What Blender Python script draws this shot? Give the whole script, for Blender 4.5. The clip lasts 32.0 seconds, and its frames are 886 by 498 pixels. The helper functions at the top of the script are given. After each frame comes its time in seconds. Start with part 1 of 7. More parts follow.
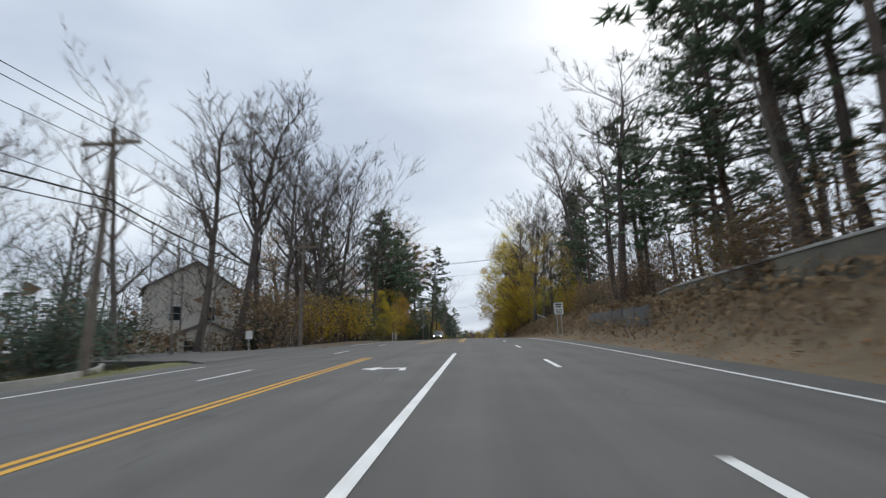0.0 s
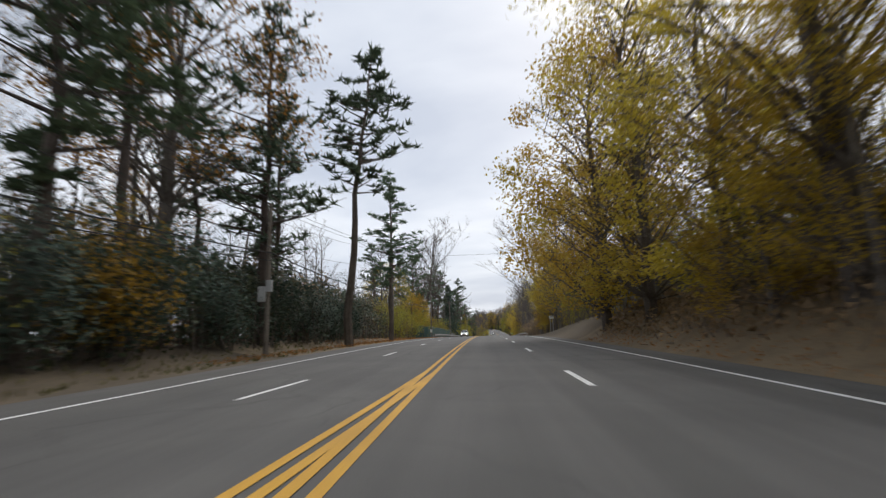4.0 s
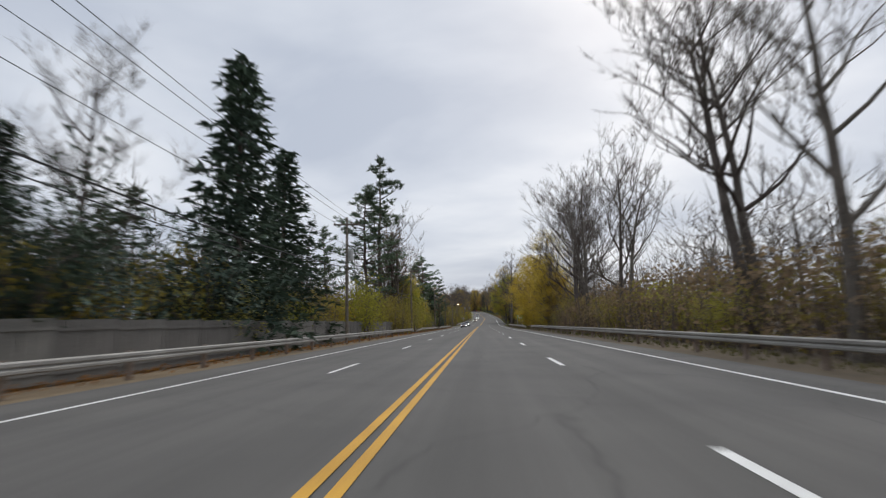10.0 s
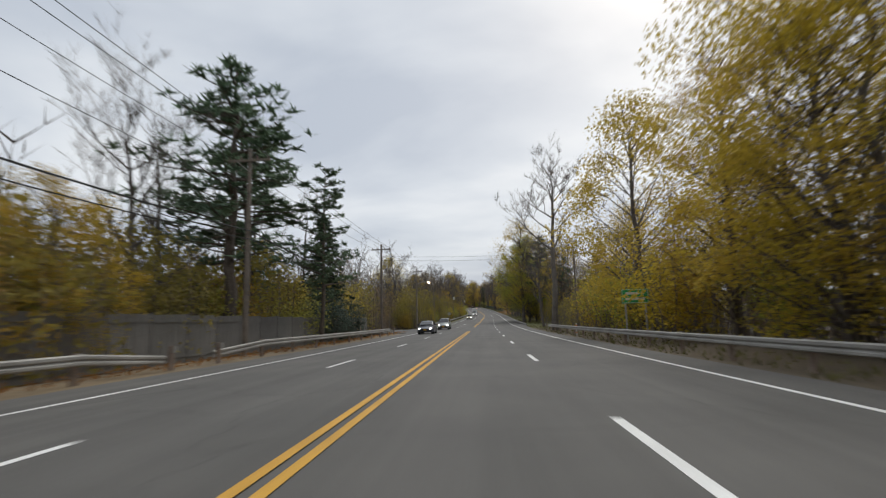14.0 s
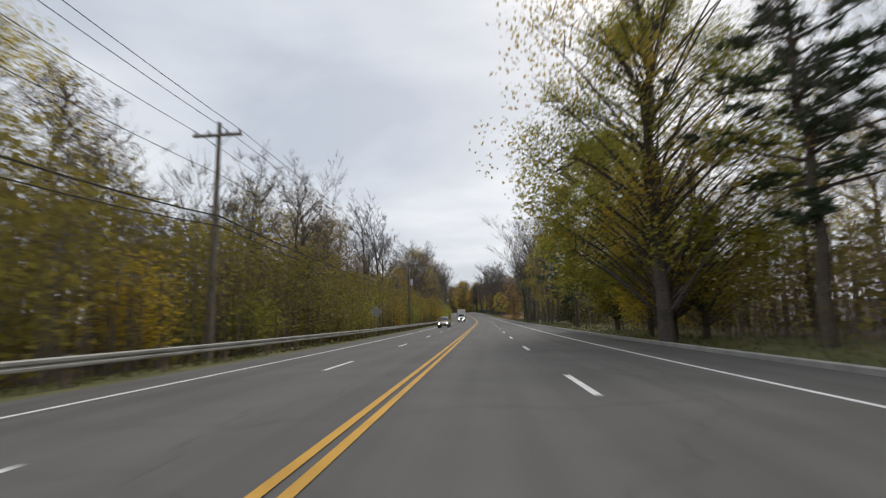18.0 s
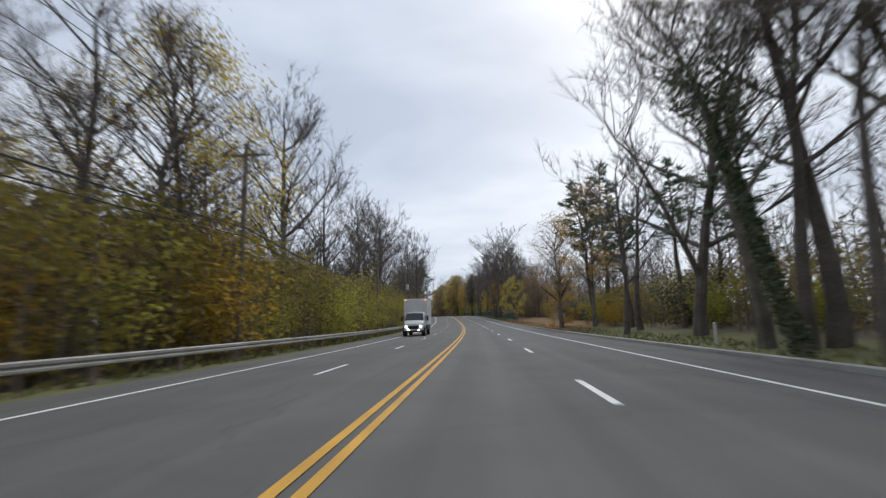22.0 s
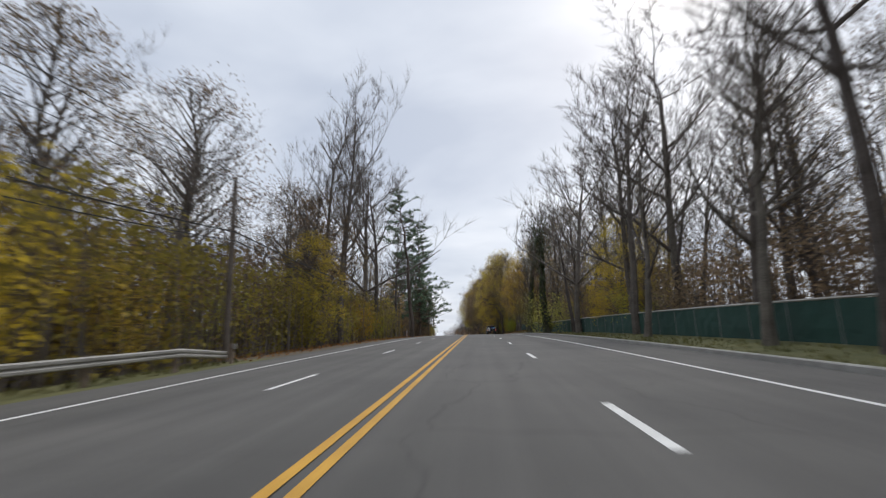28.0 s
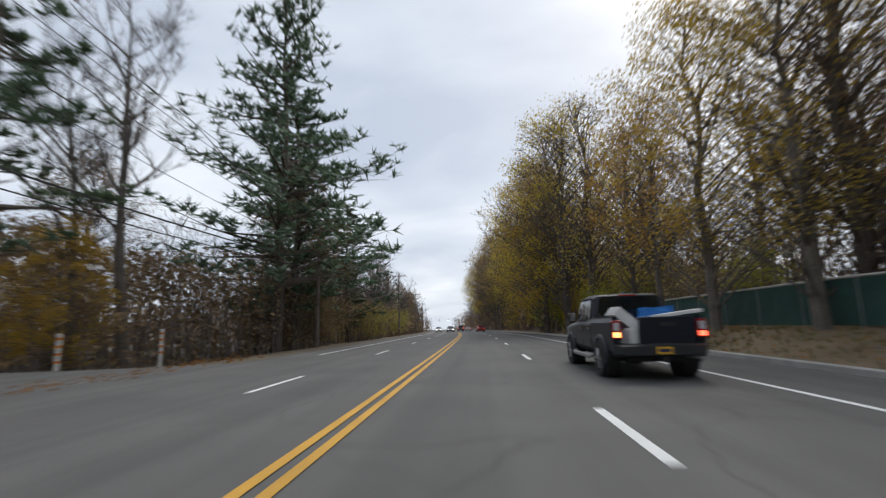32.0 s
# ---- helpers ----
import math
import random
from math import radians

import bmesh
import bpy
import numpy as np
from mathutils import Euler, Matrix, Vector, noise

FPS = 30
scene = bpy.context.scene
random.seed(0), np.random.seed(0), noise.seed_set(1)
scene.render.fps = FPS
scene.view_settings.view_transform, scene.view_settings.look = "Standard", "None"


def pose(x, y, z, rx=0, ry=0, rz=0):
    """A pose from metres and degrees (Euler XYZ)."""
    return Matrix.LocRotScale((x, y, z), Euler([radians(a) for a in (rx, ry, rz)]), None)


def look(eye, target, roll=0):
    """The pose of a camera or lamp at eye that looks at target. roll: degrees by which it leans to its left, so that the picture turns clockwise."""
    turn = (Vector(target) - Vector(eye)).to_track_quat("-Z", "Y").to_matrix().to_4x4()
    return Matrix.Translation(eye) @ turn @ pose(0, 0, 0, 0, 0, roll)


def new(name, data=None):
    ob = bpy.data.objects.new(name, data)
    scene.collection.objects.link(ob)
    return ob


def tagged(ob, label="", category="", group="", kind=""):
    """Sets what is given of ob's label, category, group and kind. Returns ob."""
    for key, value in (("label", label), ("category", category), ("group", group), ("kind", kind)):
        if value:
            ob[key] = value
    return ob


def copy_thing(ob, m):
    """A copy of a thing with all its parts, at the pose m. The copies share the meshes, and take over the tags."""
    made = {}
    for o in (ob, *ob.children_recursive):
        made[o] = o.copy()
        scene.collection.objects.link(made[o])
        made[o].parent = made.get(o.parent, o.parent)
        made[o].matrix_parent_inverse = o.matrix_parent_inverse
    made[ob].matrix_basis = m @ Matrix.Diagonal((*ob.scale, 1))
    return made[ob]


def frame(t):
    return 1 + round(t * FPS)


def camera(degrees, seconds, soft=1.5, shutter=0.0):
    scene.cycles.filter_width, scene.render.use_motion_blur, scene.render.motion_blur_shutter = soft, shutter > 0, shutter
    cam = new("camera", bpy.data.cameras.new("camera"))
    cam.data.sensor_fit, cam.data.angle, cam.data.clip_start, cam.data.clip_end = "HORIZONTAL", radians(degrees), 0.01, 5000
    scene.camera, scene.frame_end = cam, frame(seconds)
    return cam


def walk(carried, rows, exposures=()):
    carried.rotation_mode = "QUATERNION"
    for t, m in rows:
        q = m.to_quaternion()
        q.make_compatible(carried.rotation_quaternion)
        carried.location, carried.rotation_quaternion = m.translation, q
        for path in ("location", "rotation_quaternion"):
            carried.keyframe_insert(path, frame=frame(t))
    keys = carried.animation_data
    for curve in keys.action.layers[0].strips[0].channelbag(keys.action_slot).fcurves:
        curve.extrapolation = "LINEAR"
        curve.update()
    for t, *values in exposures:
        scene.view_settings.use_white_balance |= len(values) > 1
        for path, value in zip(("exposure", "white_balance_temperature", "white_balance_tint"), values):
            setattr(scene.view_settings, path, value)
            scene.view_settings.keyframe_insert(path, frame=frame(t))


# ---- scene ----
import functools

SECONDS = 32.0
cam = camera(87.1, SECONDS, soft=1.25, shutter=0.38)

# ---- the road's line: heading (degrees, to the left) and grade (percent) every 40 m from -20 m ----
HEADING = (0.0, 1.25, 2.56, 2.16, 1.64, 1.01, 0.24, 0.36, 0.48, 0.24, -0.14, -0.63, -0.94, -0.97, -0.67, 1.17, 3.02, 4.79, 5.5, 6.16, 6.9, 8.6, 10.6, 12.0)
GRADE = (6.33, 4.67, 2.68, 0.88, -0.47, -1.57, -2.38, -2.52, -2.76, -2.79, -2.22, -1.22, -0.15, 0.14, -0.03, 1.05, 2.51, 3.92, 2.73, 1.47, 0.32, -0.3, -0.5, -0.6)
KNOTS = np.arange(-20, 901, 40.0)
STEP = 2.0
RS = np.arange(-400, 1801, STEP)


def softened(values):
    ker = np.exp(-0.5 * (np.arange(-20, 21) / 8.0) ** 2)
    ker /= ker.sum()
    padded = np.concatenate([np.full(20, values[0]), values, np.full(20, values[-1])])
    return np.convolve(padded, ker, "valid")


R_TURN = softened(np.radians(np.interp(RS, KNOTS, HEADING)))
grades = np.interp(RS, KNOTS, GRADE)
grades[RS < -60] = 0.0
R_GRADE = softened(grades / 100)
R_X = np.concatenate([[0], np.cumsum(-np.sin(R_TURN[:-1]) * STEP)])
R_Y = np.concatenate([[0], np.cumsum(np.cos(R_TURN[:-1]) * STEP)])
R_Z = np.concatenate([[0], np.cumsum(R_GRADE[:-1] * STEP)])
ZERO = int(400 / STEP)
R_X, R_Y, R_Z = R_X - R_X[ZERO], R_Y - R_Y[ZERO], R_Z - R_Z[ZERO]


def turn_at(s):
    return float(np.interp(s, RS, R_TURN))


def on_road(s, lat, up=0.0):
    """The place s metres along the road, lat metres to the right of its middle line."""
    a = turn_at(s)
    return Vector((float(np.interp(s, RS, R_X)) + lat * math.cos(a), float(np.interp(s, RS, R_Y)) + lat * math.sin(a), float(np.interp(s, RS, R_Z)) + up))


# ---- the drive: about 24 m a second in the inner lane ----
LAG_T = (0, 1, 2, 3, 4, 7, 10, 14, 17, 19, 21, 23, 24, 27, 32)
LAG_M = (1.1, 5.0, 6.9, 8.8, 10.2, 14.3, 14.4, 15.7, 20.9, 21.1, 20.7, 19.5, 19.5, 17.5, 16.9)
tt = np.linspace(-3, 35, 1521)
ker = np.exp(-0.5 * (np.arange(-60, 61) * 0.025 / 0.6) ** 2)
lag_line = np.convolve(np.interp(tt, LAG_T, LAG_M), ker / ker.sum(), "same")


def driven(t):
    return 24.38 * t - float(np.interp(t, tt, lag_line)) + 3.8


EYE_H, TILT, SWING, LEAN = 1.27, 9.0, 4.5, -1.5
SIDE_T = (0, 2, 3, 5, 7, 8, 9, 10, 11, 12, 13, 14, 16, 18, 20, 21, 22, 23, 24, 25.5, 27, 28, 30, 31, 32)
SIDE_M = (1.5, 1.49, 1.58, 1.5, 1.36, 1.28, 1.2, 1.36, 1.62, 1.86, 1.95, 1.98, 1.9, 1.75, 1.6, 1.56, 1.63, 1.78, 1.92, 1.95, 1.86, 1.68, 1.58, 1.68, 2.0)
side_line = np.convolve(np.interp(tt, SIDE_T, SIDE_M), ker / ker.sum(), "same")
rows = []
for i in range(65):
    t = i * 0.5
    s = driven(t)
    eye = on_road(s, float(np.interp(t, tt, side_line)), EYE_H)
    rise = math.degrees(math.atan(float(np.interp(s, RS, R_GRADE))))
    rows.append((t, pose(eye.x, eye.y, eye.z, 90 + TILT + rise, 0, math.degrees(turn_at(s)) + SWING) @ pose(0, 0, 0, 0, 0, LEAN)))
walk(cam, rows, exposures=((0.0, 0.08, 6230, 7), (2.0, 0.08, 6350, 9), (3.0, 0.16, 6430, 10), (4.3, 0.18, 6500, 10), (7.0, 0.0, 6250, 8), (8.5, -0.06, 6200, 9), (10.0, -0.06, 6480, 10), (14.0, -0.04, 6620, 8), (18.0, 0.04, 6650, 9), (20.0, 0.0, 6000, 10), (21.0, 0.05, 6220, 9), (24.0, 0.05, 6220, 9), (27.0, 0.08, 6380, 10), (29.0, 0.1, 6450, 10), (30.0, 0.05, 6600, 10), (31.0, 0.05, 6420, 9), (32.0, 0.13, 6350, 9)))

# ---- overcast daylight ----
world = bpy.data.worlds.new("overcast_sky")
scene.world = world
world.use_nodes = True
wn, wl = world.node_tree.nodes, world.node_tree.links
wn.clear()
sky = wn.new("ShaderNodeTexSky")
sky.sky_type, sky.sun_disc = "NISHITA", False
sky.sun_elevation, sky.sun_rotation = radians(38), radians(20)
sky.dust_density, sky.air_density = 3.0, 1.0
sky_amount = wn.new("ShaderNodeVectorMath")
sky_amount.operation = "SCALE"
sky_amount.inputs["Scale"].default_value = 0.06
wl.new(sky.outputs[0], sky_amount.inputs[0])
coord = wn.new("ShaderNodeTexCoord")
# a flat deck of cloud: the way up divided by its height, so that the banks close up towards the horizon
split = wn.new("ShaderNodeSeparateXYZ")
wl.new(coord.outputs["Generated"], split.inputs[0])
lift = wn.new("ShaderNodeMath")
lift.operation = "ABSOLUTE"
wl.new(split.outputs["Z"], lift.inputs[0])
deck = wn.new("ShaderNodeMath")
deck.operation = "ADD"
deck.inputs[1].default_value = 0.22
wl.new(lift.outputs[0], deck.inputs[0])
flat = wn.new("ShaderNodeCombineXYZ")
for axis in ("X", "Y"):
    over = wn.new("ShaderNodeMath")
    over.operation = "DIVIDE"
    wl.new(split.outputs[axis], over.inputs[0])
    wl.new(deck.outputs[0], over.inputs[1])
    wl.new(over.outputs[0], flat.inputs[axis])
squash = wn.new("ShaderNodeMapping")
squash.inputs["Scale"].default_value = (1.0, 1.25, 1.0)
squash.inputs["Location"].default_value = (3.35, 1.7, 0.0)
squash.inputs["Rotation"].default_value = (0.0, 0.0, 0.5)
wl.new(flat.outputs[0], squash.inputs[0])
cloud = wn.new("ShaderNodeTexNoise")
cloud.inputs["Scale"].default_value, cloud.inputs["Detail"].default_value, cloud.inputs["Roughness"].default_value = 1.15, 5.0, 0.48
cloud.inputs["Distortion"].default_value = 0.25
wl.new(squash.outputs[0], cloud.inputs["Vector"])
ramp = wn.new("ShaderNodeValToRGB")
ramp.color_ramp.elements[0].position, ramp.color_ramp.elements[0].color = 0.33, (0.45, 0.495, 0.58, 1)
ramp.color_ramp.elements[1].position, ramp.color_ramp.elements[1].color = 0.68, (0.73, 0.755, 0.8, 1)
mid = ramp.color_ramp.elements.new(0.5)
mid.color = (0.575, 0.615, 0.685, 1)
wl.new(cloud.outputs["Fac"], ramp.inputs[0])
blend = wn.new("ShaderNodeMix")
blend.data_type = "RGBA"
blend.inputs["Factor"].default_value = 0.88
wl.new(sky_amount.outputs[0], blend.inputs["A"])
wl.new(ramp.outputs[0], blend.inputs["B"])
back = wn.new("ShaderNodeBackground")
back.inputs["Strength"].default_value = 1.24
wl.new(blend.outputs["Result"], back.inputs[0])
wout = wn.new("ShaderNodeOutputWorld")
wl.new(back.outputs[0], wout.inputs[0])

sun = new("sun", bpy.data.lights.new("sun", "SUN"))
sun.data.energy, sun.data.angle, sun.data.color = 1.4, radians(25), (1.0, 0.96, 0.9)
sun.matrix_world = look((0, 0, 60), (-14, -40, 0))


# ---- materials ----
def material(name, low, high, scale=4.0, rough=0.8, bump=0.3, metal=0.0, fine=40.0, vary=0.0, translucent=0.0, coords="Object"):
    """A surface whose colour wanders from low to high at two scales, with fine relief; vary: change from object to object."""
    m = bpy.data.materials.new(name)
    m.use_nodes = True
    n, l = m.node_tree.nodes, m.node_tree.links
    b = n["Principled BSDF"]
    b.inputs["Roughness"].default_value, b.inputs["Metallic"].default_value = rough, metal
    tc = n.new("ShaderNodeTexCoord")
    big = n.new("ShaderNodeTexNoise")
    big.inputs["Scale"].default_value, big.inputs["Detail"].default_value = scale, 4
    small = n.new("ShaderNodeTexNoise")
    small.inputs["Scale"].default_value, small.inputs["Detail"].default_value = fine, 3
    for tex in (big, small):
        l.new(tc.outputs[coords], tex.inputs["Vector"])
    both = n.new("ShaderNodeMath")
    both.operation = "MULTIPLY_ADD"
    both.inputs[1].default_value = 0.45
    l.new(small.outputs["Fac"], both.inputs[0])
    part_big = n.new("ShaderNodeMath")
    part_big.operation = "MULTIPLY"
    part_big.inputs[1].default_value = 0.55
    l.new(big.outputs["Fac"], part_big.inputs[0])
    l.new(part_big.outputs[0], both.inputs[2])
    r = n.new("ShaderNodeValToRGB")
    r.color_ramp.elements[0].position, r.color_ramp.elements[0].color = 0.35, (*low, 1)
    r.color_ramp.elements[1].position, r.color_ramp.elements[1].color = 0.65, (*high, 1)
    l.new(both.outputs[0], r.inputs[0])
    out = r.outputs[0]
    if vary:
        info = n.new("ShaderNodeObjectInfo")
        hue = n.new("ShaderNodeHueSaturation")
        amount = n.new("ShaderNodeMapRange")
        amount.inputs["To Min"].default_value, amount.inputs["To Max"].default_value = 1 - vary, 1 + vary
        l.new(info.outputs["Random"], amount.inputs[0])
        l.new(amount.outputs[0], hue.inputs["Value"])
        shift = n.new("ShaderNodeMapRange")
        shift.inputs["To Min"].default_value, shift.inputs["To Max"].default_value = 0.5 - vary * 0.07, 0.5 + vary * 0.07
        l.new(info.outputs["Random"], shift.inputs[0])
        l.new(shift.outputs[0], hue.inputs["Hue"])
        l.new(out, hue.inputs["Color"])
        out = hue.outputs[0]
    l.new(out, b.inputs["Base Color"])
    if bump:
        bp = n.new("ShaderNodeBump")
        bp.inputs["Strength"].default_value, bp.inputs["Distance"].default_value = bump, 0.02
        l.new(both.outputs[0], bp.inputs["Height"])
        l.new(bp.outputs[0], b.inputs["Normal"])
    if translucent:
        tr = n.new("ShaderNodeBsdfTranslucent")
        l.new(out, tr.inputs[0])
        mx = n.new("ShaderNodeMixShader")
        mx.inputs[0].default_value = translucent
        l.new(b.outputs[0], mx.inputs[1])
        l.new(tr.outputs[0], mx.inputs[2])
        l.new(mx.outputs[0], n["Material Output"].inputs["Surface"])
    return m


def plain(name, colour, rough=0.5, metal=0.0, glow=0.0, coat=0.0):
    m = bpy.data.materials.new(name)
    m.use_nodes = True
    b = m.node_tree.nodes["Principled BSDF"]
    b.inputs["Base Color"].default_value = (*colour, 1)
    b.inputs["Roughness"].default_value, b.inputs["Metallic"].default_value = rough, metal
    b.inputs["Coat Weight"].default_value = coat
    if glow:
        b.inputs["Emission Color"].default_value, b.inputs["Emission Strength"].default_value = (*colour, 1), glow
    return m


def asphalt_material():
    """Worn grey asphalt: aggregate grain, blotches, darker wheel tracks along the lanes, hairline cracks."""
    m = material("asphalt", (0.078, 0.075, 0.071), (0.116, 0.111, 0.103), scale=0.35, rough=0.82, bump=0.25, fine=55, coords="UV")
    n, l = m.node_tree.nodes, m.node_tree.links
    b = n["Principled BSDF"]
    base = b.inputs["Base Color"].links[0].from_socket
    uv = n.new("ShaderNodeTexCoord")
    stretch = n.new("ShaderNodeMapping")
    stretch.inputs["Scale"].default_value = (0.55, 0.012, 1)
    l.new(uv.outputs["UV"], stretch.inputs[0])
    streak = n.new("ShaderNodeTexNoise")
    streak.inputs["Scale"].default_value, streak.inputs["Detail"].default_value = 2.2, 5
    l.new(stretch.outputs[0], streak.inputs["Vector"])
    band = n.new("ShaderNodeMapRange")
    band.inputs["From Min"].default_value, band.inputs["From Max"].default_value = 0.35, 0.65
    band.inputs["To Min"].default_value, band.inputs["To Max"].default_value = 0.84, 1.12
    l.new(streak.outputs["Fac"], band.inputs[0])
    crack = n.new("ShaderNodeTexVoronoi")
    crack.feature = "DISTANCE_TO_EDGE"
    crack.inputs["Scale"].default_value = 0.16
    wob = n.new("ShaderNodeTexNoise")
    wob.inputs["Scale"].default_value = 0.6
    l.new(uv.outputs["UV"], wob.inputs["Vector"])
    add = n.new("ShaderNodeVectorMath")
    add.operation = "MULTIPLY_ADD"
    add.inputs[1].default_value = (1.6, 1.6, 0)
    l.new(wob.outputs["Color"], add.inputs[0])
    l.new(uv.outputs["UV"], add.inputs[2])
    l.new(add.outputs[0], crack.inputs["Vector"])
    thin = n.new("ShaderNodeMapRange")
    thin.inputs["From Min"].default_value, thin.inputs["From Max"].default_value = 0.0, 0.006
    thin.inputs["To Min"].default_value, thin.inputs["To Max"].default_value = 0.72, 1.0
    l.new(crack.outputs["Distance"], thin.inputs[0])
    mul = n.new("ShaderNodeMath")
    mul.operation = "MULTIPLY"
    l.new(band.outputs[0], mul.inputs[0])
    l.new(thin.outputs[0], mul.inputs[1])
    sc = n.new("ShaderNodeVectorMath")
    sc.operation = "SCALE"
    l.new(base, sc.inputs[0])
    l.new(mul.outputs[0], sc.inputs["Scale"])
    l.new(sc.outputs[0], b.inputs["Base Color"])
    return m


M_ASPHALT = asphalt_material()
M_WHITE = material("road_paint_white", (0.62, 0.62, 0.6), (0.86, 0.86, 0.84), scale=1.5, rough=0.7, bump=0.1, fine=25)
M_YELLOW = material("road_paint_yellow", (0.47, 0.25, 0.03), (0.68, 0.37, 0.04), scale=1.0, rough=0.7, bump=0.1, fine=25)
M_YWORN = material("road_paint_yellow_worn", (0.2, 0.14, 0.06), (0.42, 0.24, 0.05), scale=1.2, rough=0.8, bump=0.1, fine=18)
M_GROUND = material("verge_ground", (0.075, 0.058, 0.038), (0.14, 0.105, 0.065), scale=0.25, rough=0.95, bump=0.5, fine=6)
M_GRASS = material("grass_turf", (0.075, 0.085, 0.03), (0.16, 0.15, 0.055), scale=0.4, rough=0.95, bump=0.5, fine=12)
M_WOODFLOOR = material("woodland_floor", (0.05, 0.042, 0.032), (0.1, 0.08, 0.058), scale=0.12, rough=0.95, bump=0.5, fine=3)
M_LEAFLITTER = material("leaf_litter", (0.125, 0.092, 0.056), (0.235, 0.175, 0.105), scale=0.6, rough=0.95, bump=0.6, fine=14)
M_DRYLAWN = material("dry_orange_lawn", (0.135, 0.08, 0.033), (0.225, 0.14, 0.058), scale=0.5, rough=0.95, bump=0.5, fine=14)
M_BARK = material("bark", (0.075, 0.063, 0.053), (0.175, 0.15, 0.13), scale=1.2, rough=0.95, bump=0.6, fine=14, vary=0.25)
M_TWIG = material("twigs", (0.098, 0.081, 0.069), (0.182, 0.151, 0.13), scale=1.0, rough=0.95, bump=0, fine=8, vary=0.2)
M_PINEBARK = material("pine_bark", (0.065, 0.052, 0.0429), (0.143, 0.111, 0.0884), scale=1.5, rough=0.95, bump=0.6, fine=12, vary=0.2)
M_NEEDLE = material("pine_needles", (0.066, 0.105, 0.066), (0.15, 0.205, 0.115), scale=0.5, rough=0.8, bump=0, fine=5, vary=0.25, translucent=0.2)
M_SPRUCE = material("spruce_needles", (0.034, 0.058, 0.042), (0.085, 0.118, 0.076), scale=0.5, rough=0.8, bump=0, fine=5, vary=0.2, translucent=0.1)
M_LEAF_GOLD = material("leaves_olive_gold", (0.381, 0.291, 0.0392), (0.627, 0.448, 0.0672), scale=0.35, rough=0.75, bump=0, fine=4, vary=0.25, translucent=0.55)
M_LEAF_OLIVE = material("leaves_olive_yellow", (0.225, 0.21, 0.042), (0.46, 0.39, 0.08), scale=0.35, rough=0.75, bump=0, fine=4, vary=0.25, translucent=0.5)
M_LEAF_YELLOW = material("leaves_yellow", (0.4, 0.28, 0.035), (0.64, 0.43, 0.06), scale=0.35, rough=0.75, bump=0, fine=4, vary=0.2, translucent=0.5)
M_LEAF_GREEN = material("leaves_green_yellow", (0.24, 0.252, 0.036), (0.48, 0.456, 0.066), scale=0.4, rough=0.75, bump=0, fine=4, vary=0.2, translucent=0.5)
M_LEAF_ORANGE = material("leaves_rust_orange", (0.28, 0.15, 0.035), (0.5, 0.28, 0.065), scale=0.4, rough=0.8, bump=0, fine=4, vary=0.25, translucent=0.4)
M_LEAF_BROWN = material("leaves_brown", (0.168, 0.119, 0.07), (0.336, 0.231, 0.119), scale=0.4, rough=0.85, bump=0, fine=4, vary=0.25, translucent=0.3)
M_IVY = material("ivy_leaves", (0.0324, 0.0486, 0.0243), (0.091, 0.111, 0.0445), scale=1.0, rough=0.6, bump=0, fine=6, vary=0.2)
M_POLE = material("weathered_pole_wood", (0.11, 0.09, 0.072), (0.24, 0.2, 0.165), scale=2.0, rough=0.9, bump=0.4, fine=30, vary=0.15)
M_WIRE = plain("black_cable", (0.02, 0.02, 0.02), 0.6)
M_STEEL = material("galvanised_steel", (0.24, 0.23, 0.21), (0.4, 0.385, 0.36), scale=0.8, rough=0.65, bump=0.1, metal=0.15, fine=20)
M_RUSTPOST = material("weathered_steel_post", (0.16, 0.11, 0.08), (0.3, 0.24, 0.2), scale=3, rough=0.8, bump=0.2, fine=30)
M_CONCRETE = material("concrete_kerb", (0.27, 0.26, 0.24), (0.42, 0.41, 0.38), scale=1.5, rough=0.9, bump=0.3, fine=30)
M_SCREEN = material("green_fence_screen", (0.012, 0.045, 0.036), (0.024, 0.075, 0.06), scale=0.5, rough=0.75, bump=0.2, fine=20)
M_FENCEGREY = material("grey_fence_boards", (0.12, 0.115, 0.105), (0.2, 0.19, 0.175), scale=0.7, rough=0.9, bump=0.3, fine=18, vary=0.15)
M_FENCEPOST = material("fence_post_steel", (0.16, 0.17, 0.16), (0.26, 0.27, 0.26), scale=3, rough=0.6, bump=0.1, metal=0.3)
M_STONE = material("retaining_wall_stone", (0.12, 0.113, 0.09), (0.2, 0.185, 0.145), scale=0.7, rough=0.95, bump=0.5, fine=9, vary=0.15)


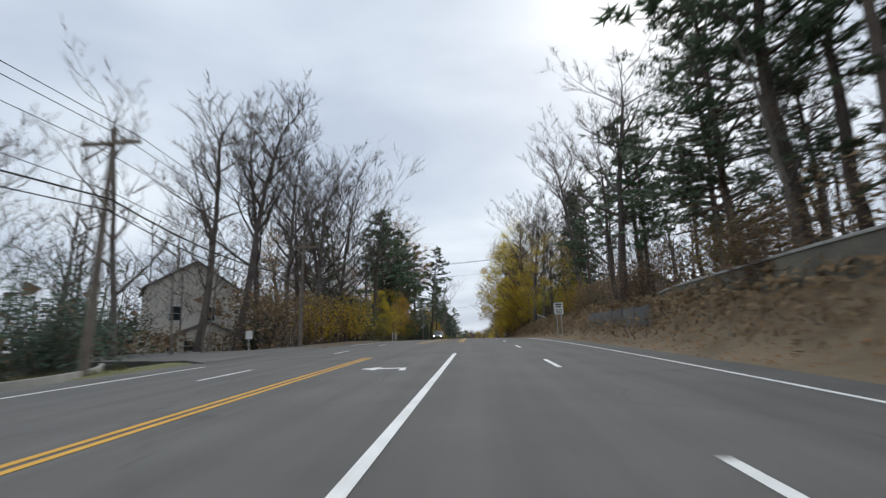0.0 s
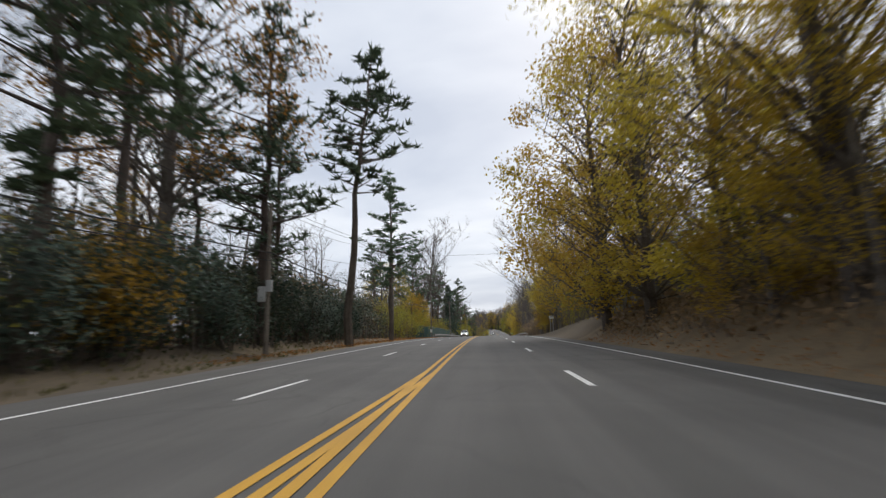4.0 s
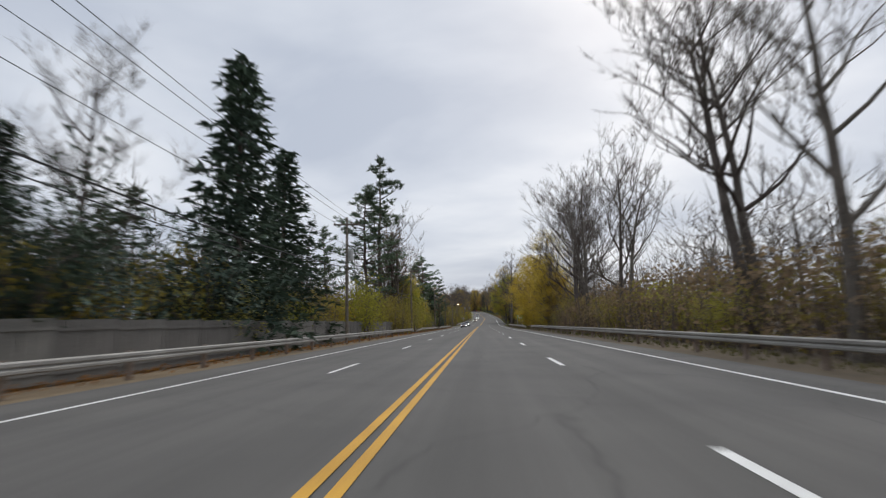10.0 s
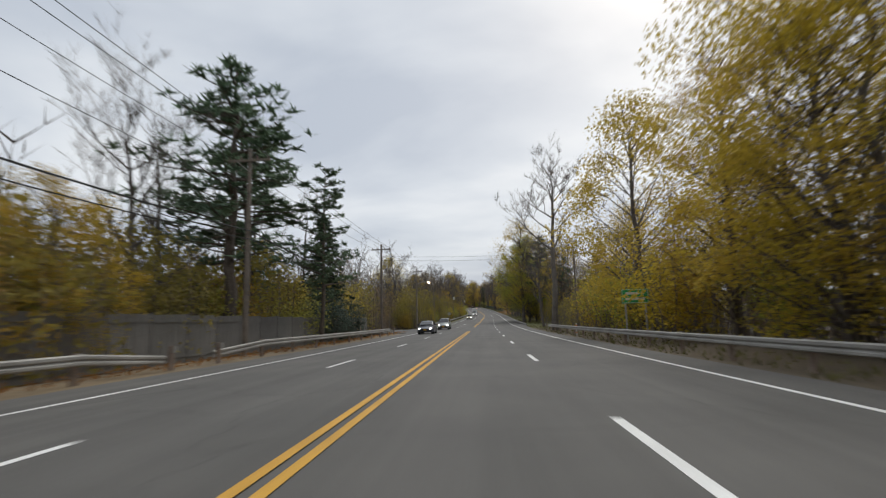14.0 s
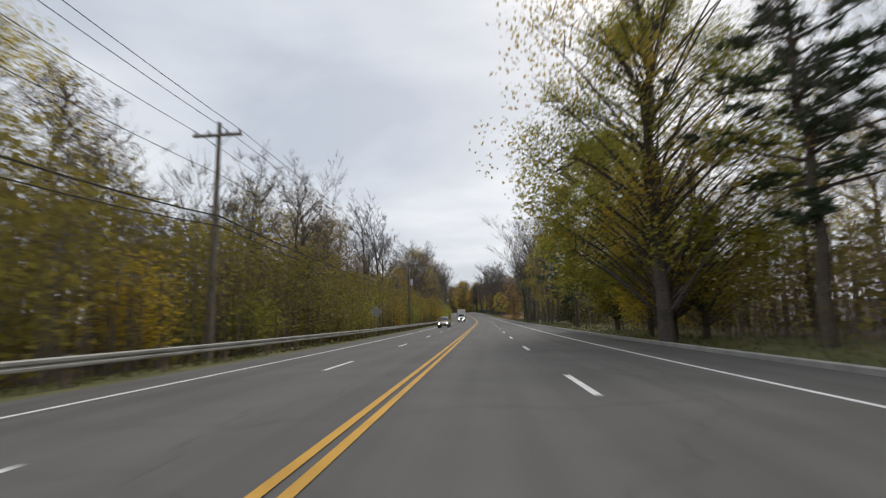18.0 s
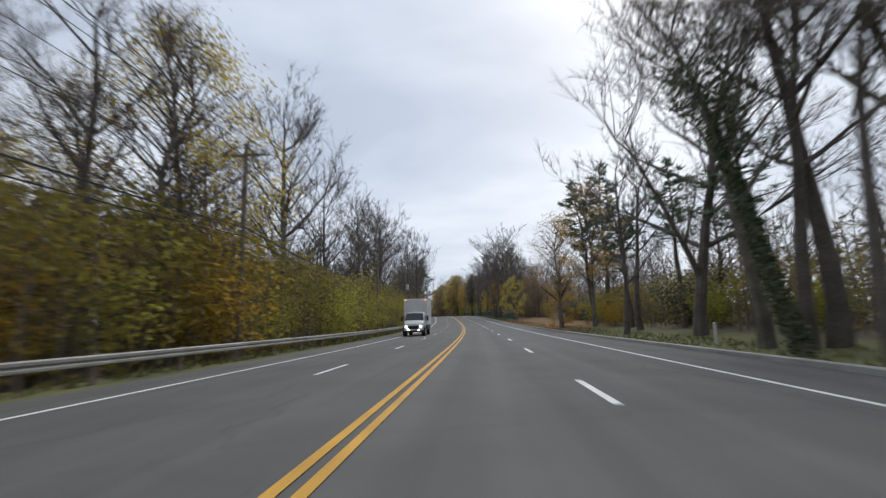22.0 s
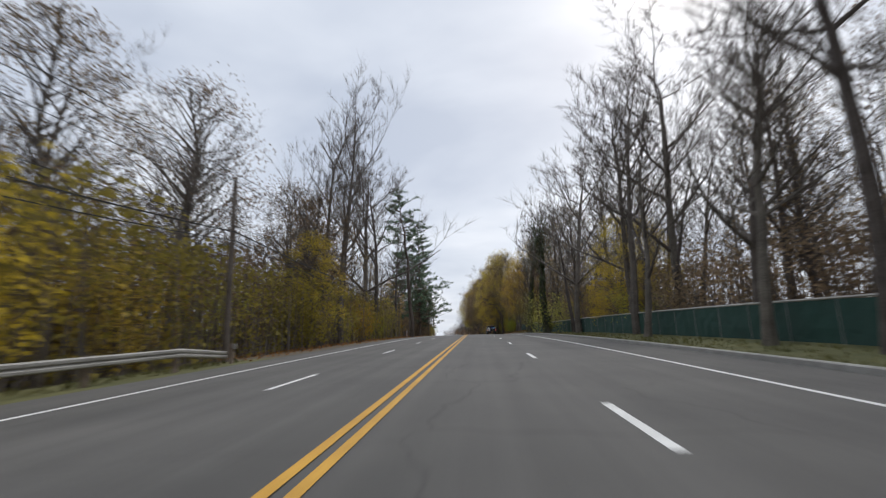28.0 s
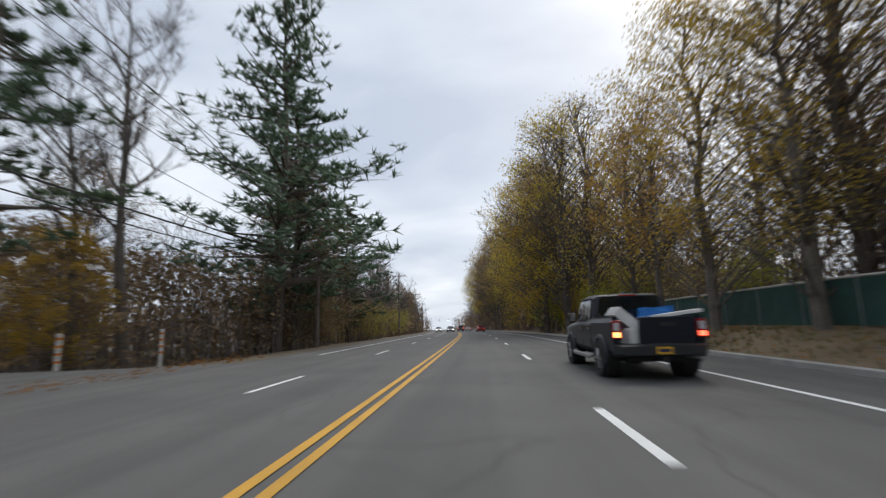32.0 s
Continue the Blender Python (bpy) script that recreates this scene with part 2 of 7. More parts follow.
# ---- mesh helpers ----
class Shape:
    """Vertices and faces that are gathered into one mesh."""

    def __init__(self):
        self.v, self.f = [], []

    def box(self, x0, x1, y0, y1, z0, z1):
        i = len(self.v)
        self.v += [(x, y, z) for z in (z0, z1) for y in (y0, y1) for x in (x0, x1)]
        self.f += [tuple(i + k for k in q) for q in ((0, 2, 3, 1), (4, 5, 7, 6), (0, 1, 5, 4), (2, 6, 7, 3), (0, 4, 6, 2), (1, 3, 7, 5))]
        return self

    def tube(self, points, radii, sides=6, cap=True):
        """A tapered pipe through the points."""
        start = len(self.v)
        count = len(points)
        for k, (p, r) in enumerate(zip(points, radii)):
            d = (Vector(points[min(k + 1, count - 1)]) - Vector(points[max(k - 1, 0)])).normalized()
            a = d.orthogonal().normalized()
            b = d.cross(a)
            for j in range(sides):
                w = 2 * math.pi * j / sides
                self.v.append(tuple(Vector(p) + (a * math.cos(w) + b * math.sin(w)) * r))
        for k in range(count - 1):
            for j in range(sides):
                i, n = start + k * sides, (j + 1) % sides
                self.f.append((i + j, i + n, i + sides + n, i + sides + j))
        if cap:
            self.f.append(tuple(start + (count - 1) * sides + j for j in range(sides)))
            self.f.append(tuple(start + j for j in reversed(range(sides))))
        return self

    def spike(self, p, q, r, sides=3):
        i = len(self.v)
        p, q = Vector(p), Vector(q)
        d = (q - p).normalized()
        a = d.orthogonal().normalized()
        b = d.cross(a)
        for j in range(sides):
            w = 2 * math.pi * j / sides
            self.v.append(tuple(p + (a * math.cos(w) + b * math.sin(w)) * r))
        self.v.append(tuple(q))
        for j in range(sides):
            self.f.append((i + j, i + (j + 1) % sides, i + sides))
        return self

    def sliver(self, p, q, r, rnd):
        """A fine twig: one long thin triangle."""
        i = len(self.v)
        p, q = Vector(p), Vector(q)
        side = (q - p).cross(Vector((rnd.uniform(-1, 1), rnd.uniform(-1, 1), rnd.uniform(-0.6, 0.6)))).normalized() * r
        self.v += [tuple(p - side), tuple(p + side), tuple(q)]
        self.f.append((i, i + 1, i + 2))
        return self

    def sprig(self, p, size, rnd):
        """One small leaf at any angle."""
        i = len(self.v)
        p = Vector(p)
        u = Vector((rnd.uniform(-1, 1), rnd.uniform(-1, 1), rnd.uniform(-1, 0.7))).normalized() * size * rnd.uniform(0.8, 1.5)
        w = u.orthogonal().normalized() * size * rnd.uniform(0.6, 1.1)
        self.v += [tuple(p), tuple(p + u + w * 0.5), tuple(p + u * 0.9 - w)]
        self.f.append((i, i + 1, i + 2))
        return self

    def leaf(self, p, size, rnd, flat=0.0):
        """A small bent leaf spray of two triangles."""
        i = len(self.v)
        p = Vector(p)
        a = Vector((rnd.uniform(-1, 1), rnd.uniform(-1, 1), rnd.uniform(-1, 1) * (1 - flat))).normalized() * size
        b = a.orthogonal().normalized() * size * rnd.uniform(0.3, 0.6)
        up = Vector((0, 0, size * rnd.uniform(-0.25, 0.25)))
        self.v += [tuple(p - a), tuple(p + b + up), tuple(p + a), tuple(p - b)]
        self.f += [(i, i + 1, i + 3), (i + 1, i + 2, i + 3)]
        return self

    def prism(self, outline, y0, y1):
        """An outline in x, z drawn out along y."""
        i, n = len(self.v), len(outline)
        self.v += [(x, y0, z) for x, z in outline] + [(x, y1, z) for x, z in outline]
        self.f += [tuple(i + k for k in range(n)), tuple(i + n + k for k in reversed(range(n)))]
        self.f += [(i + k, i + n + k, i + n + (k + 1) % n, i + (k + 1) % n) for k in range(n)]
        return self

    def mesh(self, name, mat, smooth=False):
        me = bpy.data.meshes.new(name)
        me.from_pydata(self.v, [], self.f)
        me.materials.append(mat)
        if smooth:
            me.polygons.foreach_set("use_smooth", [True] * len(me.polygons))
        me.update()
        return me


def part(name, shape, mat, parent, label="", at=None, smooth=False):
    """One mesh object, under a thing or a part."""
    me = shape if isinstance(shape, bpy.types.Mesh) else shape.mesh(name, mat, smooth)
    ob = new(name, me)
    ob.parent = parent
    if at is not None:
        ob.matrix_basis = at
    return tagged(ob, label) if label else ob


def thing(name, label, category, at, group="", kind=""):
    ob = new(name)
    ob.empty_display_size = 0.3
    ob.matrix_basis = at
    return tagged(ob, label, category, group, kind)


# ---- ground ----
def left_shift(s):
    """How far the oncoming lanes bend out round the turning pocket."""
    return float(np.interp(s, (-400, 42, 103), (3.4, 3.4, 0.0)))


def ramped(v, a, b):
    q = min(max((v - a) / (b - a), 0.0), 1.0)
    return q * q * (3 - 2 * q)


def wall_top(s):
    """Top of the retaining wall on the bank, over the road."""
    return float(np.interp(s, (4, 12, 20, 34, 40, 84, 95, 105, 120, 132, 150, 170), (2.4, 4.0, 3.8, 3.3, 2.6, 2.8, 4.1, 5.0, 4.9, 3.9, 2.4, 0.0)))


def ground_height(s, lat):
    """Height of the ground over the road's surface."""
    a = abs(lat)
    edge = 8.3 + (left_shift(s) if lat < 0 else float(np.interp(s, (400, 430), (0.4, 1.9))))
    z = -0.3 if a < edge - 0.3 else -0.16 - 0.02 * min(a - edge, 3)
    if lat > 0:
        # wooded bank beside the first stretch, lower ground after it, a low bank at the end
        bank = float(np.interp(s, (-60, 0, 60, 95, 125, 150, 175, 190), (3.2, 3.0, 2.6, 3.2, 3.2, 2.6, 1.2, 0.0)))
        z += bank * ramped(lat, 9.2, 15.5)
        z += max(0.0, wall_top(s) - bank - 0.1) * ramped(lat, 14.6, 15.6)
        z += float(np.interp(s, (190, 220, 330, 360, 420, 520, 640, 680, 800), (0, -0.6, -0.4, 0.2, 0.4, 0.6, 0.8, 0.6, 0.6))) * ramped(lat, 12, 20)
        z += 0.75 * ramped(lat, 10.6, 14.5) * ramped(s, 762, 786)
        z += 0.03 * min(max(lat - 25, 0), 80) * float(np.interp(s, (150, 250, 500, 600), (1, 0.1, 0.2, 0.8)))
    else:
        z += float(np.interp(s, (10, 45, 70, 120, 150, 180, 230), (0.1, 0.5, 0.7, 1.2, 0.8, 0.2, -0.5))) * ramped(a, 10, 16)
        z += float(np.interp(s, (230, 300, 420, 520), (-1.5, -1.5, -0.2, 0.2))) * ramped(a, 12, 22)
    # the wooded ridge far ahead
    z += 46 * ramped(lat, 14, 160) * (1 - ramped(lat, 200, 380)) * ramped(s, 900, 1250)
    z += 22 * ramped(-lat, 14, 220) * (1 - ramped(-lat, 240, 400)) * ramped(s, 950, 1300)
    return z


LAT_RIGHT = (0, 7.6, 8.0, 8.6, 9.5, 10.5, 12, 13.5, 14.6, 15.6, 17, 20, 25, 32, 45, 65, 90, 130, 190, 280, 420, 700, 1300, 2400)
LATS = [-v for v in reversed(LAT_RIGHT[1:])] + list(LAT_RIGHT)


def build_ground():
    s_rows = list(range(-380, -40, 34)) + list(range(-40, 900, 6)) + list(range(900, 1780, 40))
    verts, faces, uvs = [], [], []
    wide = len(LATS)
    for s in s_rows:
        for lat in LATS:
            p = on_road(s, lat)
            rough = noise.noise((p.x * 0.2, p.y * 0.2, 0)) * 0.12 if abs(lat) > 9.6 else 0
            verts.append((p.x, p.y, p.z + ground_height(s, lat) + rough))
    for i in range(len(s_rows) - 1):
        for j in range(wide - 1):
            a = i * wide + j
            faces.append((a, a + 1, a + wide + 1, a + wide))
    me = bpy.data.meshes.new("ground")
    me.from_pydata(verts, [], faces)
    me.materials.append(M_GROUND)
    me.materials.append(M_GRASS)
    me.materials.append(M_LEAFLITTER)
    me.materials.append(M_WOODFLOOR)
    me.materials.append(M_DRYLAWN)
    for k, poly in enumerate(me.polygons):
        i, j = divmod(k, wide - 1)
        s, lat = s_rows[i], (LATS[j] + LATS[j + 1]) / 2
        grass = (lat > 8 and s > 400 and lat < 18) or (lat < -8 and 400 < s < 690 and lat > -12) or (lat < -8 and s < 24 and lat > -22) 
        litter = (lat < -8 and 110 < s < 395 and lat > -16) or (8 < lat < 22 and s < 130) or (8 < lat < 17 and s > 775)
        poly.material_index = 4 if 572 < s < 640 and 10.5 < lat < 22 else 3 if s > 900 or abs(lat) > 22 else 2 if litter else 1 if grass else 0
        poly.use_smooth = True
    ob = tagged(new("ground", me), "brown earth and dull grass verges beside the road", "ground", kind="structure")
    return ob


build_ground()


def strip(points_left, points_right, thick=0.0):
    """A band of quads between two lines of places."""
    sh = Shape()
    for a, b in zip(points_left, points_right):
        sh.v += [tuple(a), tuple(b)]
    n = len(points_left)
    sh.f = [(2 * k, 2 * k + 1, 2 * k + 3, 2 * k + 2) for k in range(n - 1)]
    return sh


def stations(s0, s1, step=4.0):
    n = max(2, int(round((s1 - s0) / step)) + 1)
    return [s0 + (s1 - s0) * k / (n - 1) for k in range(n)]


def left_edge_line(s):
    return -6.0 - left_shift(s)


def build_road():
    ss = stations(-380, 1780, 5)
    sh = Shape()
    lats = 13
    uv = []
    for s in ss:
        l0, l1 = -7.9 - left_shift(s), float(np.interp(s, (400, 430), (9.0, 10.3)))
        for k in range(lats):
            lat = l0 + (l1 - l0) * k / (lats - 1)
            crown = -0.012 * abs(lat)
            sh.v.append(tuple(on_road(s, lat, crown)))
            uv.append((lat, s))
    for i in range(len(ss) - 1):
        for k in range(lats - 1):
            a = i * lats + k
            sh.f.append((a, a + 1, a + lats + 1, a + lats))
    me = sh.mesh("road", M_ASPHALT, smooth=True)
    layer = me.uv_layers.new(name="road_uv")
    for loop in me.loops:
        layer.data[loop.index].uv = uv[loop.vertex_index]
    return tagged(new("road", me), "worn grey asphalt four-lane road with painted lines", "road", kind="structure")


road = build_road()


def crown_at(lat):
    return -0.012 * abs(lat)


def painted(name, s0, s1, lat, wide, mat, label="", step=4.0):
    """A painted line, 4 mm proud; lat may be a function of s."""
    f = lat if callable(lat) else (lambda s: lat)
    ss = stations(s0, s1, step)
    lf = [on_road(s, f(s) - wide / 2, crown_at(f(s)) + 0.006) for s in ss]
    rt = [on_road(s, f(s) + wide / 2, crown_at(f(s)) + 0.006) for s in ss]
    return part(name, strip(lf, rt), mat, road, label)


for k in range(0, 92):
    s = 3.55 + 12.19 * k
    if s < 560:
        painted("lane_dash", s, s + 3.05, 3.7, 0.15, M_WHITE, step=1.6)
    else:
        painted("lane_dash", s + 0.1, s + 2.85, 3.6, 0.15, M_WHITE, step=1.6)
for k in range(-1, 90):
    s = (14.5 if k < 31 else 8.6) + 12.19 * k
    if 384 < s < 406:
        continue
    painted("lane_dash", s, s + 3.05, lambda q: -2.9 - left_shift(q), 0.13, M_WHITE, step=1.6)
painted("edge_line", -300, 1700, 7.45, 0.14, M_WHITE)
painted("edge_line", -300, 20, left_edge_line, 0.13, M_WHITE)
painted("edge_line", 42, 388, left_edge_line, 0.13, M_WHITE)
painted("edge_line", 410, 764, left_edge_line, 0.13, M_WHITE)
painted("edge_line", 790, 1700, left_edge_line, 0.13, M_WHITE)
for off in (-0.125, 0.125):
    painted("centre_line", 40, 387, off + 0.1, 0.13, M_YELLOW)
    painted("centre_line", 412, 1700, off + 0.1, 0.13, M_YELLOW)
    painted("centre_line", -300, 22, lambda q: off + 0.1 - left_shift(q), 0.13, M_YELLOW)
    painted("centre_line", 40, 108, lambda q: off + 0.1 - left_shift(q), 0.13, M_YELLOW)
painted("pocket_line", -60, 23, 0.35, 0.16, M_WHITE)
# worn hatching between the two yellow pairs
for k in range(15):
    s = 40 + 4.1 * k
    w = left_shift(s)
    if w > 0.6:
        lf, rt = [], []
        for q in (0.04, 0.5, 0.96):
            lat = 0.1 - w + w * q
            lf.append(on_road(s + 1.6 * q * w / 3.4, lat, crown_at(lat) + 0.005))
            rt.append(on_road(s + 1.6 * q * w / 3.4 + 0.55, lat, crown_at(lat) + 0.005))
        part("hatch_bar", strip(rt, lf), M_YWORN, road)


def turn_arrow(s, lat):
    """A white left-turn arrow on the asphalt: shaft, bend and head."""
    sh = Shape()
    for poly in (((0.38, 0.0), (0.58, 0.0), (0.5, 0.5), (0.35, 0.5)), ((-0.35, 0.5), (0.5, 0.5), (0.5, 0.75), (-0.35, 0.75)), ((-0.9, 0.62), (-0.35, 0.15), (-0.35, 1.1))):
        i = len(sh.v)
        sh.v += [tuple(on_road(s + y * 1.2, lat + x, crown_at(lat) + 0.006)) for x, y in poly]
        sh.f.append(tuple(range(i, i + len(poly))))
    part("turn_arrow", sh, M_WHITE, road)


turn_arrow(15.5, -1.3)


# ---- trees: a few of each kind are grown, then copied ----
def grow_limb(sh, tw, rnd, p, d, length, radius, depth, twigs, ends, droop=0.0, fork=5):
    """A limb with side branches; twig tips and ends of branches are gathered."""
    steps = 4 if depth == 2 else 3 if depth == 1 else 2
    pts, rad = [Vector(p)], [radius]
    d = Vector(d).normalized()
    for k in range(steps):
        d = (d + Vector((rnd.uniform(-0.22, 0.22), rnd.uniform(-0.22, 0.22), rnd.uniform(-0.05, 0.2) - droop))).normalized()
        pts.append(pts[-1] + d * length / steps)
        rad.append(radius * (1 - 0.78 * (k + 1) / steps))
    if depth == 0:
        sh.spike(pts[0], pts[2], radius)
        sh.spike(pts[0].lerp(pts[2], 0.3), pts[1] + (pts[1] - pts[0]) * 0.6, radius * 0.6)
    else:
        sh.tube(pts, rad, 5 if depth == 2 else 3, cap=False)
    if depth == 0:
        ends.append(pts[-1])
        ends.append(pts[-2])
        for _ in range(twigs * 3):
            foot = pts[0].lerp(pts[-1], rnd.uniform(0.25, 1.0))
            e = (d + Vector((rnd.uniform(-0.9, 0.9), rnd.uniform(-0.9, 0.9), rnd.uniform(-0.35, 0.7)))).normalized()
            tw.sliver(foot, foot + e * length * rnd.uniform(0.25, 0.7), 0.0125, rnd)
        return
    for _ in range(fork if depth == 2 else rnd.randint(fork - 1, fork)):
        k = rnd.randint(1, steps)
        side = Vector((rnd.uniform(-1, 1), rnd.uniform(-1, 1), rnd.uniform(0.0, 0.7)))
        grow_limb(sh, tw, rnd, pts[k], d * 0.75 + side * 0.7, length * rnd.uniform(0.42, 0.66), rad[k] * 0.55 + 0.006, depth - 1, twigs, ends, droop, fork)


def bare_meshes(seed, spread=1.0, lean=0.0, clear=0.3, limbs=11, twigs=4, fork=5):
    """Trunk and bare crown of a leafless tree, 20 m tall."""
    rnd = random.Random(seed)
    trunk, wood, twig, ends = Shape(), Shape(), Shape(), []
    pts, rad = [Vector((0, 0, -0.4))], [0.34]
    d = Vector((lean, rnd.uniform(-0.06, 0.06), 1)).normalized()
    tall = rnd.uniform(15.5, 17.5)
    for k in range(9):
        d = (d + Vector((rnd.uniform(-0.07, 0.07), rnd.uniform(-0.07, 0.07), 0.05))).normalized()
        pts.append(pts[-1] + d * tall / 9)
        rad.append(0.26 * (1 - 0.085 * (k + 1)) + 0.012)
    trunk.tube(pts, rad, 7, cap=False)
    for j in range(limbs):
        k = min(9, int(9 * (clear + (1 - clear) * (j + rnd.random()) / limbs)) + 1)
        w = j * 2.4 + rnd.uniform(-0.5, 0.5)
        up = rnd.uniform(0.6, 1.5)
        side = Vector((math.cos(w), math.sin(w), up))
        grow_limb(wood, twig, rnd, pts[k], side, rnd.uniform(3.8, 6.2) * spread * (1.15 - 0.045 * k), rad[k] * 0.6 + 0.01, 2, twigs, ends, 0.0, fork)
    grow_limb(wood, twig, rnd, pts[-1], d, 3.5, rad[-1], 2, twigs, ends, 0.0, fork)
    return trunk, wood, twig, ends


def pine_meshes(seed, bare_to=0.35, full=1.0, lean=0.0):
    """Trunk and needle sprays of an old white pine, 20 m tall, with an uneven outline."""
    rnd = random.Random(seed)
    trunk, wood, needles = Shape(), Shape(), Shape()
    pts, rad = [], []
    for k in range(11):
        z = 20.0 * k / 10 - (0.4 if k == 0 else 0)
        pts.append(Vector((lean * z * z / 20 + rnd.uniform(-0.15, 0.15), rnd.uniform(-0.15, 0.15), z)))
        rad.append(0.3 * (1 - 0.09 * k))
    trunk.tube(pts, rad, 7, cap=False)
    for j in range(int(64 * full)):
        f = bare_to + (1 - bare_to) * (j + rnd.random()) / (64 * full)
        z = f * 20.0
        base = pts[min(10, int(f * 10))].lerp(pts[min(10, int(f * 10) + 1)], f * 10 - int(f * 10))
        w = rnd.uniform(0, 6.283)
        reach = (5.3 * (1.2 if full > 1.4 else 1.0) * (1 - f) ** 0.6 + 0.5) * rnd.choice((0.4, 0.75, 0.9, 1.0, 1.2)) * (0.6 if f < bare_to + 0.08 else 1)
        d = Vector((math.cos(w), math.sin(w), rnd.uniform(-0.1, 0.35)))
        tip = base + d * reach + Vector((0, 0, reach * 0.12))
        midp = base.lerp(tip, 0.55) + Vector((0, 0, -reach * 0.05))
        wood.tube([base, midp, tip], [0.05 + 0.012 * reach, 0.035, 0.01], 3, cap=False)
        for q in range(int(3 + reach * 2.3)):
            u = rnd.uniform(0.3, 1.05)
            c = base.lerp(tip, u) + Vector((rnd.uniform(-0.4, 0.4), rnd.uniform(-0.4, 0.4), rnd.uniform(-0.05, 0.25))) * (0.4 + reach * 0.2)
            for _ in range(8):
                e = Vector((rnd.uniform(-1, 1), rnd.uniform(-1, 1), rnd.uniform(-0.25, 0.75))).normalized()
                i = len(needles.v)
                b = e.orthogonal().normalized() * rnd.uniform(0.05, 0.1)
                needles.v += [tuple(c - b), tuple(c + b), tuple(c + e * rnd.uniform(0.35, 0.7))]
                needles.f.append((i, i + 1, i + 2))
    return trunk, wood, needles


def spruce_meshes(seed):
    """Trunk and drooping boughs of a dark spruce, 20 m tall."""
    rnd = random.Random(seed)
    trunk, needles = Shape(), Shape()
    trunk.tube([(0, 0, -0.4), (0.1, 0, 10), (0, 0, 20)], [0.3, 0.17, 0.02], 7, cap=False)
    for j in range(210):
        f = 0.06 + 0.94 * (j / 210)
        z = f * 20
        w = j * 2.399 + rnd.uniform(-0.3, 0.3)
        reach = (4.2 * (1 - f) ** 0.85 + 0.25) * rnd.uniform(0.65, 1.15)
        d = Vector((math.cos(w), math.sin(w), 0))
        for q in range(int(3 + reach * 2.4)):
            u = rnd.uniform(0.12, 1)
            c = Vector((0, 0, z)) + d * reach * u + Vector((rnd.uniform(-0.3, 0.3), rnd.uniform(-0.3, 0.3), -0.28 * reach * u * u + rnd.uniform(-0.15, 0.15)))
            for _ in range(4):
                e = (d * 0.6 + Vector((rnd.uniform(-1, 1), rnd.uniform(-1, 1), rnd.uniform(-0.9, 0.35)))).normalized()
                i = len(needles.v)
                b = e.orthogonal().normalized() * rnd.uniform(0.07, 0.14)
                needles.v += [tuple(c - b), tuple(c + b), tuple(c + e * rnd.uniform(0.4, 0.75))]
                needles.f.append((i, i + 1, i + 2))
    return trunk, None, needles


def bush_meshes(seed, count=2900, dense=1.0):
    """Stems and leaf sprays of a ragged shrub, about 4 m tall and wide."""
    rnd = random.Random(seed)
    stems, leaves, tips = Shape(), Shape(), []
    for j in range(15):
        w = rnd.uniform(0, 6.283)
        d = Vector((math.cos(w) * rnd.uniform(0.1, 0.75), math.sin(w) * rnd.uniform(0.1, 0.75), 1))
        base = Vector((rnd.uniform(-0.8, 0.8), rnd.uniform(-0.8, 0.8), -0.2))
        tall = rnd.uniform(2.2, 4.2)
        a, b = base + d * tall * 0.5, base + d * tall + Vector((rnd.uniform(-0.5, 0.5), rnd.uniform(-0.5, 0.5), 0))
        stems.tube([base, a, b], [0.035, 0.022, 0.006], 3, cap=False)
        tips += [a, b, a.lerp(b, 0.5), base.lerp(a, 0.7)]
        for _ in range(7):
            u = rnd.uniform(0.2, 1)
            c = base.lerp(b, u)
            t = c + Vector((rnd.uniform(-1, 1), rnd.uniform(-1, 1), rnd.uniform(0, 1))).normalized() * rnd.uniform(0.5, 1.3)
            stems.spike(c, t, 0.012)
            tips.append(t)
    for _ in range(int(count * dense)):
        c = tips[rnd.randrange(len(tips))]
        leaves.sprig(c + Vector((rnd.uniform(-0.6, 0.6), rnd.uniform(-0.6, 0.6), rnd.uniform(-0.55, 0.5))), rnd.uniform(0.06, 0.135), rnd)
    return stems, leaves


TREES = {}


def grown(kind):
    """The thing of each kind that the copies are taken from (the first one planted)."""
    return TREES.setdefault(kind, [])


def make_tree(name, label, category, pieces, group):
    ob = thing(name, label, category, pose(0, 0, 0), group)
    made = []
    for pname, sh, mat, plabel in pieces:
        if sh is None:
            continue
        piece = part(pname, sh, mat, ob, plabel)
        made.append(piece)
        if pname in ("twig_spray", "crown", "foliage", "stem", "ivy"):
            tagged(piece, kind="stuff")
    return ob


def seed_bare(seed, label, **kw):
    trunk, wood, twig, ends = bare_meshes(seed, **kw)
    return make_tree("bare_tree", label, "tree", (("trunk", trunk, M_BARK, ""), ("crown", wood, M_BARK, "bare grey-brown branches"), ("twig_spray", twig, M_TWIG, "")), "roadside trees")


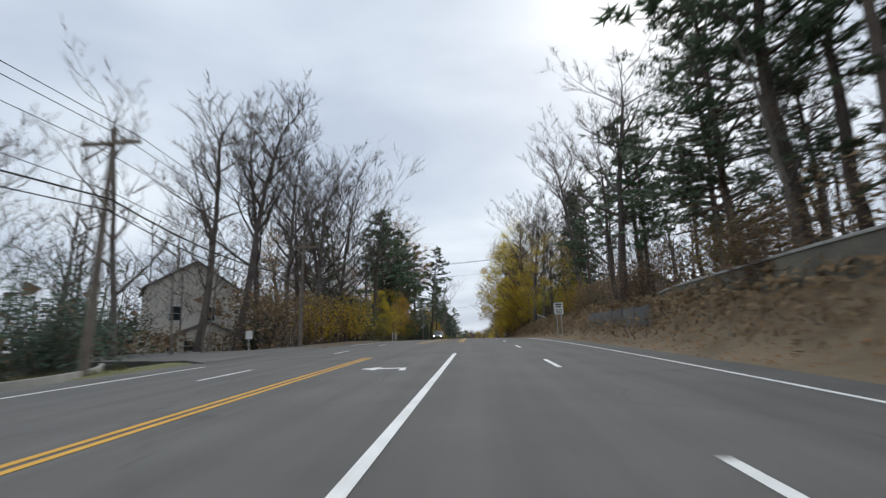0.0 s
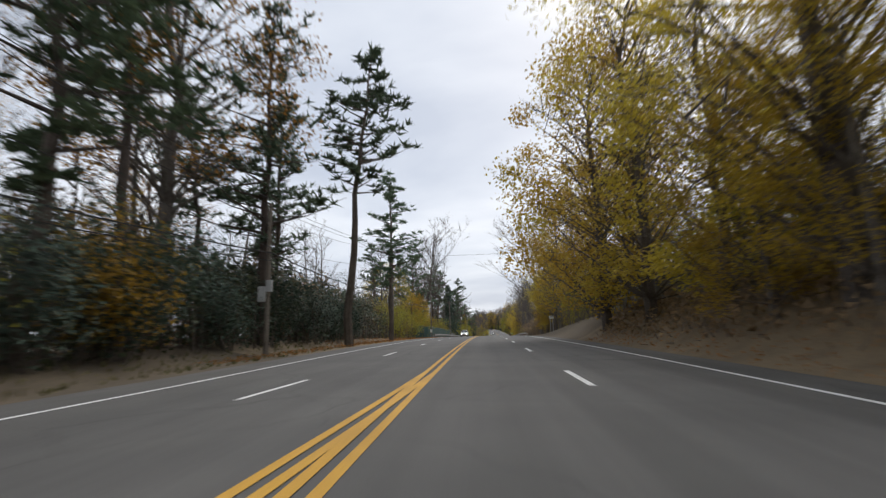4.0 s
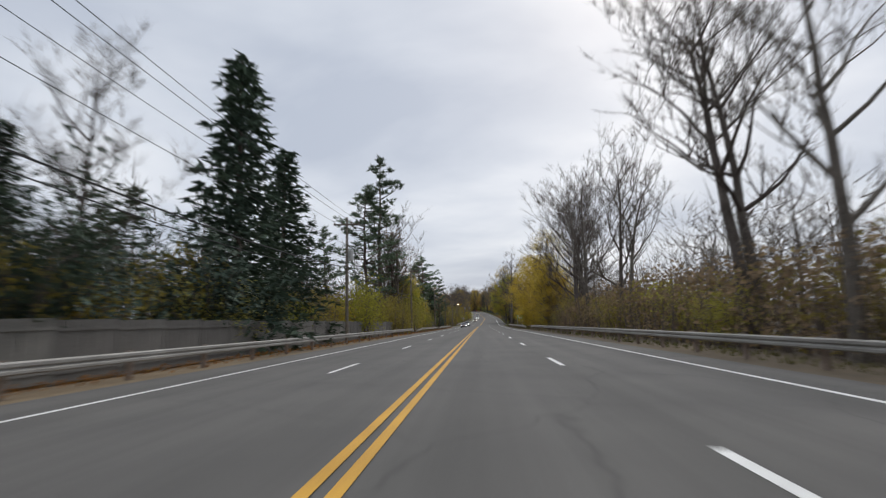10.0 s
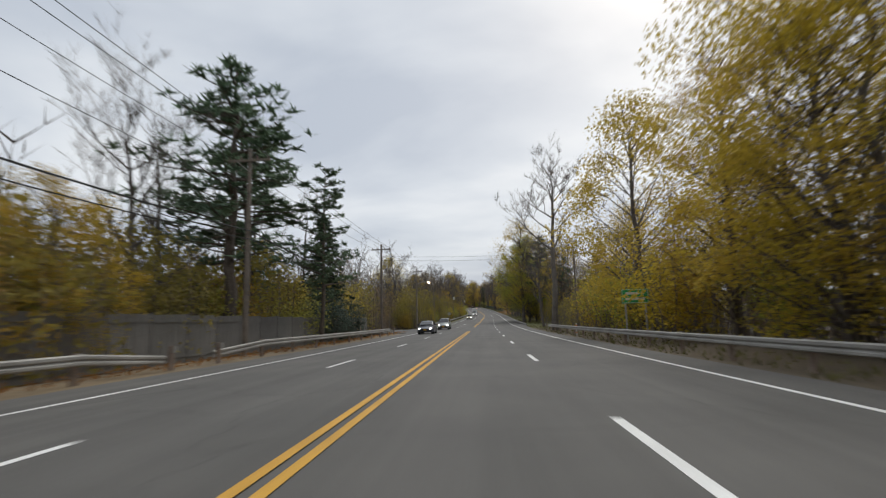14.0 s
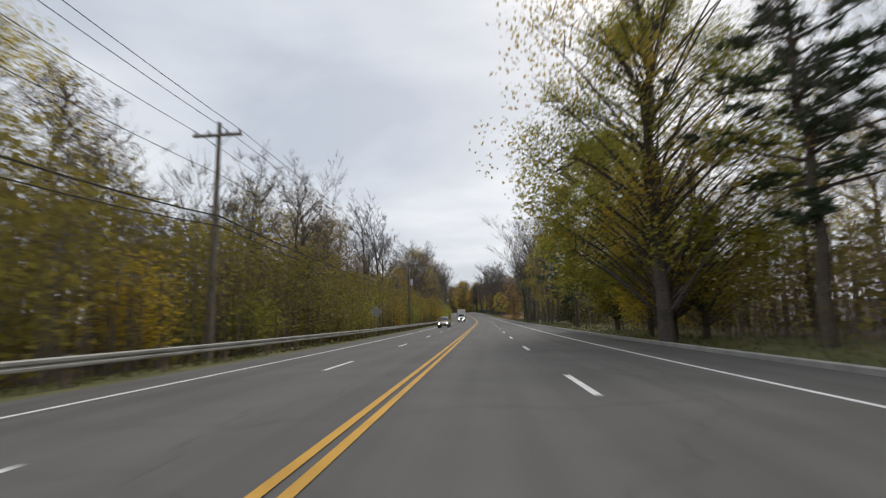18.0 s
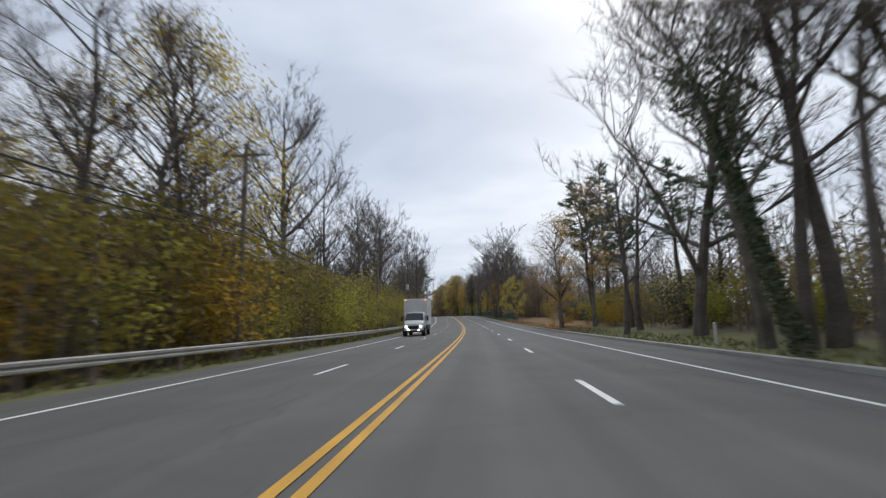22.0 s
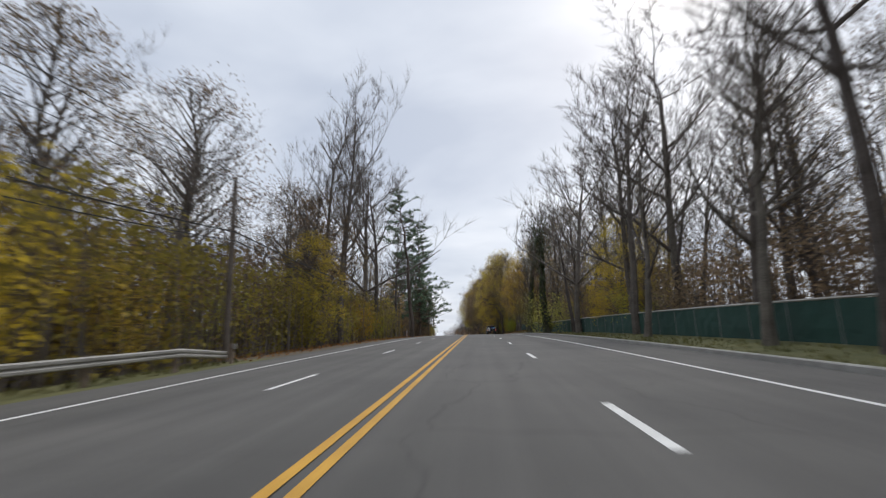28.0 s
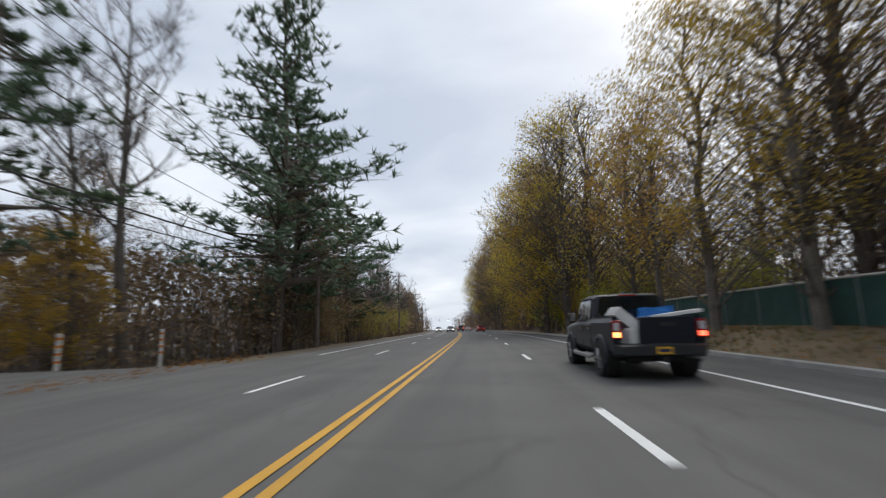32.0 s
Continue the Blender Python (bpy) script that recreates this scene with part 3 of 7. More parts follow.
def clump_tree(seed, count, size, low=0.12, wide=4.6, clumps=70, gap=0.5):
    """Trunk, limbs and an uneven crown of leaf clumps that reaches low, 20 m tall."""
    rnd = random.Random(seed)
    trunk, limbs, leaves = Shape(), Shape(), Shape()
    pts, rad = [], []
    for k in range(8):
        pts.append(Vector((rnd.uniform(-0.2, 0.2) * k * 0.3, rnd.uniform(-0.2, 0.2) * k * 0.3, 17.5 * k / 7 - (0.4 if k == 0 else 0))))
        rad.append(0.25 * (1 - 0.125 * k) + 0.01)
    trunk.tube(pts, rad, 7, cap=False)
    knots = []
    for j in range(clumps):
        f = low + (1 - low) * (j + rnd.random()) / clumps
        belly = math.sin(math.pi * min(1, (f - low) / (1 - low) * 0.82 + 0.16)) ** 0.7
        w = j * 2.399 + rnd.uniform(-0.5, 0.5)
        r = wide * belly * (0.35 + 0.7 * rnd.random() ** 0.6)
        c = Vector((math.cos(w) * r, math.sin(w) * r, f * 19.4 + rnd.uniform(-0.6, 0.6)))
        zb = max(1.2, c.z - r * 0.9 - 0.6)
        k = min(6, int(zb / 2.5))
        base = pts[k].lerp(pts[k + 1], min(1, max(0, zb / 2.5 - k)))
        mid_p = base.lerp(c, 0.55) + Vector((0, 0, 0.25))
        limbs.tube([base, mid_p, c], [0.06, 0.035, 0.01], 3, cap=False)
        for _ in range(5):
            q = mid_p.lerp(c, rnd.random())
            limbs.sliver(q, q + Vector((rnd.uniform(-1, 1), rnd.uniform(-1, 1), rnd.uniform(-0.3, 1))).normalized() * rnd.uniform(0.8, 1.6), 0.03, rnd)
        if rnd.random() > gap * 0.25:
            knots.append((c, rnd.uniform(0.55, 1.15)))
    for _ in range(count):
        c, spread = knots[rnd.randrange(len(knots))]
        d = Vector((rnd.uniform(-1, 1), rnd.uniform(-1, 1), rnd.uniform(-1, 1)))
        p = c + d.normalized() * spread * 1.55 * rnd.random() ** 0.5
        leaves.sprig(p, size, rnd)
    return trunk, limbs, leaves


def seed_leafy(seed, label, mat, count, size, name="autumn_tree", **kw):
    trunk, limbs, leaves = clump_tree(seed, count, size, **kw)
    return make_tree(name, label, "tree", (("trunk", trunk, M_BARK, ""), ("limb_frame", limbs, M_BARK, ""), ("crown", leaves, mat, "loose autumn leaves")), "roadside trees")


def seed_ivy(seed, label):
    trunk, wood, twig, ends = bare_meshes(seed, clear=0.45, limbs=7, lean=-0.32)
    rnd = random.Random(seed)
    ivy = Shape()
    rings = [sum((Vector(v) for v in trunk.v[j:j + 7]), Vector()) / 7 for j in range(0, 70, 7)]
    for _ in range(2600):
        k = 7.6 * rnd.random()
        at_k = rings[int(k)].lerp(rings[int(k) + 1], k - int(k))
        w, r = rnd.uniform(0, 6.28), rnd.uniform(0.15, 0.55) * (1.1 - 0.06 * k)
        ivy.leaf(at_k + Vector((math.cos(w) * r, math.sin(w) * r, 0)), rnd.uniform(0.1, 0.2), rnd)
    for _ in range(1500):
        c = ends[rnd.randrange(len(ends))].lerp(rings[8], rnd.uniform(0.1, 0.75))
        ivy.leaf(c + Vector((rnd.gauss(0, 0.4), rnd.gauss(0, 0.4), rnd.gauss(0, 0.5))), rnd.uniform(0.1, 0.2), rnd)
    return make_tree("ivy_clad_tree", label, "tree", (("trunk", trunk, M_BARK, ""), ("crown", wood, M_BARK, ""), ("twig_spray", twig, M_TWIG, ""), ("ivy", ivy, M_IVY, "dark ivy round the trunk")), "roadside trees")


def seed_pine(seed, label, name="pine_tree", **kw):
    trunk, wood, needles = pine_meshes(seed, **kw)
    return make_tree(name, label, "pine tree", (("trunk", trunk, M_PINEBARK, ""), ("bough_frame", wood, M_PINEBARK, ""), ("crown", needles, M_NEEDLE, "dark green needles")), "roadside pines")


def seed_spruce(seed, label):
    trunk, _, needles = spruce_meshes(seed)
    return make_tree("spruce_tree", label, "spruce", (("trunk", trunk, M_PINEBARK, ""), ("crown", needles, M_SPRUCE, "drooping dark needles")), "roadside spruces")


def seed_bush(seed, label, mat, dense=1.0, name="bush"):
    stems, leaves = bush_meshes(seed, dense=dense)
    return make_tree(name, label, "bush", (("stem", stems, M_TWIG, ""), ("foliage", leaves, mat, "")), "roadside bushes")


BARE_LABEL = "tall leafless grey-brown tree in the roadside wood"
KINDS = {
    "bare": [lambda i=i: seed_bare(10 + i, BARE_LABEL, spread=(0.95, 1.1, 0.85, 1.3, 1.0, 0.8)[i], lean=(0, 0.05, -0.04, 0, 0.1, -0.1)[i], clear=(0.35, 0.3, 0.45, 0.2, 0.4, 0.5)[i]) for i in range(6)],
    "thin": [lambda i=i: seed_bare(130 + i, "slender leafless tree deep in the wood", spread=(0.8, 1.0, 0.7)[i], clear=(0.35, 0.25, 0.5)[i], limbs=8, fork=4, twigs=3) for i in range(3)],
    "broad": [lambda: seed_bare(140, "broad leafless tree with a round crown of fine branches", spread=1.45, clear=0.15, limbs=14, twigs=5)],
    "bareh": [lambda: seed_leafy(31, "tall half-bare tree with thin brownish leaves", M_LEAF_BROWN, 4800, 0.105, low=0.3, wide=4.2, clumps=80)],
    "leafh": [lambda: seed_leafy(32, "tall half-bare tree with thin olive leaves", M_LEAF_GOLD, 9500, 0.11, low=0.2, wide=4.9, clumps=80)],
    "leafy": [lambda i=i: seed_leafy(40 + i, "roadside tree with olive-yellow autumn leaves", (M_LEAF_GOLD, M_LEAF_YELLOW, M_LEAF_GOLD)[i], 14500, 0.13, low=(0.08, 0.1, 0.14)[i], wide=(5.0, 4.4, 5.4)[i]) for i in range(3)],
    "leafg": [lambda: seed_leafy(47, "broad full maple with green-yellow leaves", M_LEAF_GREEN, 40000, 0.15, low=0.14, wide=6.2, clumps=130, gap=0.2)],
    "leafo": [lambda: seed_leafy(48, "tree with thinning rust-orange leaves", M_LEAF_ORANGE, 8500, 0.11, low=0.36, wide=4.6, gap=0.8)],
    "brown": [lambda: seed_leafy(49, "dense crowned tree with brown and olive leaves", M_LEAF_BROWN, 13000, 0.13, low=0.1, wide=5.4)],
    "pine": [lambda i=i: seed_pine(60 + i, "tall dark green white pine with ragged boughs", bare_to=(0.3, 0.42, 0.22, 0.5)[i], full=(1.0, 0.85, 1.15, 0.75)[i], lean=(0, 0.06, 0, -0.1)[i]) for i in range(4)],
    "fullpine": [lambda i=i: seed_pine(66 + i, "big full dark green pine with layered boughs", bare_to=0.08, full=1.7, lean=0) for i in range(2)],
    "snag": [lambda: seed_bare(90, "dead bare conifer snag with short level branches", spread=0.5, clear=0.15, limbs=18, twigs=1)],
    "spruce": [lambda: seed_spruce(70, "dark conical spruce with drooping boughs")],
    "ivy": [lambda i=i: seed_ivy(80 + i, "leaning tree with dark ivy over its trunk") for i in range(2)],
    "bushy": [lambda i=i: seed_bush(100 + i, "ragged olive-yellow roadside shrub", (M_LEAF_OLIVE, M_LEAF_YELLOW, M_LEAF_GREEN)[i]) for i in range(3)],
    "brush": [lambda i=i: seed_bush(110 + i, "thin brown undergrowth with few leaves left", (M_LEAF_BROWN, M_LEAF_OLIVE)[i], dense=0.7, name="undergrowth") for i in range(2)],
    "ever": [lambda: seed_bush(120, "dense dark evergreen shrub", M_SPRUCE, dense=1.8, name="evergreen_shrub")],
}
chooser = random.Random(7)
SPREAD = {"bare": 1.18, "broad": 1.2, "bareh": 1.2, "leafh": 1.2, "leafy": 1.2, "leafo": 1.15}
BASE_H = {"bushy": 4.2, "brush": 4.2, "ever": 4.2}


def plant(kind, s, lat, tall, face=None, pick=None, broad=1.0):
    """Stand a tree or bush of that kind at its place, tall metres high."""
    stock = grown(kind)
    makers = KINDS[kind]
    any_pick = chooser.randrange(len(makers))
    pick = any_pick if pick is None else pick
    p = on_road(s, lat, ground_height(s, lat))
    size = tall / BASE_H.get(kind, 20.0)
    wide = size * chooser.uniform(0.9, 1.1) * broad * SPREAD.get(kind, 1.0)
    if kind == "spruce":
        wide *= 1.3
    if kind not in BASE_H:
        wide = max(wide, size * 0.9, 0.55)
    m = Matrix.LocRotScale(p, Euler((0, 0, chooser.uniform(0, 6.283) if face is None else face)), (wide, wide, size))
    by_pick = {k: o for k, o in stock}
    if pick not in by_pick:
        ob = makers[pick]()
        stock.append((pick, ob))
        ob.matrix_basis = m
        return ob
    src = by_pick[pick]
    keep = src.matrix_basis.copy()
    src.matrix_basis = Matrix.Identity(4)
    ob = copy_thing(src, m)
    ob.matrix_basis = m
    src.matrix_basis = keep
    return ob


# ---- guard rails ----
def facing(s, lat, up=0.0, turn=0.0):
    """A pose on the ground, its y along the road and its x to the right of it."""
    p = on_road(s, lat, up)
    return pose(p.x, p.y, p.z, 0, 0, math.degrees(turn_at(s)) + turn)


POST_MESH = {}


def guard_rail(s0, s1, lat, side, label):
    """A corrugated steel rail on posts; side: 1 if the road lies to its right."""
    rail = thing("guard_rail", label, "guard rail", facing(s0, lat), kind="structure")
    inv = rail.matrix_basis.inverted()
    ss = stations(s0, s1, 3.8)
    prof = ((0.0, 0.40), (0.05, 0.43), (0.05, 0.49), (0.0, 0.54), (0.05, 0.59), (0.05, 0.66), (0.0, 0.70), (-0.015, 0.70), (-0.015, 0.40))
    sh = Shape()
    n = len(prof)
    for k, s in enumerate(ss):
        dip = 0.0
        out = 0.0
        if k == 0 or k == len(ss) - 1:
            dip, out = -0.3, -0.45
        for x, z in prof:
            sh.v.append(tuple(inv @ on_road(s, lat + side * (x + out), z + dip - 0.05)))
    for k in range(len(ss) - 1):
        for j in range(n):
            a, b = k * n + j, k * n + (j + 1) % n
            sh.f.append((a, b, b + n, a + n))
    part("rail_beam", sh, M_STEEL, rail)
    if "post" not in POST_MESH:
        POST_MESH["post"] = Shape().box(-0.06, 0.06, -0.08, 0.08, -0.35, 0.68).mesh("rail_post", M_RUSTPOST)
        POST_MESH["block"] = Shape().box(-0.05, 0.05, -0.06, 0.06, 0.45, 0.66).mesh("spacer_block", M_STEEL)
    for s in ss:
        part("rail_post", POST_MESH["post"], None, rail, at=inv @ facing(s, lat - side * 0.2))
        part("spacer_block", POST_MESH["block"], None, rail, at=inv @ facing(s, lat - side * 0.08))
    return rail


RAIL = "weathered grey steel guard rail along the road edge"
guard_rail(186, 307, -8.9, 1, RAIL)
guard_rail(309.5, 345, -8.8, 1, RAIL)
guard_rail(348, 386, -8.8, 1, RAIL)
guard_rail(418, 689, -8.9, 1, "long weathered grey steel guard rail before brushwood")
guard_rail(205, 322, 10.2, -1, "grey steel guard rail on the shoulder")
guard_rail(330, 392, 9.9, -1, "short grey steel guard rail near a green sign")


# ---- kerb on the near side, and the island kerb ----
def kerb(name, s0, s1, lat, label, high=0.15, step=3.0):
    owner = thing(name, label, "kerb", facing(s0, lat if not callable(lat) else lat(s0)), kind="structure")
    inv = owner.matrix_basis.inverted()
    f = lat if callable(lat) else (lambda s: lat)
    ss = stations(s0, s1, step)
    sh = Shape()
    prof = ((-0.09, -0.4), (-0.09, high - 0.13), (-0.06, high - 0.105), (0.09, high - 0.1), (0.12, -0.4))
    for s in ss:
        for x, z in prof:
            sh.v.append(tuple(inv @ on_road(s, f(s) + x, z)))
    n = len(prof)
    for k in range(len(ss) - 1):
        for j in range(n - 1):
            a = k * n + j
            sh.f.append((a, a + 1, a + 1 + n, a + n))
    part("kerb_stone", sh, M_CONCRETE, owner)


kerb("kerb", 428, 1100, 10.35, "low grey concrete kerb before the grass verge")
kerb("island_kerb", 4, 21.5, lambda s: -11.6 - 0.06 * max(0, s - 14) ** 2 if s > 14 else -11.6, "curved concrete kerb of a grass island", step=1.2)


# ---- side streets on the far side ----
def side_street(s, wide, label, deep=24.0):
    """A paved mouth that widens towards the main road and lies on the ground."""
    lf, rt = [], []
    n = 9
    l0 = -7.4 - left_shift(s)
    for k in range(n):
        lat = l0 - (deep + l0) * k / (n - 1)
        w = wide / 2 + 3.2 * max(0.0, 1 - 1.7 * k / (n - 1)) ** 2
        row = []
        for q in (s - w, s + w):
            row.append(on_road(q, lat, max(ground_height(q, lat), -0.17 if k else -0.3) + 0.06 + (0.12 if k == 0 else 0)))
        lf.append(row[0])
        rt.append(row[1])
    sh = strip(rt, lf)
    for line, turned in ((lf, False), (rt, True)):
        i = len(sh.v)
        for p in line:
            sh.v += [tuple(p), (p.x, p.y, p.z - 0.6)]
        for k in range(n - 1):
            a = i + 2 * k
            sh.f.append((a, a + 1, a + 3, a + 2) if turned else (a, a + 2, a + 3, a + 1))
    me = sh.mesh("side_street", M_ASPHALT)
    layer = me.uv_layers.new(name="road_uv")
    for loop in me.loops:
        v = me.vertices[loop.vertex_index].co
        layer.data[loop.index].uv = (v.x, v.y)
    tagged(new("side_street", me), label, "road", kind="structure")


side_street(31, 11, "asphalt side street joining the main road")
side_street(400, 15, "asphalt side street mouth without markings")
side_street(777, 13, "wide asphalt driveway mouth")


# ---- fences ----
def screen_fence(s0, s1, lat, low, high, label, trim=None, every=3.0):
    """Dark green windscreen cloth on steel posts with a top rail; each panel sags a little."""
    line = lat if callable(lat) else (lambda q: lat)
    fence = thing("screen_fence", label, "fence", facing(s0, line(s0), ground_height(s0, line(s0))), kind="structure")
    inv = fence.matrix_basis.inverted()
    rnd = random.Random(int(s0))
    ss = stations(s0, s1, every)
    post = Shape().tube([(0, 0, -0.5), (0, 0, high - low + 0.08)], [0.035, 0.035], 6).mesh("fence_post", M_FENCEPOST)
    for k, s in enumerate(ss):
        g = ground_height(s, line(s))
        part("fence_post", post, None, fence, at=inv @ facing(s, line(s), g + 0.05))
        if k == len(ss) - 1:
            break
        e = ss[k + 1]
        sh = Shape()
        cols, rows_n = 5, 4
        for face in (0, 1):
            for i in range(cols):
                q = s + (e - s) * i / (cols - 1)
                gq = ground_height(q, line(q))
                for j in range(rows_n):
                    z = gq + 0.04 + (high - low) * j / (rows_n - 1)
                    if j == rows_n - 1 and 0 < i < cols - 1:
                        z -= rnd.uniform(0.0, 0.06)
                    off = 0.0 if i in (0, cols - 1) else rnd.uniform(-0.05, 0.05)
                    sh.v.append(tuple(inv @ on_road(q, line(q) + off + face * 0.012, z)))
        one = cols * rows_n
        for face in (0, 1):
            for i in range(cols - 1):
                for j in range(rows_n - 1):
                    a = face * one + i * rows_n + j
                    q = (a, a + rows_n, a + rows_n + 1, a + 1)
                    sh.f.append(q if face else tuple(reversed(q)))
        part("screen_panel", sh, M_SCREEN, fence)
        p = [inv @ on_road(q, line(q), ground_height(q, line(q)) + high - low + 0.07) for q in (s, e)]
        part("top_rail", Shape().tube(p, [0.025, 0.025] if trim is None else [0.055, 0.055], 5), trim or M_FENCEPOST, fence)


M_PALETRIM = material("pale_fence_trim", (0.38, 0.36, 0.33), (0.55, 0.53, 0.5), scale=2, rough=0.8, bump=0.1)
screen_fence(170, 241, lambda q: -11.0 - 0.032 * max(0.0, 193 - q) ** 2, 0, 2.45, "dark green screen fence behind the guard rail", every=2.4)
screen_fence(643, 812, 15.5, 0, 1.75, "dark green screen fence with a pale top edge", trim=M_PALETRIM)


def board_fence(s0, s1, lat, high, label, wide=2.4, mat=None):
    """Grey close-boarded panels between posts."""
    fence = thing("board_fence", label, "fence", facing(s0, lat, ground_height(s0, lat)), kind="structure")
    inv = fence.matrix_basis.inverted()
    mat = mat or M_FENCEGREY
    sh = Shape()
    boards = 12
    for k in range(boards):
        y0 = wide * k / boards
        sh.box(-0.012 + 0.008 * (k % 2), 0.012 + 0.008 * (k % 2), y0 + 0.006, y0 + wide / boards - 0.006, 0.02, high)
    sh.box(0.02, 0.06, 0, wide, 0.3, 0.39).box(0.02, 0.06, 0, wide, high - 0.35, high - 0.26)
    panel = sh.mesh("fence_panel", mat)
    post = Shape().box(-0.05, 0.05, -0.05, 0.05, -0.5, high + 0.06).box(-0.06, 0.06, -0.06, 0.06, high + 0.06, high + 0.09).mesh("fence_post", mat)
    s = s0
    while s < s1:
        g = ground_height(s, lat)
        part("fence_panel", panel, None, fence, at=inv @ facing(s + 0.05, lat, g))
        part("fence_post", post, None, fence, at=inv @ facing(s, lat, g))
        s += wide + 0.1


board_fence(241.5, 301, -11.6, 1.95, "weathered grey board fence behind the guard rail")
board_fence(336, 384, -12.4, 2.3, "grey board fence below pines")
M_PICKET = material("white_picket_paint", (0.55, 0.55, 0.53), (0.72, 0.72, 0.7), scale=2, rough=0.7, bump=0.1, fine=20)
board_fence(617, 631, 21.5, 1.2, "low white board fence beside a dry lawn", mat=M_PICKET)
board_fence(31, 46, 11.8, 1.35, "grey timber fence near a speed sign")


# ---- retaining wall on the bank: cast panels with a pale coping ----
def retaining_wall():
    wall = thing("retaining_wall", "smooth grey-olive retaining wall with pale coping on the leafy bank", "wall", facing(16, 14.2), kind="structure")
    inv = wall.matrix_basis.inverted()
    spans = [(9 + 3 * k, 12 + 3 * k) for k in range(9)] + [(87 + 3 * k, 90 + 3 * k) for k in range(17)]
    for a, b in spans:
        panel, cope = Shape(), Shape()
        for s in (a + 0.012, b - 0.012):
            t = wall_top(s)
            for lat, z in ((14.3, 0.2), (14.42, t), (14.75, t), (14.75, 0.2)):
                panel.v.append(tuple(inv @ on_road(s, lat, z)))
        for s in (a, b):
            t = wall_top(s)
            for lat, z in ((14.34, t + 0.004), (14.34, t + 0.1), (14.37, t + 0.13), (14.8, t + 0.13), (14.83, t + 0.004)):
                cope.v.append(tuple(inv @ on_road(s, lat, z)))
        for sh, n in ((panel, 4), (cope, 5)):
            for j in range(n):
                sh.f.append((j, j + n, (j + 1) % n + n, (j + 1) % n))
            sh.f += [tuple(range(n)), tuple(n + j for j in reversed(range(n)))]
        part("wall_panel", panel, M_STONE, wall)
        part("coping", cope, M_CONCRETE, wall, "pale coping stone")


retaining_wall()

# ---- utility poles and cables ----
POLES = (-35, 17.6, 38, 78.3, 116.5, 152, 192, 233, 274, 313, 353, 386, 415, 442, 499, 543, 578, 608, 650, 691, 756.5, 803, 850, 896, 945, 1000)
POLE_LAT = -10.5
TALL = {17.6: 9.2, 38: 8.6, 78.3: 12.3, 116.5: 8.5, 152: 12.2, 691: 9.0, 650: 8.5, 756.5: 12.0, 803: 9.6}
TOPS = []


def pole_lat(s):
    return -14.3 if s == 78.3 else POLE_LAT - left_shift(s) * 0.55


def utility_pole(s, lat, tall, cross=True, label="weathered wooden utility pole with a crossarm"):
    g = ground_height(s, lat)
    pole = thing("utility_pole", label, "utility pole", facing(s, lat, g), "poles along the road")
    part("shaft", Shape().tube([(0, 0, -0.4), (0, 0, tall * 0.5), (0, 0, tall - g)], [0.16, 0.14, 0.1], 8), M_POLE, pole)
    if cross:
        part("crossarm", Shape().box(-1.2, 1.2, -0.19, -0.08, tall - g - 0.75, tall - g - 0.62), M_POLE, pole)
        for x in (-1.1, -0.45, 0.45, 1.1):
            part("insulator", Shape().tube([(x, -0.13, tall - g - 0.62), (x, -0.13, tall - g - 0.55), (x, -0.13, tall - g - 0.42)], [0.035, 0.06, 0.03], 6), M_INSUL, pole)
        part("brace", Shape().tube([(-0.7, -0.1, tall - g - 0.7), (0, -0.1, tall - g - 1.3)], [0.02, 0.02], 4).tube([(0.7, -0.1, tall - g - 0.7), (0, -0.1, tall - g - 1.3)], [0.02, 0.02], 4), M_STEEL, pole)
    return pole, g


M_INSUL = plain("brown_glazed_insulator", (0.12, 0.07, 0.05), 0.3)
M_GREYBOX = material("grey_painted_steel", (0.42, 0.42, 0.41), (0.55, 0.55, 0.54), scale=2, rough=0.5, bump=0.05)
pole_things = {}
for s in POLES:
    tall = TALL.get(s, 11.0)
    pole_things[s], _ = utility_pole(s, pole_lat(s), tall, cross=s not in (116.5, 650, 691))

for s in (499, 274, 608):
    g = ground_height(s, POLE_LAT)
    part("transformer", Shape().tube([(0.35, 0, 7.2), (0.35, 0, 7.25), (0.35, 0, 8.1), (0.35, 0, 8.2)], [0.2, 0.26, 0.26, 0.2], 12), M_GREYBOX, pole_things[s], "grey transformer can")
box = part("cable_box", Shape().box(-0.42, -0.02, -0.32, -0.16, 3.0, 3.85).box(-0.38, -0.06, -0.335, -0.32, 3.05, 3.8), M_GREYBOX, pole_things[116.5], "grey cable box")
part("cable_box", Shape().box(0.02, 0.34, -0.32, -0.16, 3.55, 4.2), M_GREYBOX, pole_things[116.5], "grey cable box")

M_LAMPGLOW = plain("lit_sodium_lamp", (1.0, 0.66, 0.36), 0.4, glow=22.0)
lamp_pole = pole_things[415]
part("lamp_arm", Shape().tube([(0, 0, 8.2), (1.0, -0.2, 8.6), (2.2, -0.4, 8.55)], [0.035, 0.03, 0.03], 6), M_GREYBOX, lamp_pole)
lamp_head = part("lamp_head", Shape().box(2.0, 2.75, -0.58, -0.25, 8.5, 8.68), M_GREYBOX, lamp_pole)
part("lens", Shape().tube([(2.42, -0.42, 8.34), (2.42, -0.42, 8.42), (2.42, -0.42, 8.5)], [0.08, 0.17, 0.2], 10), M_LAMPGLOW, lamp_head, "lit warm street lamp lens")
lamp28 = pole_things[756.5]
part("lamp_arm", Shape().tube([(0, 0, 8.4), (1.0, -0.2, 8.9), (2.0, -0.4, 8.9)], [0.035, 0.03, 0.03], 6), M_GREYBOX, lamp28)
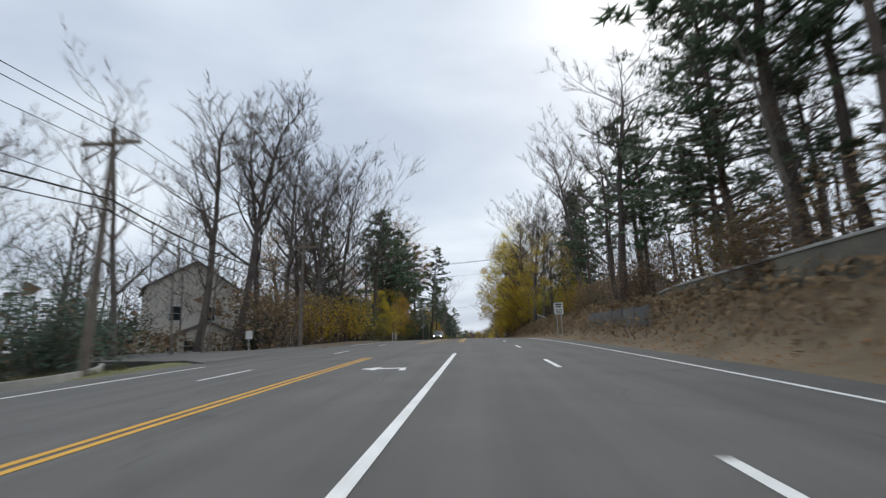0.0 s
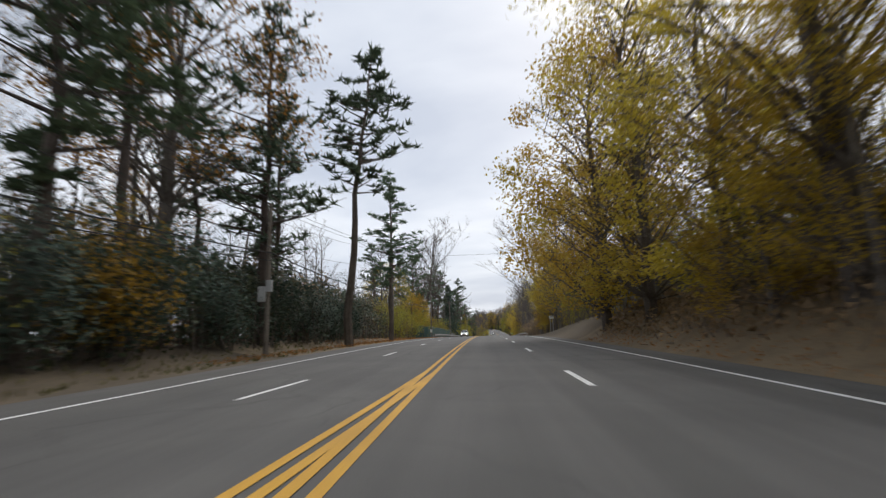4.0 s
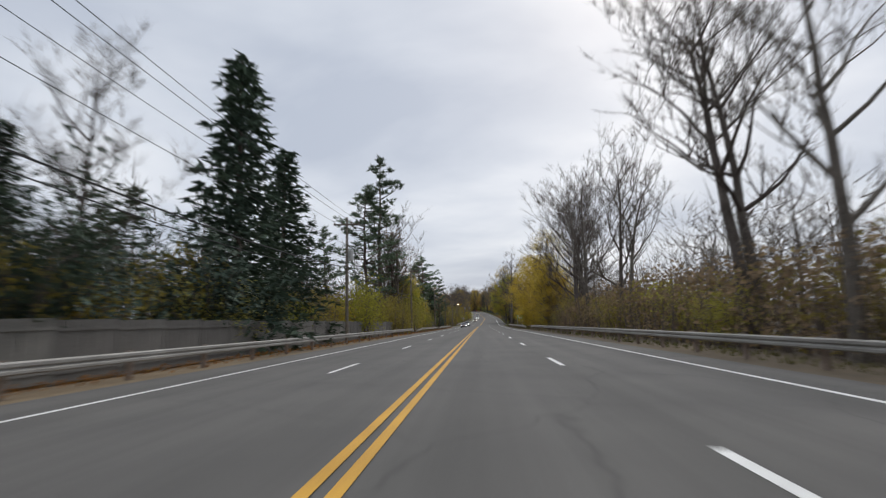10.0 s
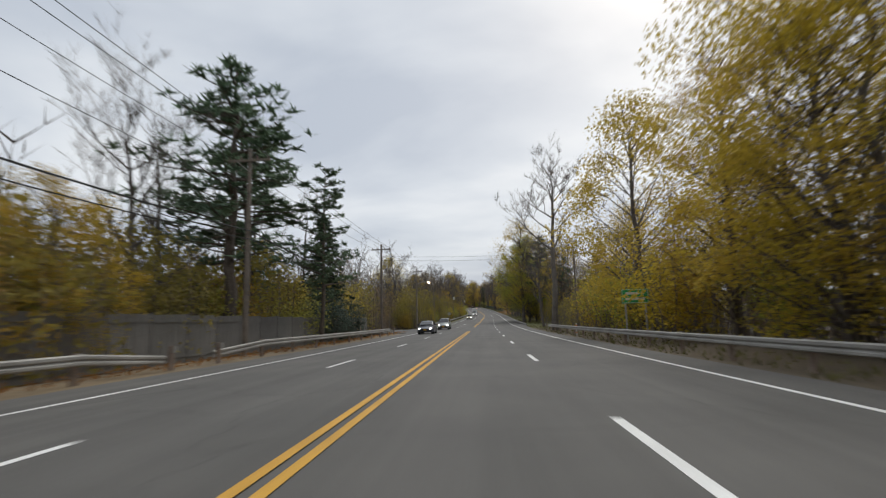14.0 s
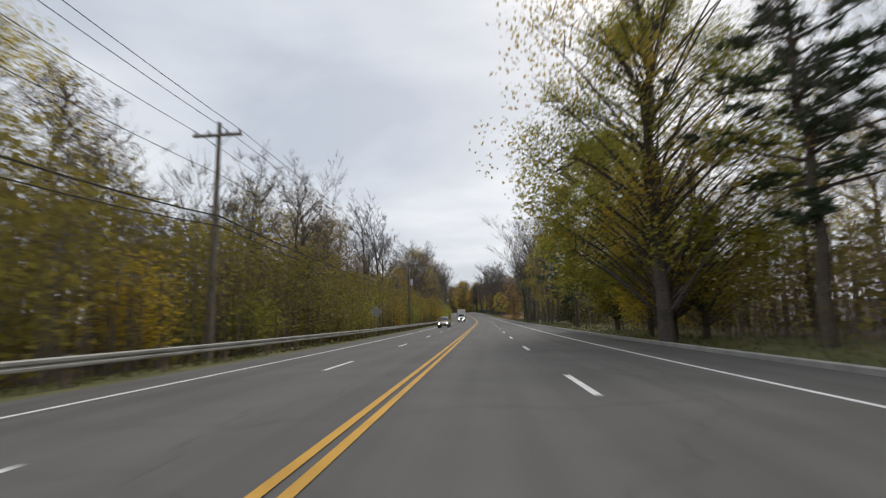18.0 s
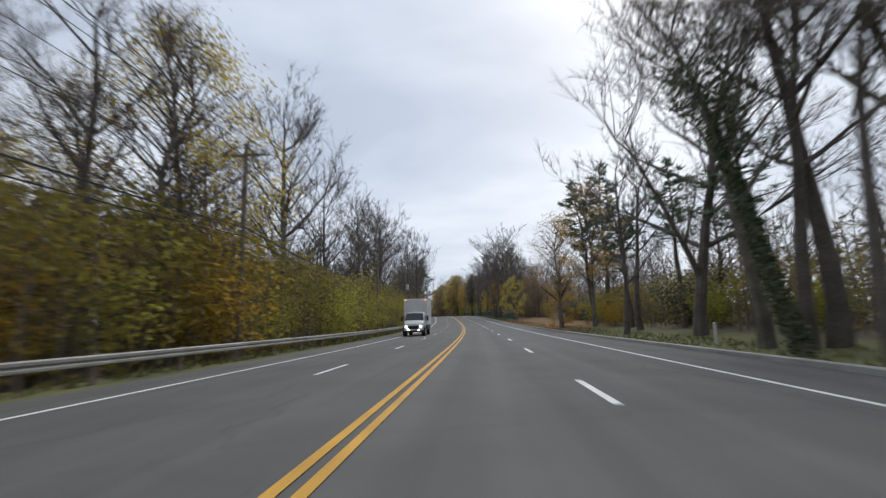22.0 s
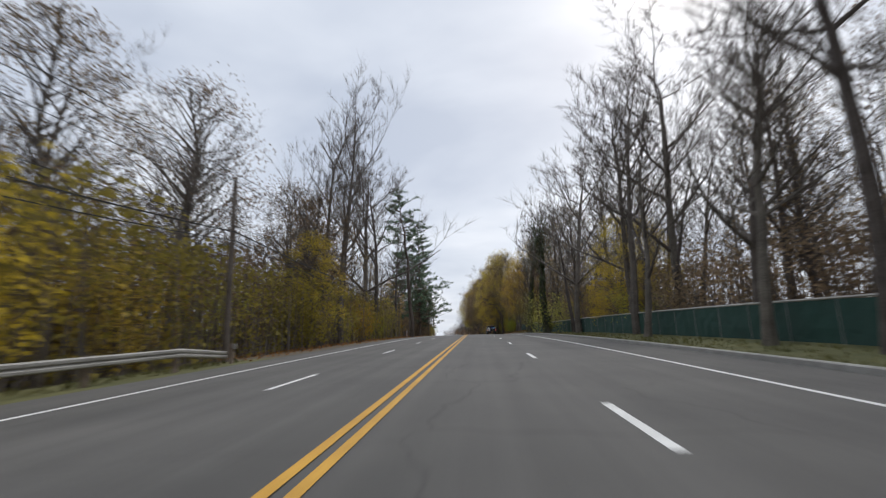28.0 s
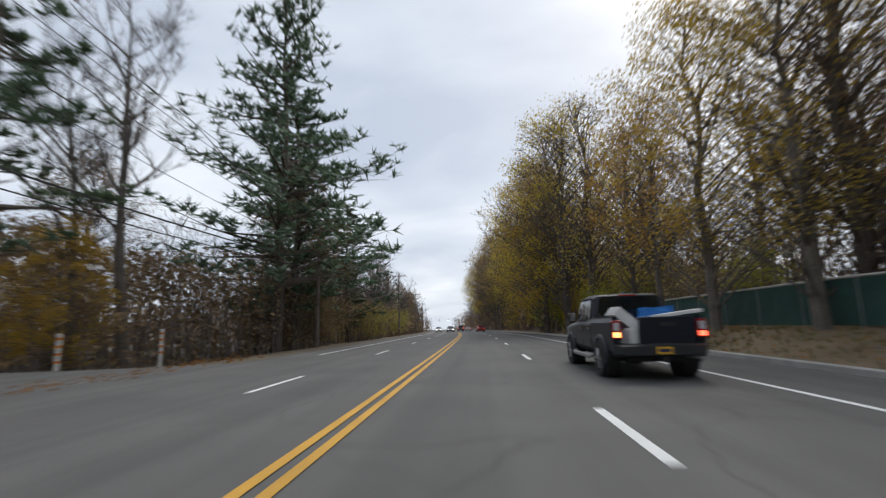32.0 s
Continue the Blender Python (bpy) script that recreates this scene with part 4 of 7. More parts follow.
part("lamp_head", Shape().box(1.8, 2.5, -0.58, -0.25, 8.82, 8.98), M_GREYBOX, lamp28)


def cable(a, b, sag, thick, name="cable", label=""):
    sh = Shape()
    n = 10
    pts = []
    for k in range(n + 1):
        q = k / n
        p = a.lerp(b, q)
        pts.append(p + Vector((0, 0, -4 * sag * q * (1 - q))))
    sh.tube(pts, [thick] * (n + 1), 4, cap=False)
    ob = new(name, sh.mesh(name, M_WIRE))
    tagged(ob, label or "black overhead cable strung between utility poles", "cable", "overhead cables", kind="structure")


for a, b in zip(POLES[:-1], POLES[1:]):
    ta, tb = TALL.get(a, 11.0), TALL.get(b, 11.0)
    la, lb = pole_lat(a), pole_lat(b)
    for x in (-1.1, 0.45, 1.1):
        cable(on_road(a, la + x, ta - 0.45), on_road(b, lb + x, tb - 0.45), 0.35, 0.014)
    cable(on_road(a, la + 0.14, ta - 2.6), on_road(b, lb + 0.14, tb - 2.6), 0.4, 0.014)
    low_a, low_b = min(6.4, ta - 2.9), min(6.4, tb - 2.9)
    cable(on_road(a, la + 0.17, low_a), on_road(b, lb + 0.17, low_b), 0.75, 0.038, label="thick black communication cable between poles")
    cable(on_road(a, la + 0.17, low_a - 0.45), on_road(b, lb + 0.17, low_b - 0.45), 0.85, 0.025, label="black communication cable between poles")

# poles and crossings on the near side
right_pole, _ = utility_pole(78, 17, 14.5, label="wooden utility pole on the bank among trees")
utility_pole(240, 20, 9.5, cross=False, label="plain wooden pole beyond the guard rail")
right_pole2, _ = utility_pole(394, 14.5, 11.0, cross=False, label="plain wooden pole among roadside trees")
for x, h in ((-1.1, 0.45), (0.45, 0.45), (1.1, 0.45), (0.1, 2.6)):
    cable(on_road(78.3, pole_lat(78.3) + x, 12.3 - h), on_road(78, 17 + x, 14.5 - h), 0.5, 0.016, label="black overhead cable crossing the road")
for h in (0.5, 1.0):
    cable(on_road(386, POLE_LAT, 11 - h - 1), on_road(394, 14.5, 11 - h), 0.4, 0.016, label="black overhead cable crossing the road")
cable(on_road(152, POLE_LAT, 11.0), on_road(160, 15.5, 12.5), 0.4, 0.016, label="black overhead cable crossing the road")

# ---- signs ----
M_SIGNWHITE = plain("white_sign_sheeting", (0.72, 0.72, 0.68), 0.45)
M_SIGNBLACK = plain("black_sign_ink", (0.02, 0.02, 0.02), 0.5)
M_SIGNGREEN = plain("green_sign_sheeting", (0.02, 0.34, 0.1), 0.4)
M_SIGNBACK = material("aluminium_sign_back", (0.36, 0.37, 0.38), (0.5, 0.5, 0.51), scale=2, rough=0.5, bump=0.05, metal=0.3)


def rounded(w, h, r=0.06, n=4):
    pts = []
    for cx, cz, a0 in ((w / 2 - r, h / 2 - r, 0), (-w / 2 + r, h / 2 - r, 90), (-w / 2 + r, -h / 2 + r, 180), (w / 2 - r, -h / 2 + r, 270)):
        for k in range(n + 1):
            a = radians(a0 + 90 * k / n)
            pts.append((cx + r * math.cos(a), cz + r * math.sin(a)))
    return pts


def shifted(pts, z):
    return [(x, v + z) for x, v in pts]


def two_post_sign(name, s, lat, w, h, low, panel_mat, label, category, legs=0.3):
    g = ground_height(s, lat)
    sign = thing(name, label, category, facing(s, lat, g), "road signs")
    for x in (-legs, legs):
        part("post", Shape().box(x - 0.04, x + 0.04, 0.02, 0.09, -0.3, low - g + h), M_SIGNBACK, sign)
    panel = part("panel", Shape().prism(shifted(rounded(w, h), low - g + h / 2), -0.012, 0.012), panel_mat, sign)
    return sign, panel, low - g + h / 2


sign, panel, cz = two_post_sign("speed_limit_sign", 50.5, 10.0, 0.92, 1.2, 2.3, M_SIGNWHITE, "white speed limit sign with black 50 on two posts", "road sign", 0.22)
txt = bpy.data.curves.new("number", "FONT")
txt.body, txt.size, txt.align_x, txt.extrude = "50", 0.62, "CENTER", 0.003
num = new("number", txt)
num.parent = panel
num.data.materials.append(M_SIGNBLACK)
num.matrix_basis = pose(0, -0.016, cz - 0.5, 90, 0, 0)
for z, w in ((0.42, 0.6), (0.18, 0.5)):
    part("lettering_bar", Shape().box(-w / 2, w / 2, -0.018, -0.012, cz + z - 0.07, cz + z + 0.07), M_SIGNBLACK, panel)
sign, panel, cz = two_post_sign("town_sign", 359, 11.4, 1.64, 0.9, 2.15, M_SIGNGREEN, "green town sign with two white lettering rows on posts", "road sign", 0.6)
ring = Shape()
for x0, x1, z0, z1 in ((-0.78, 0.78, 0.39, 0.42), (-0.78, 0.78, -0.42, -0.39), (-0.78, -0.75, -0.39, 0.39), (0.75, 0.78, -0.39, 0.39)):
    ring.box(x0, x1, -0.018, -0.012, cz + z0, cz + z1)
part("border", ring, M_SIGNWHITE, panel, "white border")
for z, x0, x1 in ((0.17, -0.57, 0.26), (0.17, 0.37, 0.56), (-0.17, -0.6, 0.6)):
    part("lettering_bar", Shape().box(x0, x1, -0.018, -0.012, cz + z - 0.075, cz + z + 0.075), M_SIGNWHITE, panel)
sign, panel, cz = two_post_sign("small_white_sign", 172, 12.5, 0.75, 0.5, 2.6, M_SIGNWHITE, "small white sign on two short posts on the bank", "road sign", 0.2)
part("lettering_bar", Shape().box(-0.28, 0.28, -0.018, -0.012, cz + 0.02, cz + 0.1), M_SIGNBLACK, panel)

diamond = thing("warning_sign_back", "grey back of a diamond warning sign on a post", "road sign", facing(470, -9.4, ground_height(470, -9.4)), "road signs")
part("post", Shape().box(-0.035, 0.035, -0.06, 0.0, -0.3, 3.1), M_SIGNBACK, diamond)
part("panel", Shape().prism([(0.62 * math.cos(a + k), 2.5 + 0.62 * math.sin(a + k)) for a in (0, math.pi / 2, math.pi, 1.5 * math.pi) for k in (-0.06, 0.06)], 0.0, 0.02), M_SIGNBACK, diamond)
plate = thing("fence_plate", "small white plate on a post by the green fence", "sign", facing(190, -10.3, ground_height(190, -10.3)), "road signs")
part("post", Shape().box(-0.03, 0.03, 0.0, 0.05, -0.3, 1.75), M_SIGNBACK, plate)
part("panel", Shape().prism(shifted(rounded(0.4, 0.6, 0.04), 1.5), -0.02, 0.0), M_SIGNWHITE, plate)
box_sign = thing("yard_sign", "small white sign plate leaning on the wooded verge", "sign", facing(36, -15.5, ground_height(36, -15.5), 8), "road signs")
part("stake", Shape().box(-0.03, 0.03, 0.0, 0.05, -0.3, 1.2), M_SIGNBACK, box_sign)
part("panel", Shape().prism(shifted(rounded(0.5, 0.6, 0.04), 1.3), -0.02, 0.0), M_SIGNWHITE, box_sign)

# ---- marker posts ----
M_MARKER = material("white_marker_paint", (0.55, 0.54, 0.5), (0.74, 0.73, 0.7), scale=4, rough=0.6, bump=0.1, fine=30)
M_ORANGE = plain("orange_reflector", (0.75, 0.22, 0.03), 0.4)


def marker_post(s, lat, tall, label, wide=0.09, bands=0):
    post = thing("marker_post", label, "marker post", facing(s, lat, ground_height(s, lat)), "marker posts")
    part("shaft", Shape().tube([(0, 0, -0.3), (0, 0, tall - 0.05), (0, 0, tall)], [wide, wide, wide * 0.7], 8), M_MARKER, post)
    for k in range(bands):
        z = tall - 0.25 - 0.3 * k
        part("reflector_band", Shape().tube([(0, 0, z), (0, 0, z + 0.09)], [wide + 0.004, wide + 0.004], 8), M_ORANGE, post)


marker_post(14.4, -15.2, 1.15, "thick white bollard by the grass island", 0.2)
marker_post(76, -10.9, 1.3, "white marker post on the verge")
marker_post(77, -11.5, 1.3, "white marker post on the verge")
marker_post(87, -12.4, 1.7, "tall white marker post on the verge")
marker_post(774, -12.6, 1.4, "white marker post with orange bands beside a driveway", 0.07, 2)
marker_post(789, -13.5, 1.9, "tall white marker post with orange bands", 0.08, 4)
marker_post(784.5, -14.6, 1.9, "tall white marker post with orange bands", 0.08, 4)
marker_post(500, 10.9, 0.9, "short white delineator post on the grass", 0.05)
marker_post(371, 10.0, 1.1, "white delineator with orange bands behind the rail", 0.06, 3)
marker_post(545, 13.5, 1.1, "short white post in the grass", 0.07)
marker_post(560, 14.0, 1.1, "short white post in the grass", 0.07)

# ---- house behind the trees ----
M_SIDING = material("cream_siding", (0.6, 0.56, 0.49), (0.74, 0.7, 0.62), scale=0.6, rough=0.8, bump=0.1, fine=12)
M_GREYSIDING = material("grey_siding", (0.2, 0.2, 0.19), (0.3, 0.295, 0.28), scale=0.6, rough=0.8, bump=0.1, fine=12)
M_ROOF = material("grey_roof_shingle", (0.14, 0.135, 0.13), (0.24, 0.23, 0.22), scale=1.5, rough=0.9, bump=0.4, fine=16)
M_GLASS = plain("dark_window_glass", (0.02, 0.025, 0.03), 0.08)
M_TRIM = plain("white_house_trim", (0.7, 0.7, 0.68), 0.6)


def house(s, lat, turn, w, d, eaves, ridge, label, windows, siding=None):
    siding = siding or M_SIDING
    g = ground_height(s, lat)
    ho = thing("house", label, "house", facing(s, lat, g, turn))
    body = Shape().prism([(-w / 2, -0.5), (w / 2, -0.5), (w / 2, eaves), (0, ridge), (-w / 2, eaves)], 0, d)
    part("wall", body, siding, ho)
    lap = Shape()
    z = 0.2
    while z < eaves:
        lap.box(-w / 2 - 0.012, w / 2 + 0.012, -0.012, d + 0.012, z, z + 0.03)
        z += 0.22
    part("siding_lap", lap, siding, ho)
    slope = Shape()
    for sx in (-1, 1):
        ov = 0.4
        ex, ez = sx * (w / 2 + ov), eaves - ov * (ridge - eaves) / (w / 2)
        slope.prism([(0, ridge + 0.02), (ex, ez + 0.02), (ex, ez + 0.17), (0, ridge + 0.2)], -0.35, d + 0.35)
    part("roof", slope, M_ROOF, ho)
    for x, zc, ww, hh in windows:
        win = part("window", Shape().box(x - ww / 2 - 0.09, x + ww / 2 + 0.09, -0.06, 0.02, zc - hh / 2 - 0.09, zc + hh / 2 + 0.09), M_TRIM, ho)
        part("pane", Shape().box(x - ww / 2, x + ww / 2, -0.075, -0.055, zc + 0.02, zc + hh / 2), M_GLASS, win)
        part("pane", Shape().box(x - ww / 2, x + ww / 2, -0.075, -0.055, zc - hh / 2, zc - 0.02), M_GLASS, win)
        part("sill", Shape().box(x - ww / 2 - 0.14, x + ww / 2 + 0.14, -0.12, -0.04, zc - hh / 2 - 0.15, zc - hh / 2 - 0.09), M_TRIM, win)
    return ho


house(48.5, -27.6, 38, 8.5, 9, 7.2, 10.0, "cream two-storey gabled house behind bare trees", ((-1.6, 4.6, 0.9, 1.4), (1.6, 4.6, 0.9, 1.4), (-1.6, 1.6, 0.9, 1.4)))
house(46, -24.5, 38, 5.0, 4, 2.5, 3.6, "low white garage among shrubs", ((-1.5, 1.4, 0.8, 0.9),))
house(74, -33, 10, 13, 9, 5.2, 7.6, "pale house behind the roadside trees", ((-3.5, 3.9, 0.9, 1.3), (0, 3.9, 0.9, 1.3), (3.5, 3.9, 0.9, 1.3)))
house(112, 30, 200, 11, 9, 4.8, 7.6, "dark house on the bank above the road", ((-2, 3.6, 0.9, 1.3), (2, 3.6, 0.9, 1.3)), M_GREYSIDING)
house(70, 27, 0, 10, 9, 3.6, 5.8, "grey single-storey house on the bank above the wall", ((-3, 2.0, 1.0, 1.2), (0.5, 2.0, 1.0, 1.2), (3.2, 2.0, 1.0, 1.2)), M_GREYSIDING)

# ---- traffic lights far ahead ----
M_BLACKPAINT = plain("black_signal_paint", (0.02, 0.02, 0.02), 0.5)
M_GREENLIGHT = plain("lit_green_signal", (0.45, 1.0, 0.75), 0.4, glow=14.0)


def traffic_light(s, lat, up, label):
    tl = thing("traffic_light", label, "traffic light", facing(s, lat, up), "signals over the junction")
    part("housing", Shape().box(-0.19, 0.19, -0.1, 0.12, 0.0, 1.05), M_BLACKPAINT, tl)
    for k, m in enumerate((M_GREENLIGHT, M_BLACKPAINT, M_BLACKPAINT)):
        part("lens", Shape().tube([(0, -0.1, 0.2 + 0.33 * k), (0, -0.13, 0.2 + 0.33 * k)], [0.13, 0.12], 10), m, tl, "lit green lens" if k == 0 else "")
        part("visor", Shape().prism([(-0.15, 0.24 + 0.33 * k), (0.15, 0.24 + 0.33 * k), (0.12, 0.36 + 0.33 * k), (-0.12, 0.36 + 0.33 * k)], -0.28, -0.1), M_BLACKPAINT, tl)


for lat in (-4.0, 1.5, 5.5):
    traffic_light(1046, lat, 5.5, "black traffic signal showing green over the road")
cable(on_road(1046, -12, 7.2), on_road(1046, 13, 7.2), 0.6, 0.02, label="span wire holding the traffic signals")
utility_pole(1046, -12, 8.0, cross=False)
utility_pole(1046, 13, 8.0, cross=False)


# ---- vehicles ----
M_TYRE = material("tyre_rubber", (0.015, 0.015, 0.015), (0.035, 0.034, 0.033), scale=6, rough=0.9, bump=0.2, fine=40)
M_RIM = plain("alloy_rim", (0.35, 0.35, 0.36), 0.35, 0.8)
M_DARKTRIM = material("black_plastic_trim", (0.012, 0.012, 0.013), (0.03, 0.03, 0.03), scale=4, rough=0.6, bump=0.1)
M_CARGLASS = plain("tinted_car_glass", (0.012, 0.014, 0.016), 0.05, coat=0.5)
M_CHROME = plain("chrome_trim", (0.6, 0.6, 0.62), 0.15, 1.0)
M_REDLENS = plain("red_tail_lens", (0.3, 0.01, 0.012), 0.2, coat=0.6)
M_REDLIT = plain("lit_red_lamp", (1.0, 0.12, 0.06), 0.3, glow=3.5)
M_AMBER = plain("lit_orange_lamp", (1.0, 0.32, 0.08), 0.3, glow=5.0)
M_CLEARLENS = plain("clear_lamp_lens", (0.55, 0.55, 0.56), 0.1, coat=0.6)
M_HEADLIT = plain("lit_headlamp", (1.0, 0.95, 0.86), 0.2, glow=14.0)
M_PLATE = plain("yellow_number_plate", (0.75, 0.42, 0.03), 0.4)
M_PLATEINK = plain("dark_plate_ink", (0.03, 0.03, 0.08), 0.5)


def car_paint(name, colour, metal=0.3, rough=0.35):
    m = material(name, tuple(c * 0.85 for c in colour), colour, scale=1.2, rough=rough, bump=0.02, metal=metal, fine=60)
    m.node_tree.nodes["Principled BSDF"].inputs["Coat Weight"].default_value = 0.6
    m.node_tree.nodes["Principled BSDF"].inputs["Coat Roughness"].default_value = 0.12
    return m


def loft(sections):
    """A skin over mirrored half outlines [(y, [(x, z), ...]), ...] from the belly's middle to the top's middle."""
    sh = Shape()
    n = len(sections[0][1])
    for y, half in sections:
        ring = [(x, y, z) for x, z in half] + [(-x, y, z) for x, z in reversed(half)]
        sh.v += ring
    m = 2 * n
    for k in range(len(sections) - 1):
        for j in range(m):
            a, b = k * m + j, k * m + (j + 1) % m
            sh.f.append((a, a + m, b + m, b))
    sh.f.append(tuple(range(m)))
    e = (len(sections) - 1) * m
    sh.f.append(tuple(e + j for j in reversed(range(m))))
    return sh


def bevelled(ob, width=0.02, segments=2):
    mod = ob.modifiers.new("soft_edges", "BEVEL")
    mod.width, mod.segments, mod.limit_method = width, segments, "ANGLE"
    return ob


def wheel(parent, x, y, r, wide, side):
    tyre_sh = Shape()
    prof = ((-wide / 2, r * 0.62), (-wide / 2, r * 0.92), (-wide * 0.38, r), (wide * 0.38, r), (wide / 2, r * 0.92), (wide / 2, r * 0.62))
    n = 28
    for k in range(n):
        a = 2 * math.pi * k / n
        tyre_sh.v += [(px, math.cos(a) * pr, math.sin(a) * pr) for px, pr in prof]
    m = len(prof)
    for k in range(n):
        for j in range(m - 1):
            a, b = k * m + j, ((k + 1) % n) * m + j
            tyre_sh.f.append((a, a + 1, b + 1, b))
    w = part("wheel", tyre_sh, M_TYRE, parent, at=pose(x, y, r), smooth=False)
    w.name = "wheel"
    rim = Shape()
    fx = side * wide * 0.36
    rim.tube([(side * -wide * 0.3, 0, 0), (fx, 0, 0)], [r * 0.63, r * 0.64], 24)
    rim_ob = part("rim", rim, M_DARKTRIM, w)
    spokes = Shape()
    for k in range(6):
        a = 2 * math.pi * k / 6
        c, s_ = math.cos(a), math.sin(a)
        p0, p1 = Vector((fx + side * 0.03, c * r * 0.1, s_ * r * 0.1)), Vector((fx + side * 0.015, c * r * 0.6, s_ * r * 0.6))
        spokes.tube([p0, p1], [r * 0.1, r * 0.075], 5)
    spokes.tube([(fx, 0, 0), (fx + side * 0.05, 0, 0)], [r * 0.15, r * 0.12], 10)
    part("spokes", spokes, M_RIM, w, "grey alloy spokes")
    return w


def arch(parent, x, y, r, side, mat, wide=0.07):
    """Dark wheel well and the flare round it."""
    part("wheel_well", Shape().tube([(x - side * 0.3, y, r * 1.0), (x + side * 0.006, y, r * 1.0)], [r * 1.14, r * 1.14], 24), M_DARKTRIM, parent)
    sh = Shape()
    n = 14
    for k in range(n + 1):
        a = radians(-8 + 196 * k / n)
        c, s_ = math.cos(a), math.sin(a)
        for rr, xx in ((r * 1.1, 0.0), (r * 1.1, side * wide), (r * 1.26, side * wide * 0.8), (r * 1.32, 0.0)):
            sh.v.append((x + xx, y + c * rr, r + s_ * rr))
    for k in range(n):
        for j in range(3):
            a = 4 * k + j
            sh.f.append((a, a + 1, a + 5, a + 4))
    part("wheel_flare", sh, mat, parent)


def pickup(m):
    """A dark crew-cab pickup: origin on the ground at mid-length, nose along +y."""
    paint = car_paint("dark_navy_paint", (0.012, 0.015, 0.024), 0.0, 0.4)
    paint.node_tree.nodes["Principled BSDF"].inputs["Coat Weight"].default_value = 0.15
    paint.node_tree.nodes["Principled BSDF"].inputs["Specular IOR Level"].default_value = 0.3
    t = thing("pickup_truck", "dark navy crew-cab pickup with loaded open bed, lit tail lamps", "pickup truck", m)
    lo = 0.52

    def sec(sx, bottom, top, shoulder):
        return [(0.0, bottom), (0.88 * sx, bottom), (0.96 * sx, bottom + 0.12), (1.0 * sx, 0.95), (0.985 * sx, shoulder), (0.93 * sx, top - 0.02), (0.0, top + 0.03)]

    nose = loft([(0.95, sec(1.0, lo, 1.3, 1.22)), (1.6, sec(1.0, lo, 1.28, 1.2)), (2.3, sec(0.99, lo, 1.24, 1.14)), (2.72, sec(0.96, lo + 0.04, 1.16, 1.08)), (2.86, sec(0.88, lo + 0.1, 1.0, 0.98))])
    bevelled(part("front_body", nose, paint, t, smooth=False), 0.03)
    lower = loft([(-0.78, sec(1.0, lo, 1.31, 1.23)), (0.1, sec(1.0, lo, 1.31, 1.23)), (0.96, sec(1.0, lo, 1.3, 1.22))])
    bevelled(part("cab_body", lower, paint, t), 0.02)

    def roof(sx, z0, sy, z1):
        return [(0.0, z0), (sx, z0), (sx * 0.985, z0 + 0.06), (sx * (0.9 + 0.1 * (1.95 - z1)), z1 - 0.06), (sx * 0.78, z1), (0.0, z1 + 0.02)]

    green = loft([(-0.84, roof(0.95, 1.26, 0, 1.5)), (-0.74, roof(0.95, 1.26, 0, 1.93)), (-0.5, roof(0.95, 1.26, 0, 1.98)), (0.25, roof(0.95, 1.26, 0, 1.99)), (0.6, roof(0.95, 1.26, 0, 1.93)), (1.15, roof(0.94, 1.26, 0, 1.45)), (1.4, roof(0.9, 1.24, 0, 1.33))])
    bevelled(part("cab_roof", green, paint, t), 0.03)
    # glass, a little proud of the cab
    part("rear_window", Shape().prism([(-0.83, 1.36), (0.83, 1.36), (0.72, 1.88), (0.6, 1.91), (-0.6, 1.91), (-0.72, 1.88)], -0.865, -0.79), M_CARGLASS, t, "dark tinted rear window")
    for sx in (-1, 1):
        for y0, y1, y2, y3 in ((-0.62, 0.12, 0.12, -0.6), (0.2, 1.1, 0.58, 0.2)):
            sh = Shape()
            x0, x1 = sx * 0.958, sx * 0.885
            for dx in (0.0, sx * -0.05):
                sh.v += [(x0 + dx, y0, 1.34), (x0 + dx, y1, 1.34), (x1 + dx, y2, 1.84), (x1 + dx, y3, 1.84)]
            sh.f = [(0, 1, 2, 3), (7, 6, 5, 4), (0, 4, 5, 1), (1, 5, 6, 2), (2, 6, 7, 3), (3, 7, 4, 0)]
            part("side_window", sh, M_CARGLASS, t, "dark side window")
        visor = Shape().tube([(sx * 0.9, -0.6, 1.87), (sx * 0.9, 0.15, 1.89), (sx * 0.9, 0.6, 1.86)], [0.02, 0.025, 0.015], 5)
        part("window_visor", visor, M_DARKTRIM, t)
        for y0, y1 in ((-0.74, 0.14), (0.18, 1.16)):
            door = part("door", Shape().box(sx * 0.985 - 0.012, sx * 0.985 + 0.016, y0, y1, 0.66, 1.2), paint, t)
            bevelled(door, 0.012)
            part("door_handle", Shape().box(sx * 1.0 - 0.02, sx * 1.0 + 0.035, y0 + 0.06, y0 + 0.26, 1.1, 1.15), M_CHROME, door, "chrome door handle")
        mirror = part("mirror", Shape().box(sx * 1.02 - 0.1 + sx * 0.08, sx * 1.02 + 0.12 + sx * 0.08, 0.98, 1.12, 1.28, 1.55), paint, t)
        bevelled(mirror, 0.04)
        part("mirror_glass", Shape().box(sx * 1.02 - 0.07 + sx * 0.08, sx * 1.02 + 0.09 + sx * 0.08, 0.965, 0.982, 1.31, 1.52), M_CHROME, mirror)
        part("side_step", Shape().tube([(sx * 0.98, -0.9, 0.46), (sx * 1.06, -0.8, 0.42), (sx * 1.06, 1.1, 0.42), (sx * 0.98, 1.25, 0.46)], [0.055, 0.06, 0.06, 0.055], 7), M_STEEL, t, "grey tubular side step")
        # bed side, hollow inside
        sh = Shape()
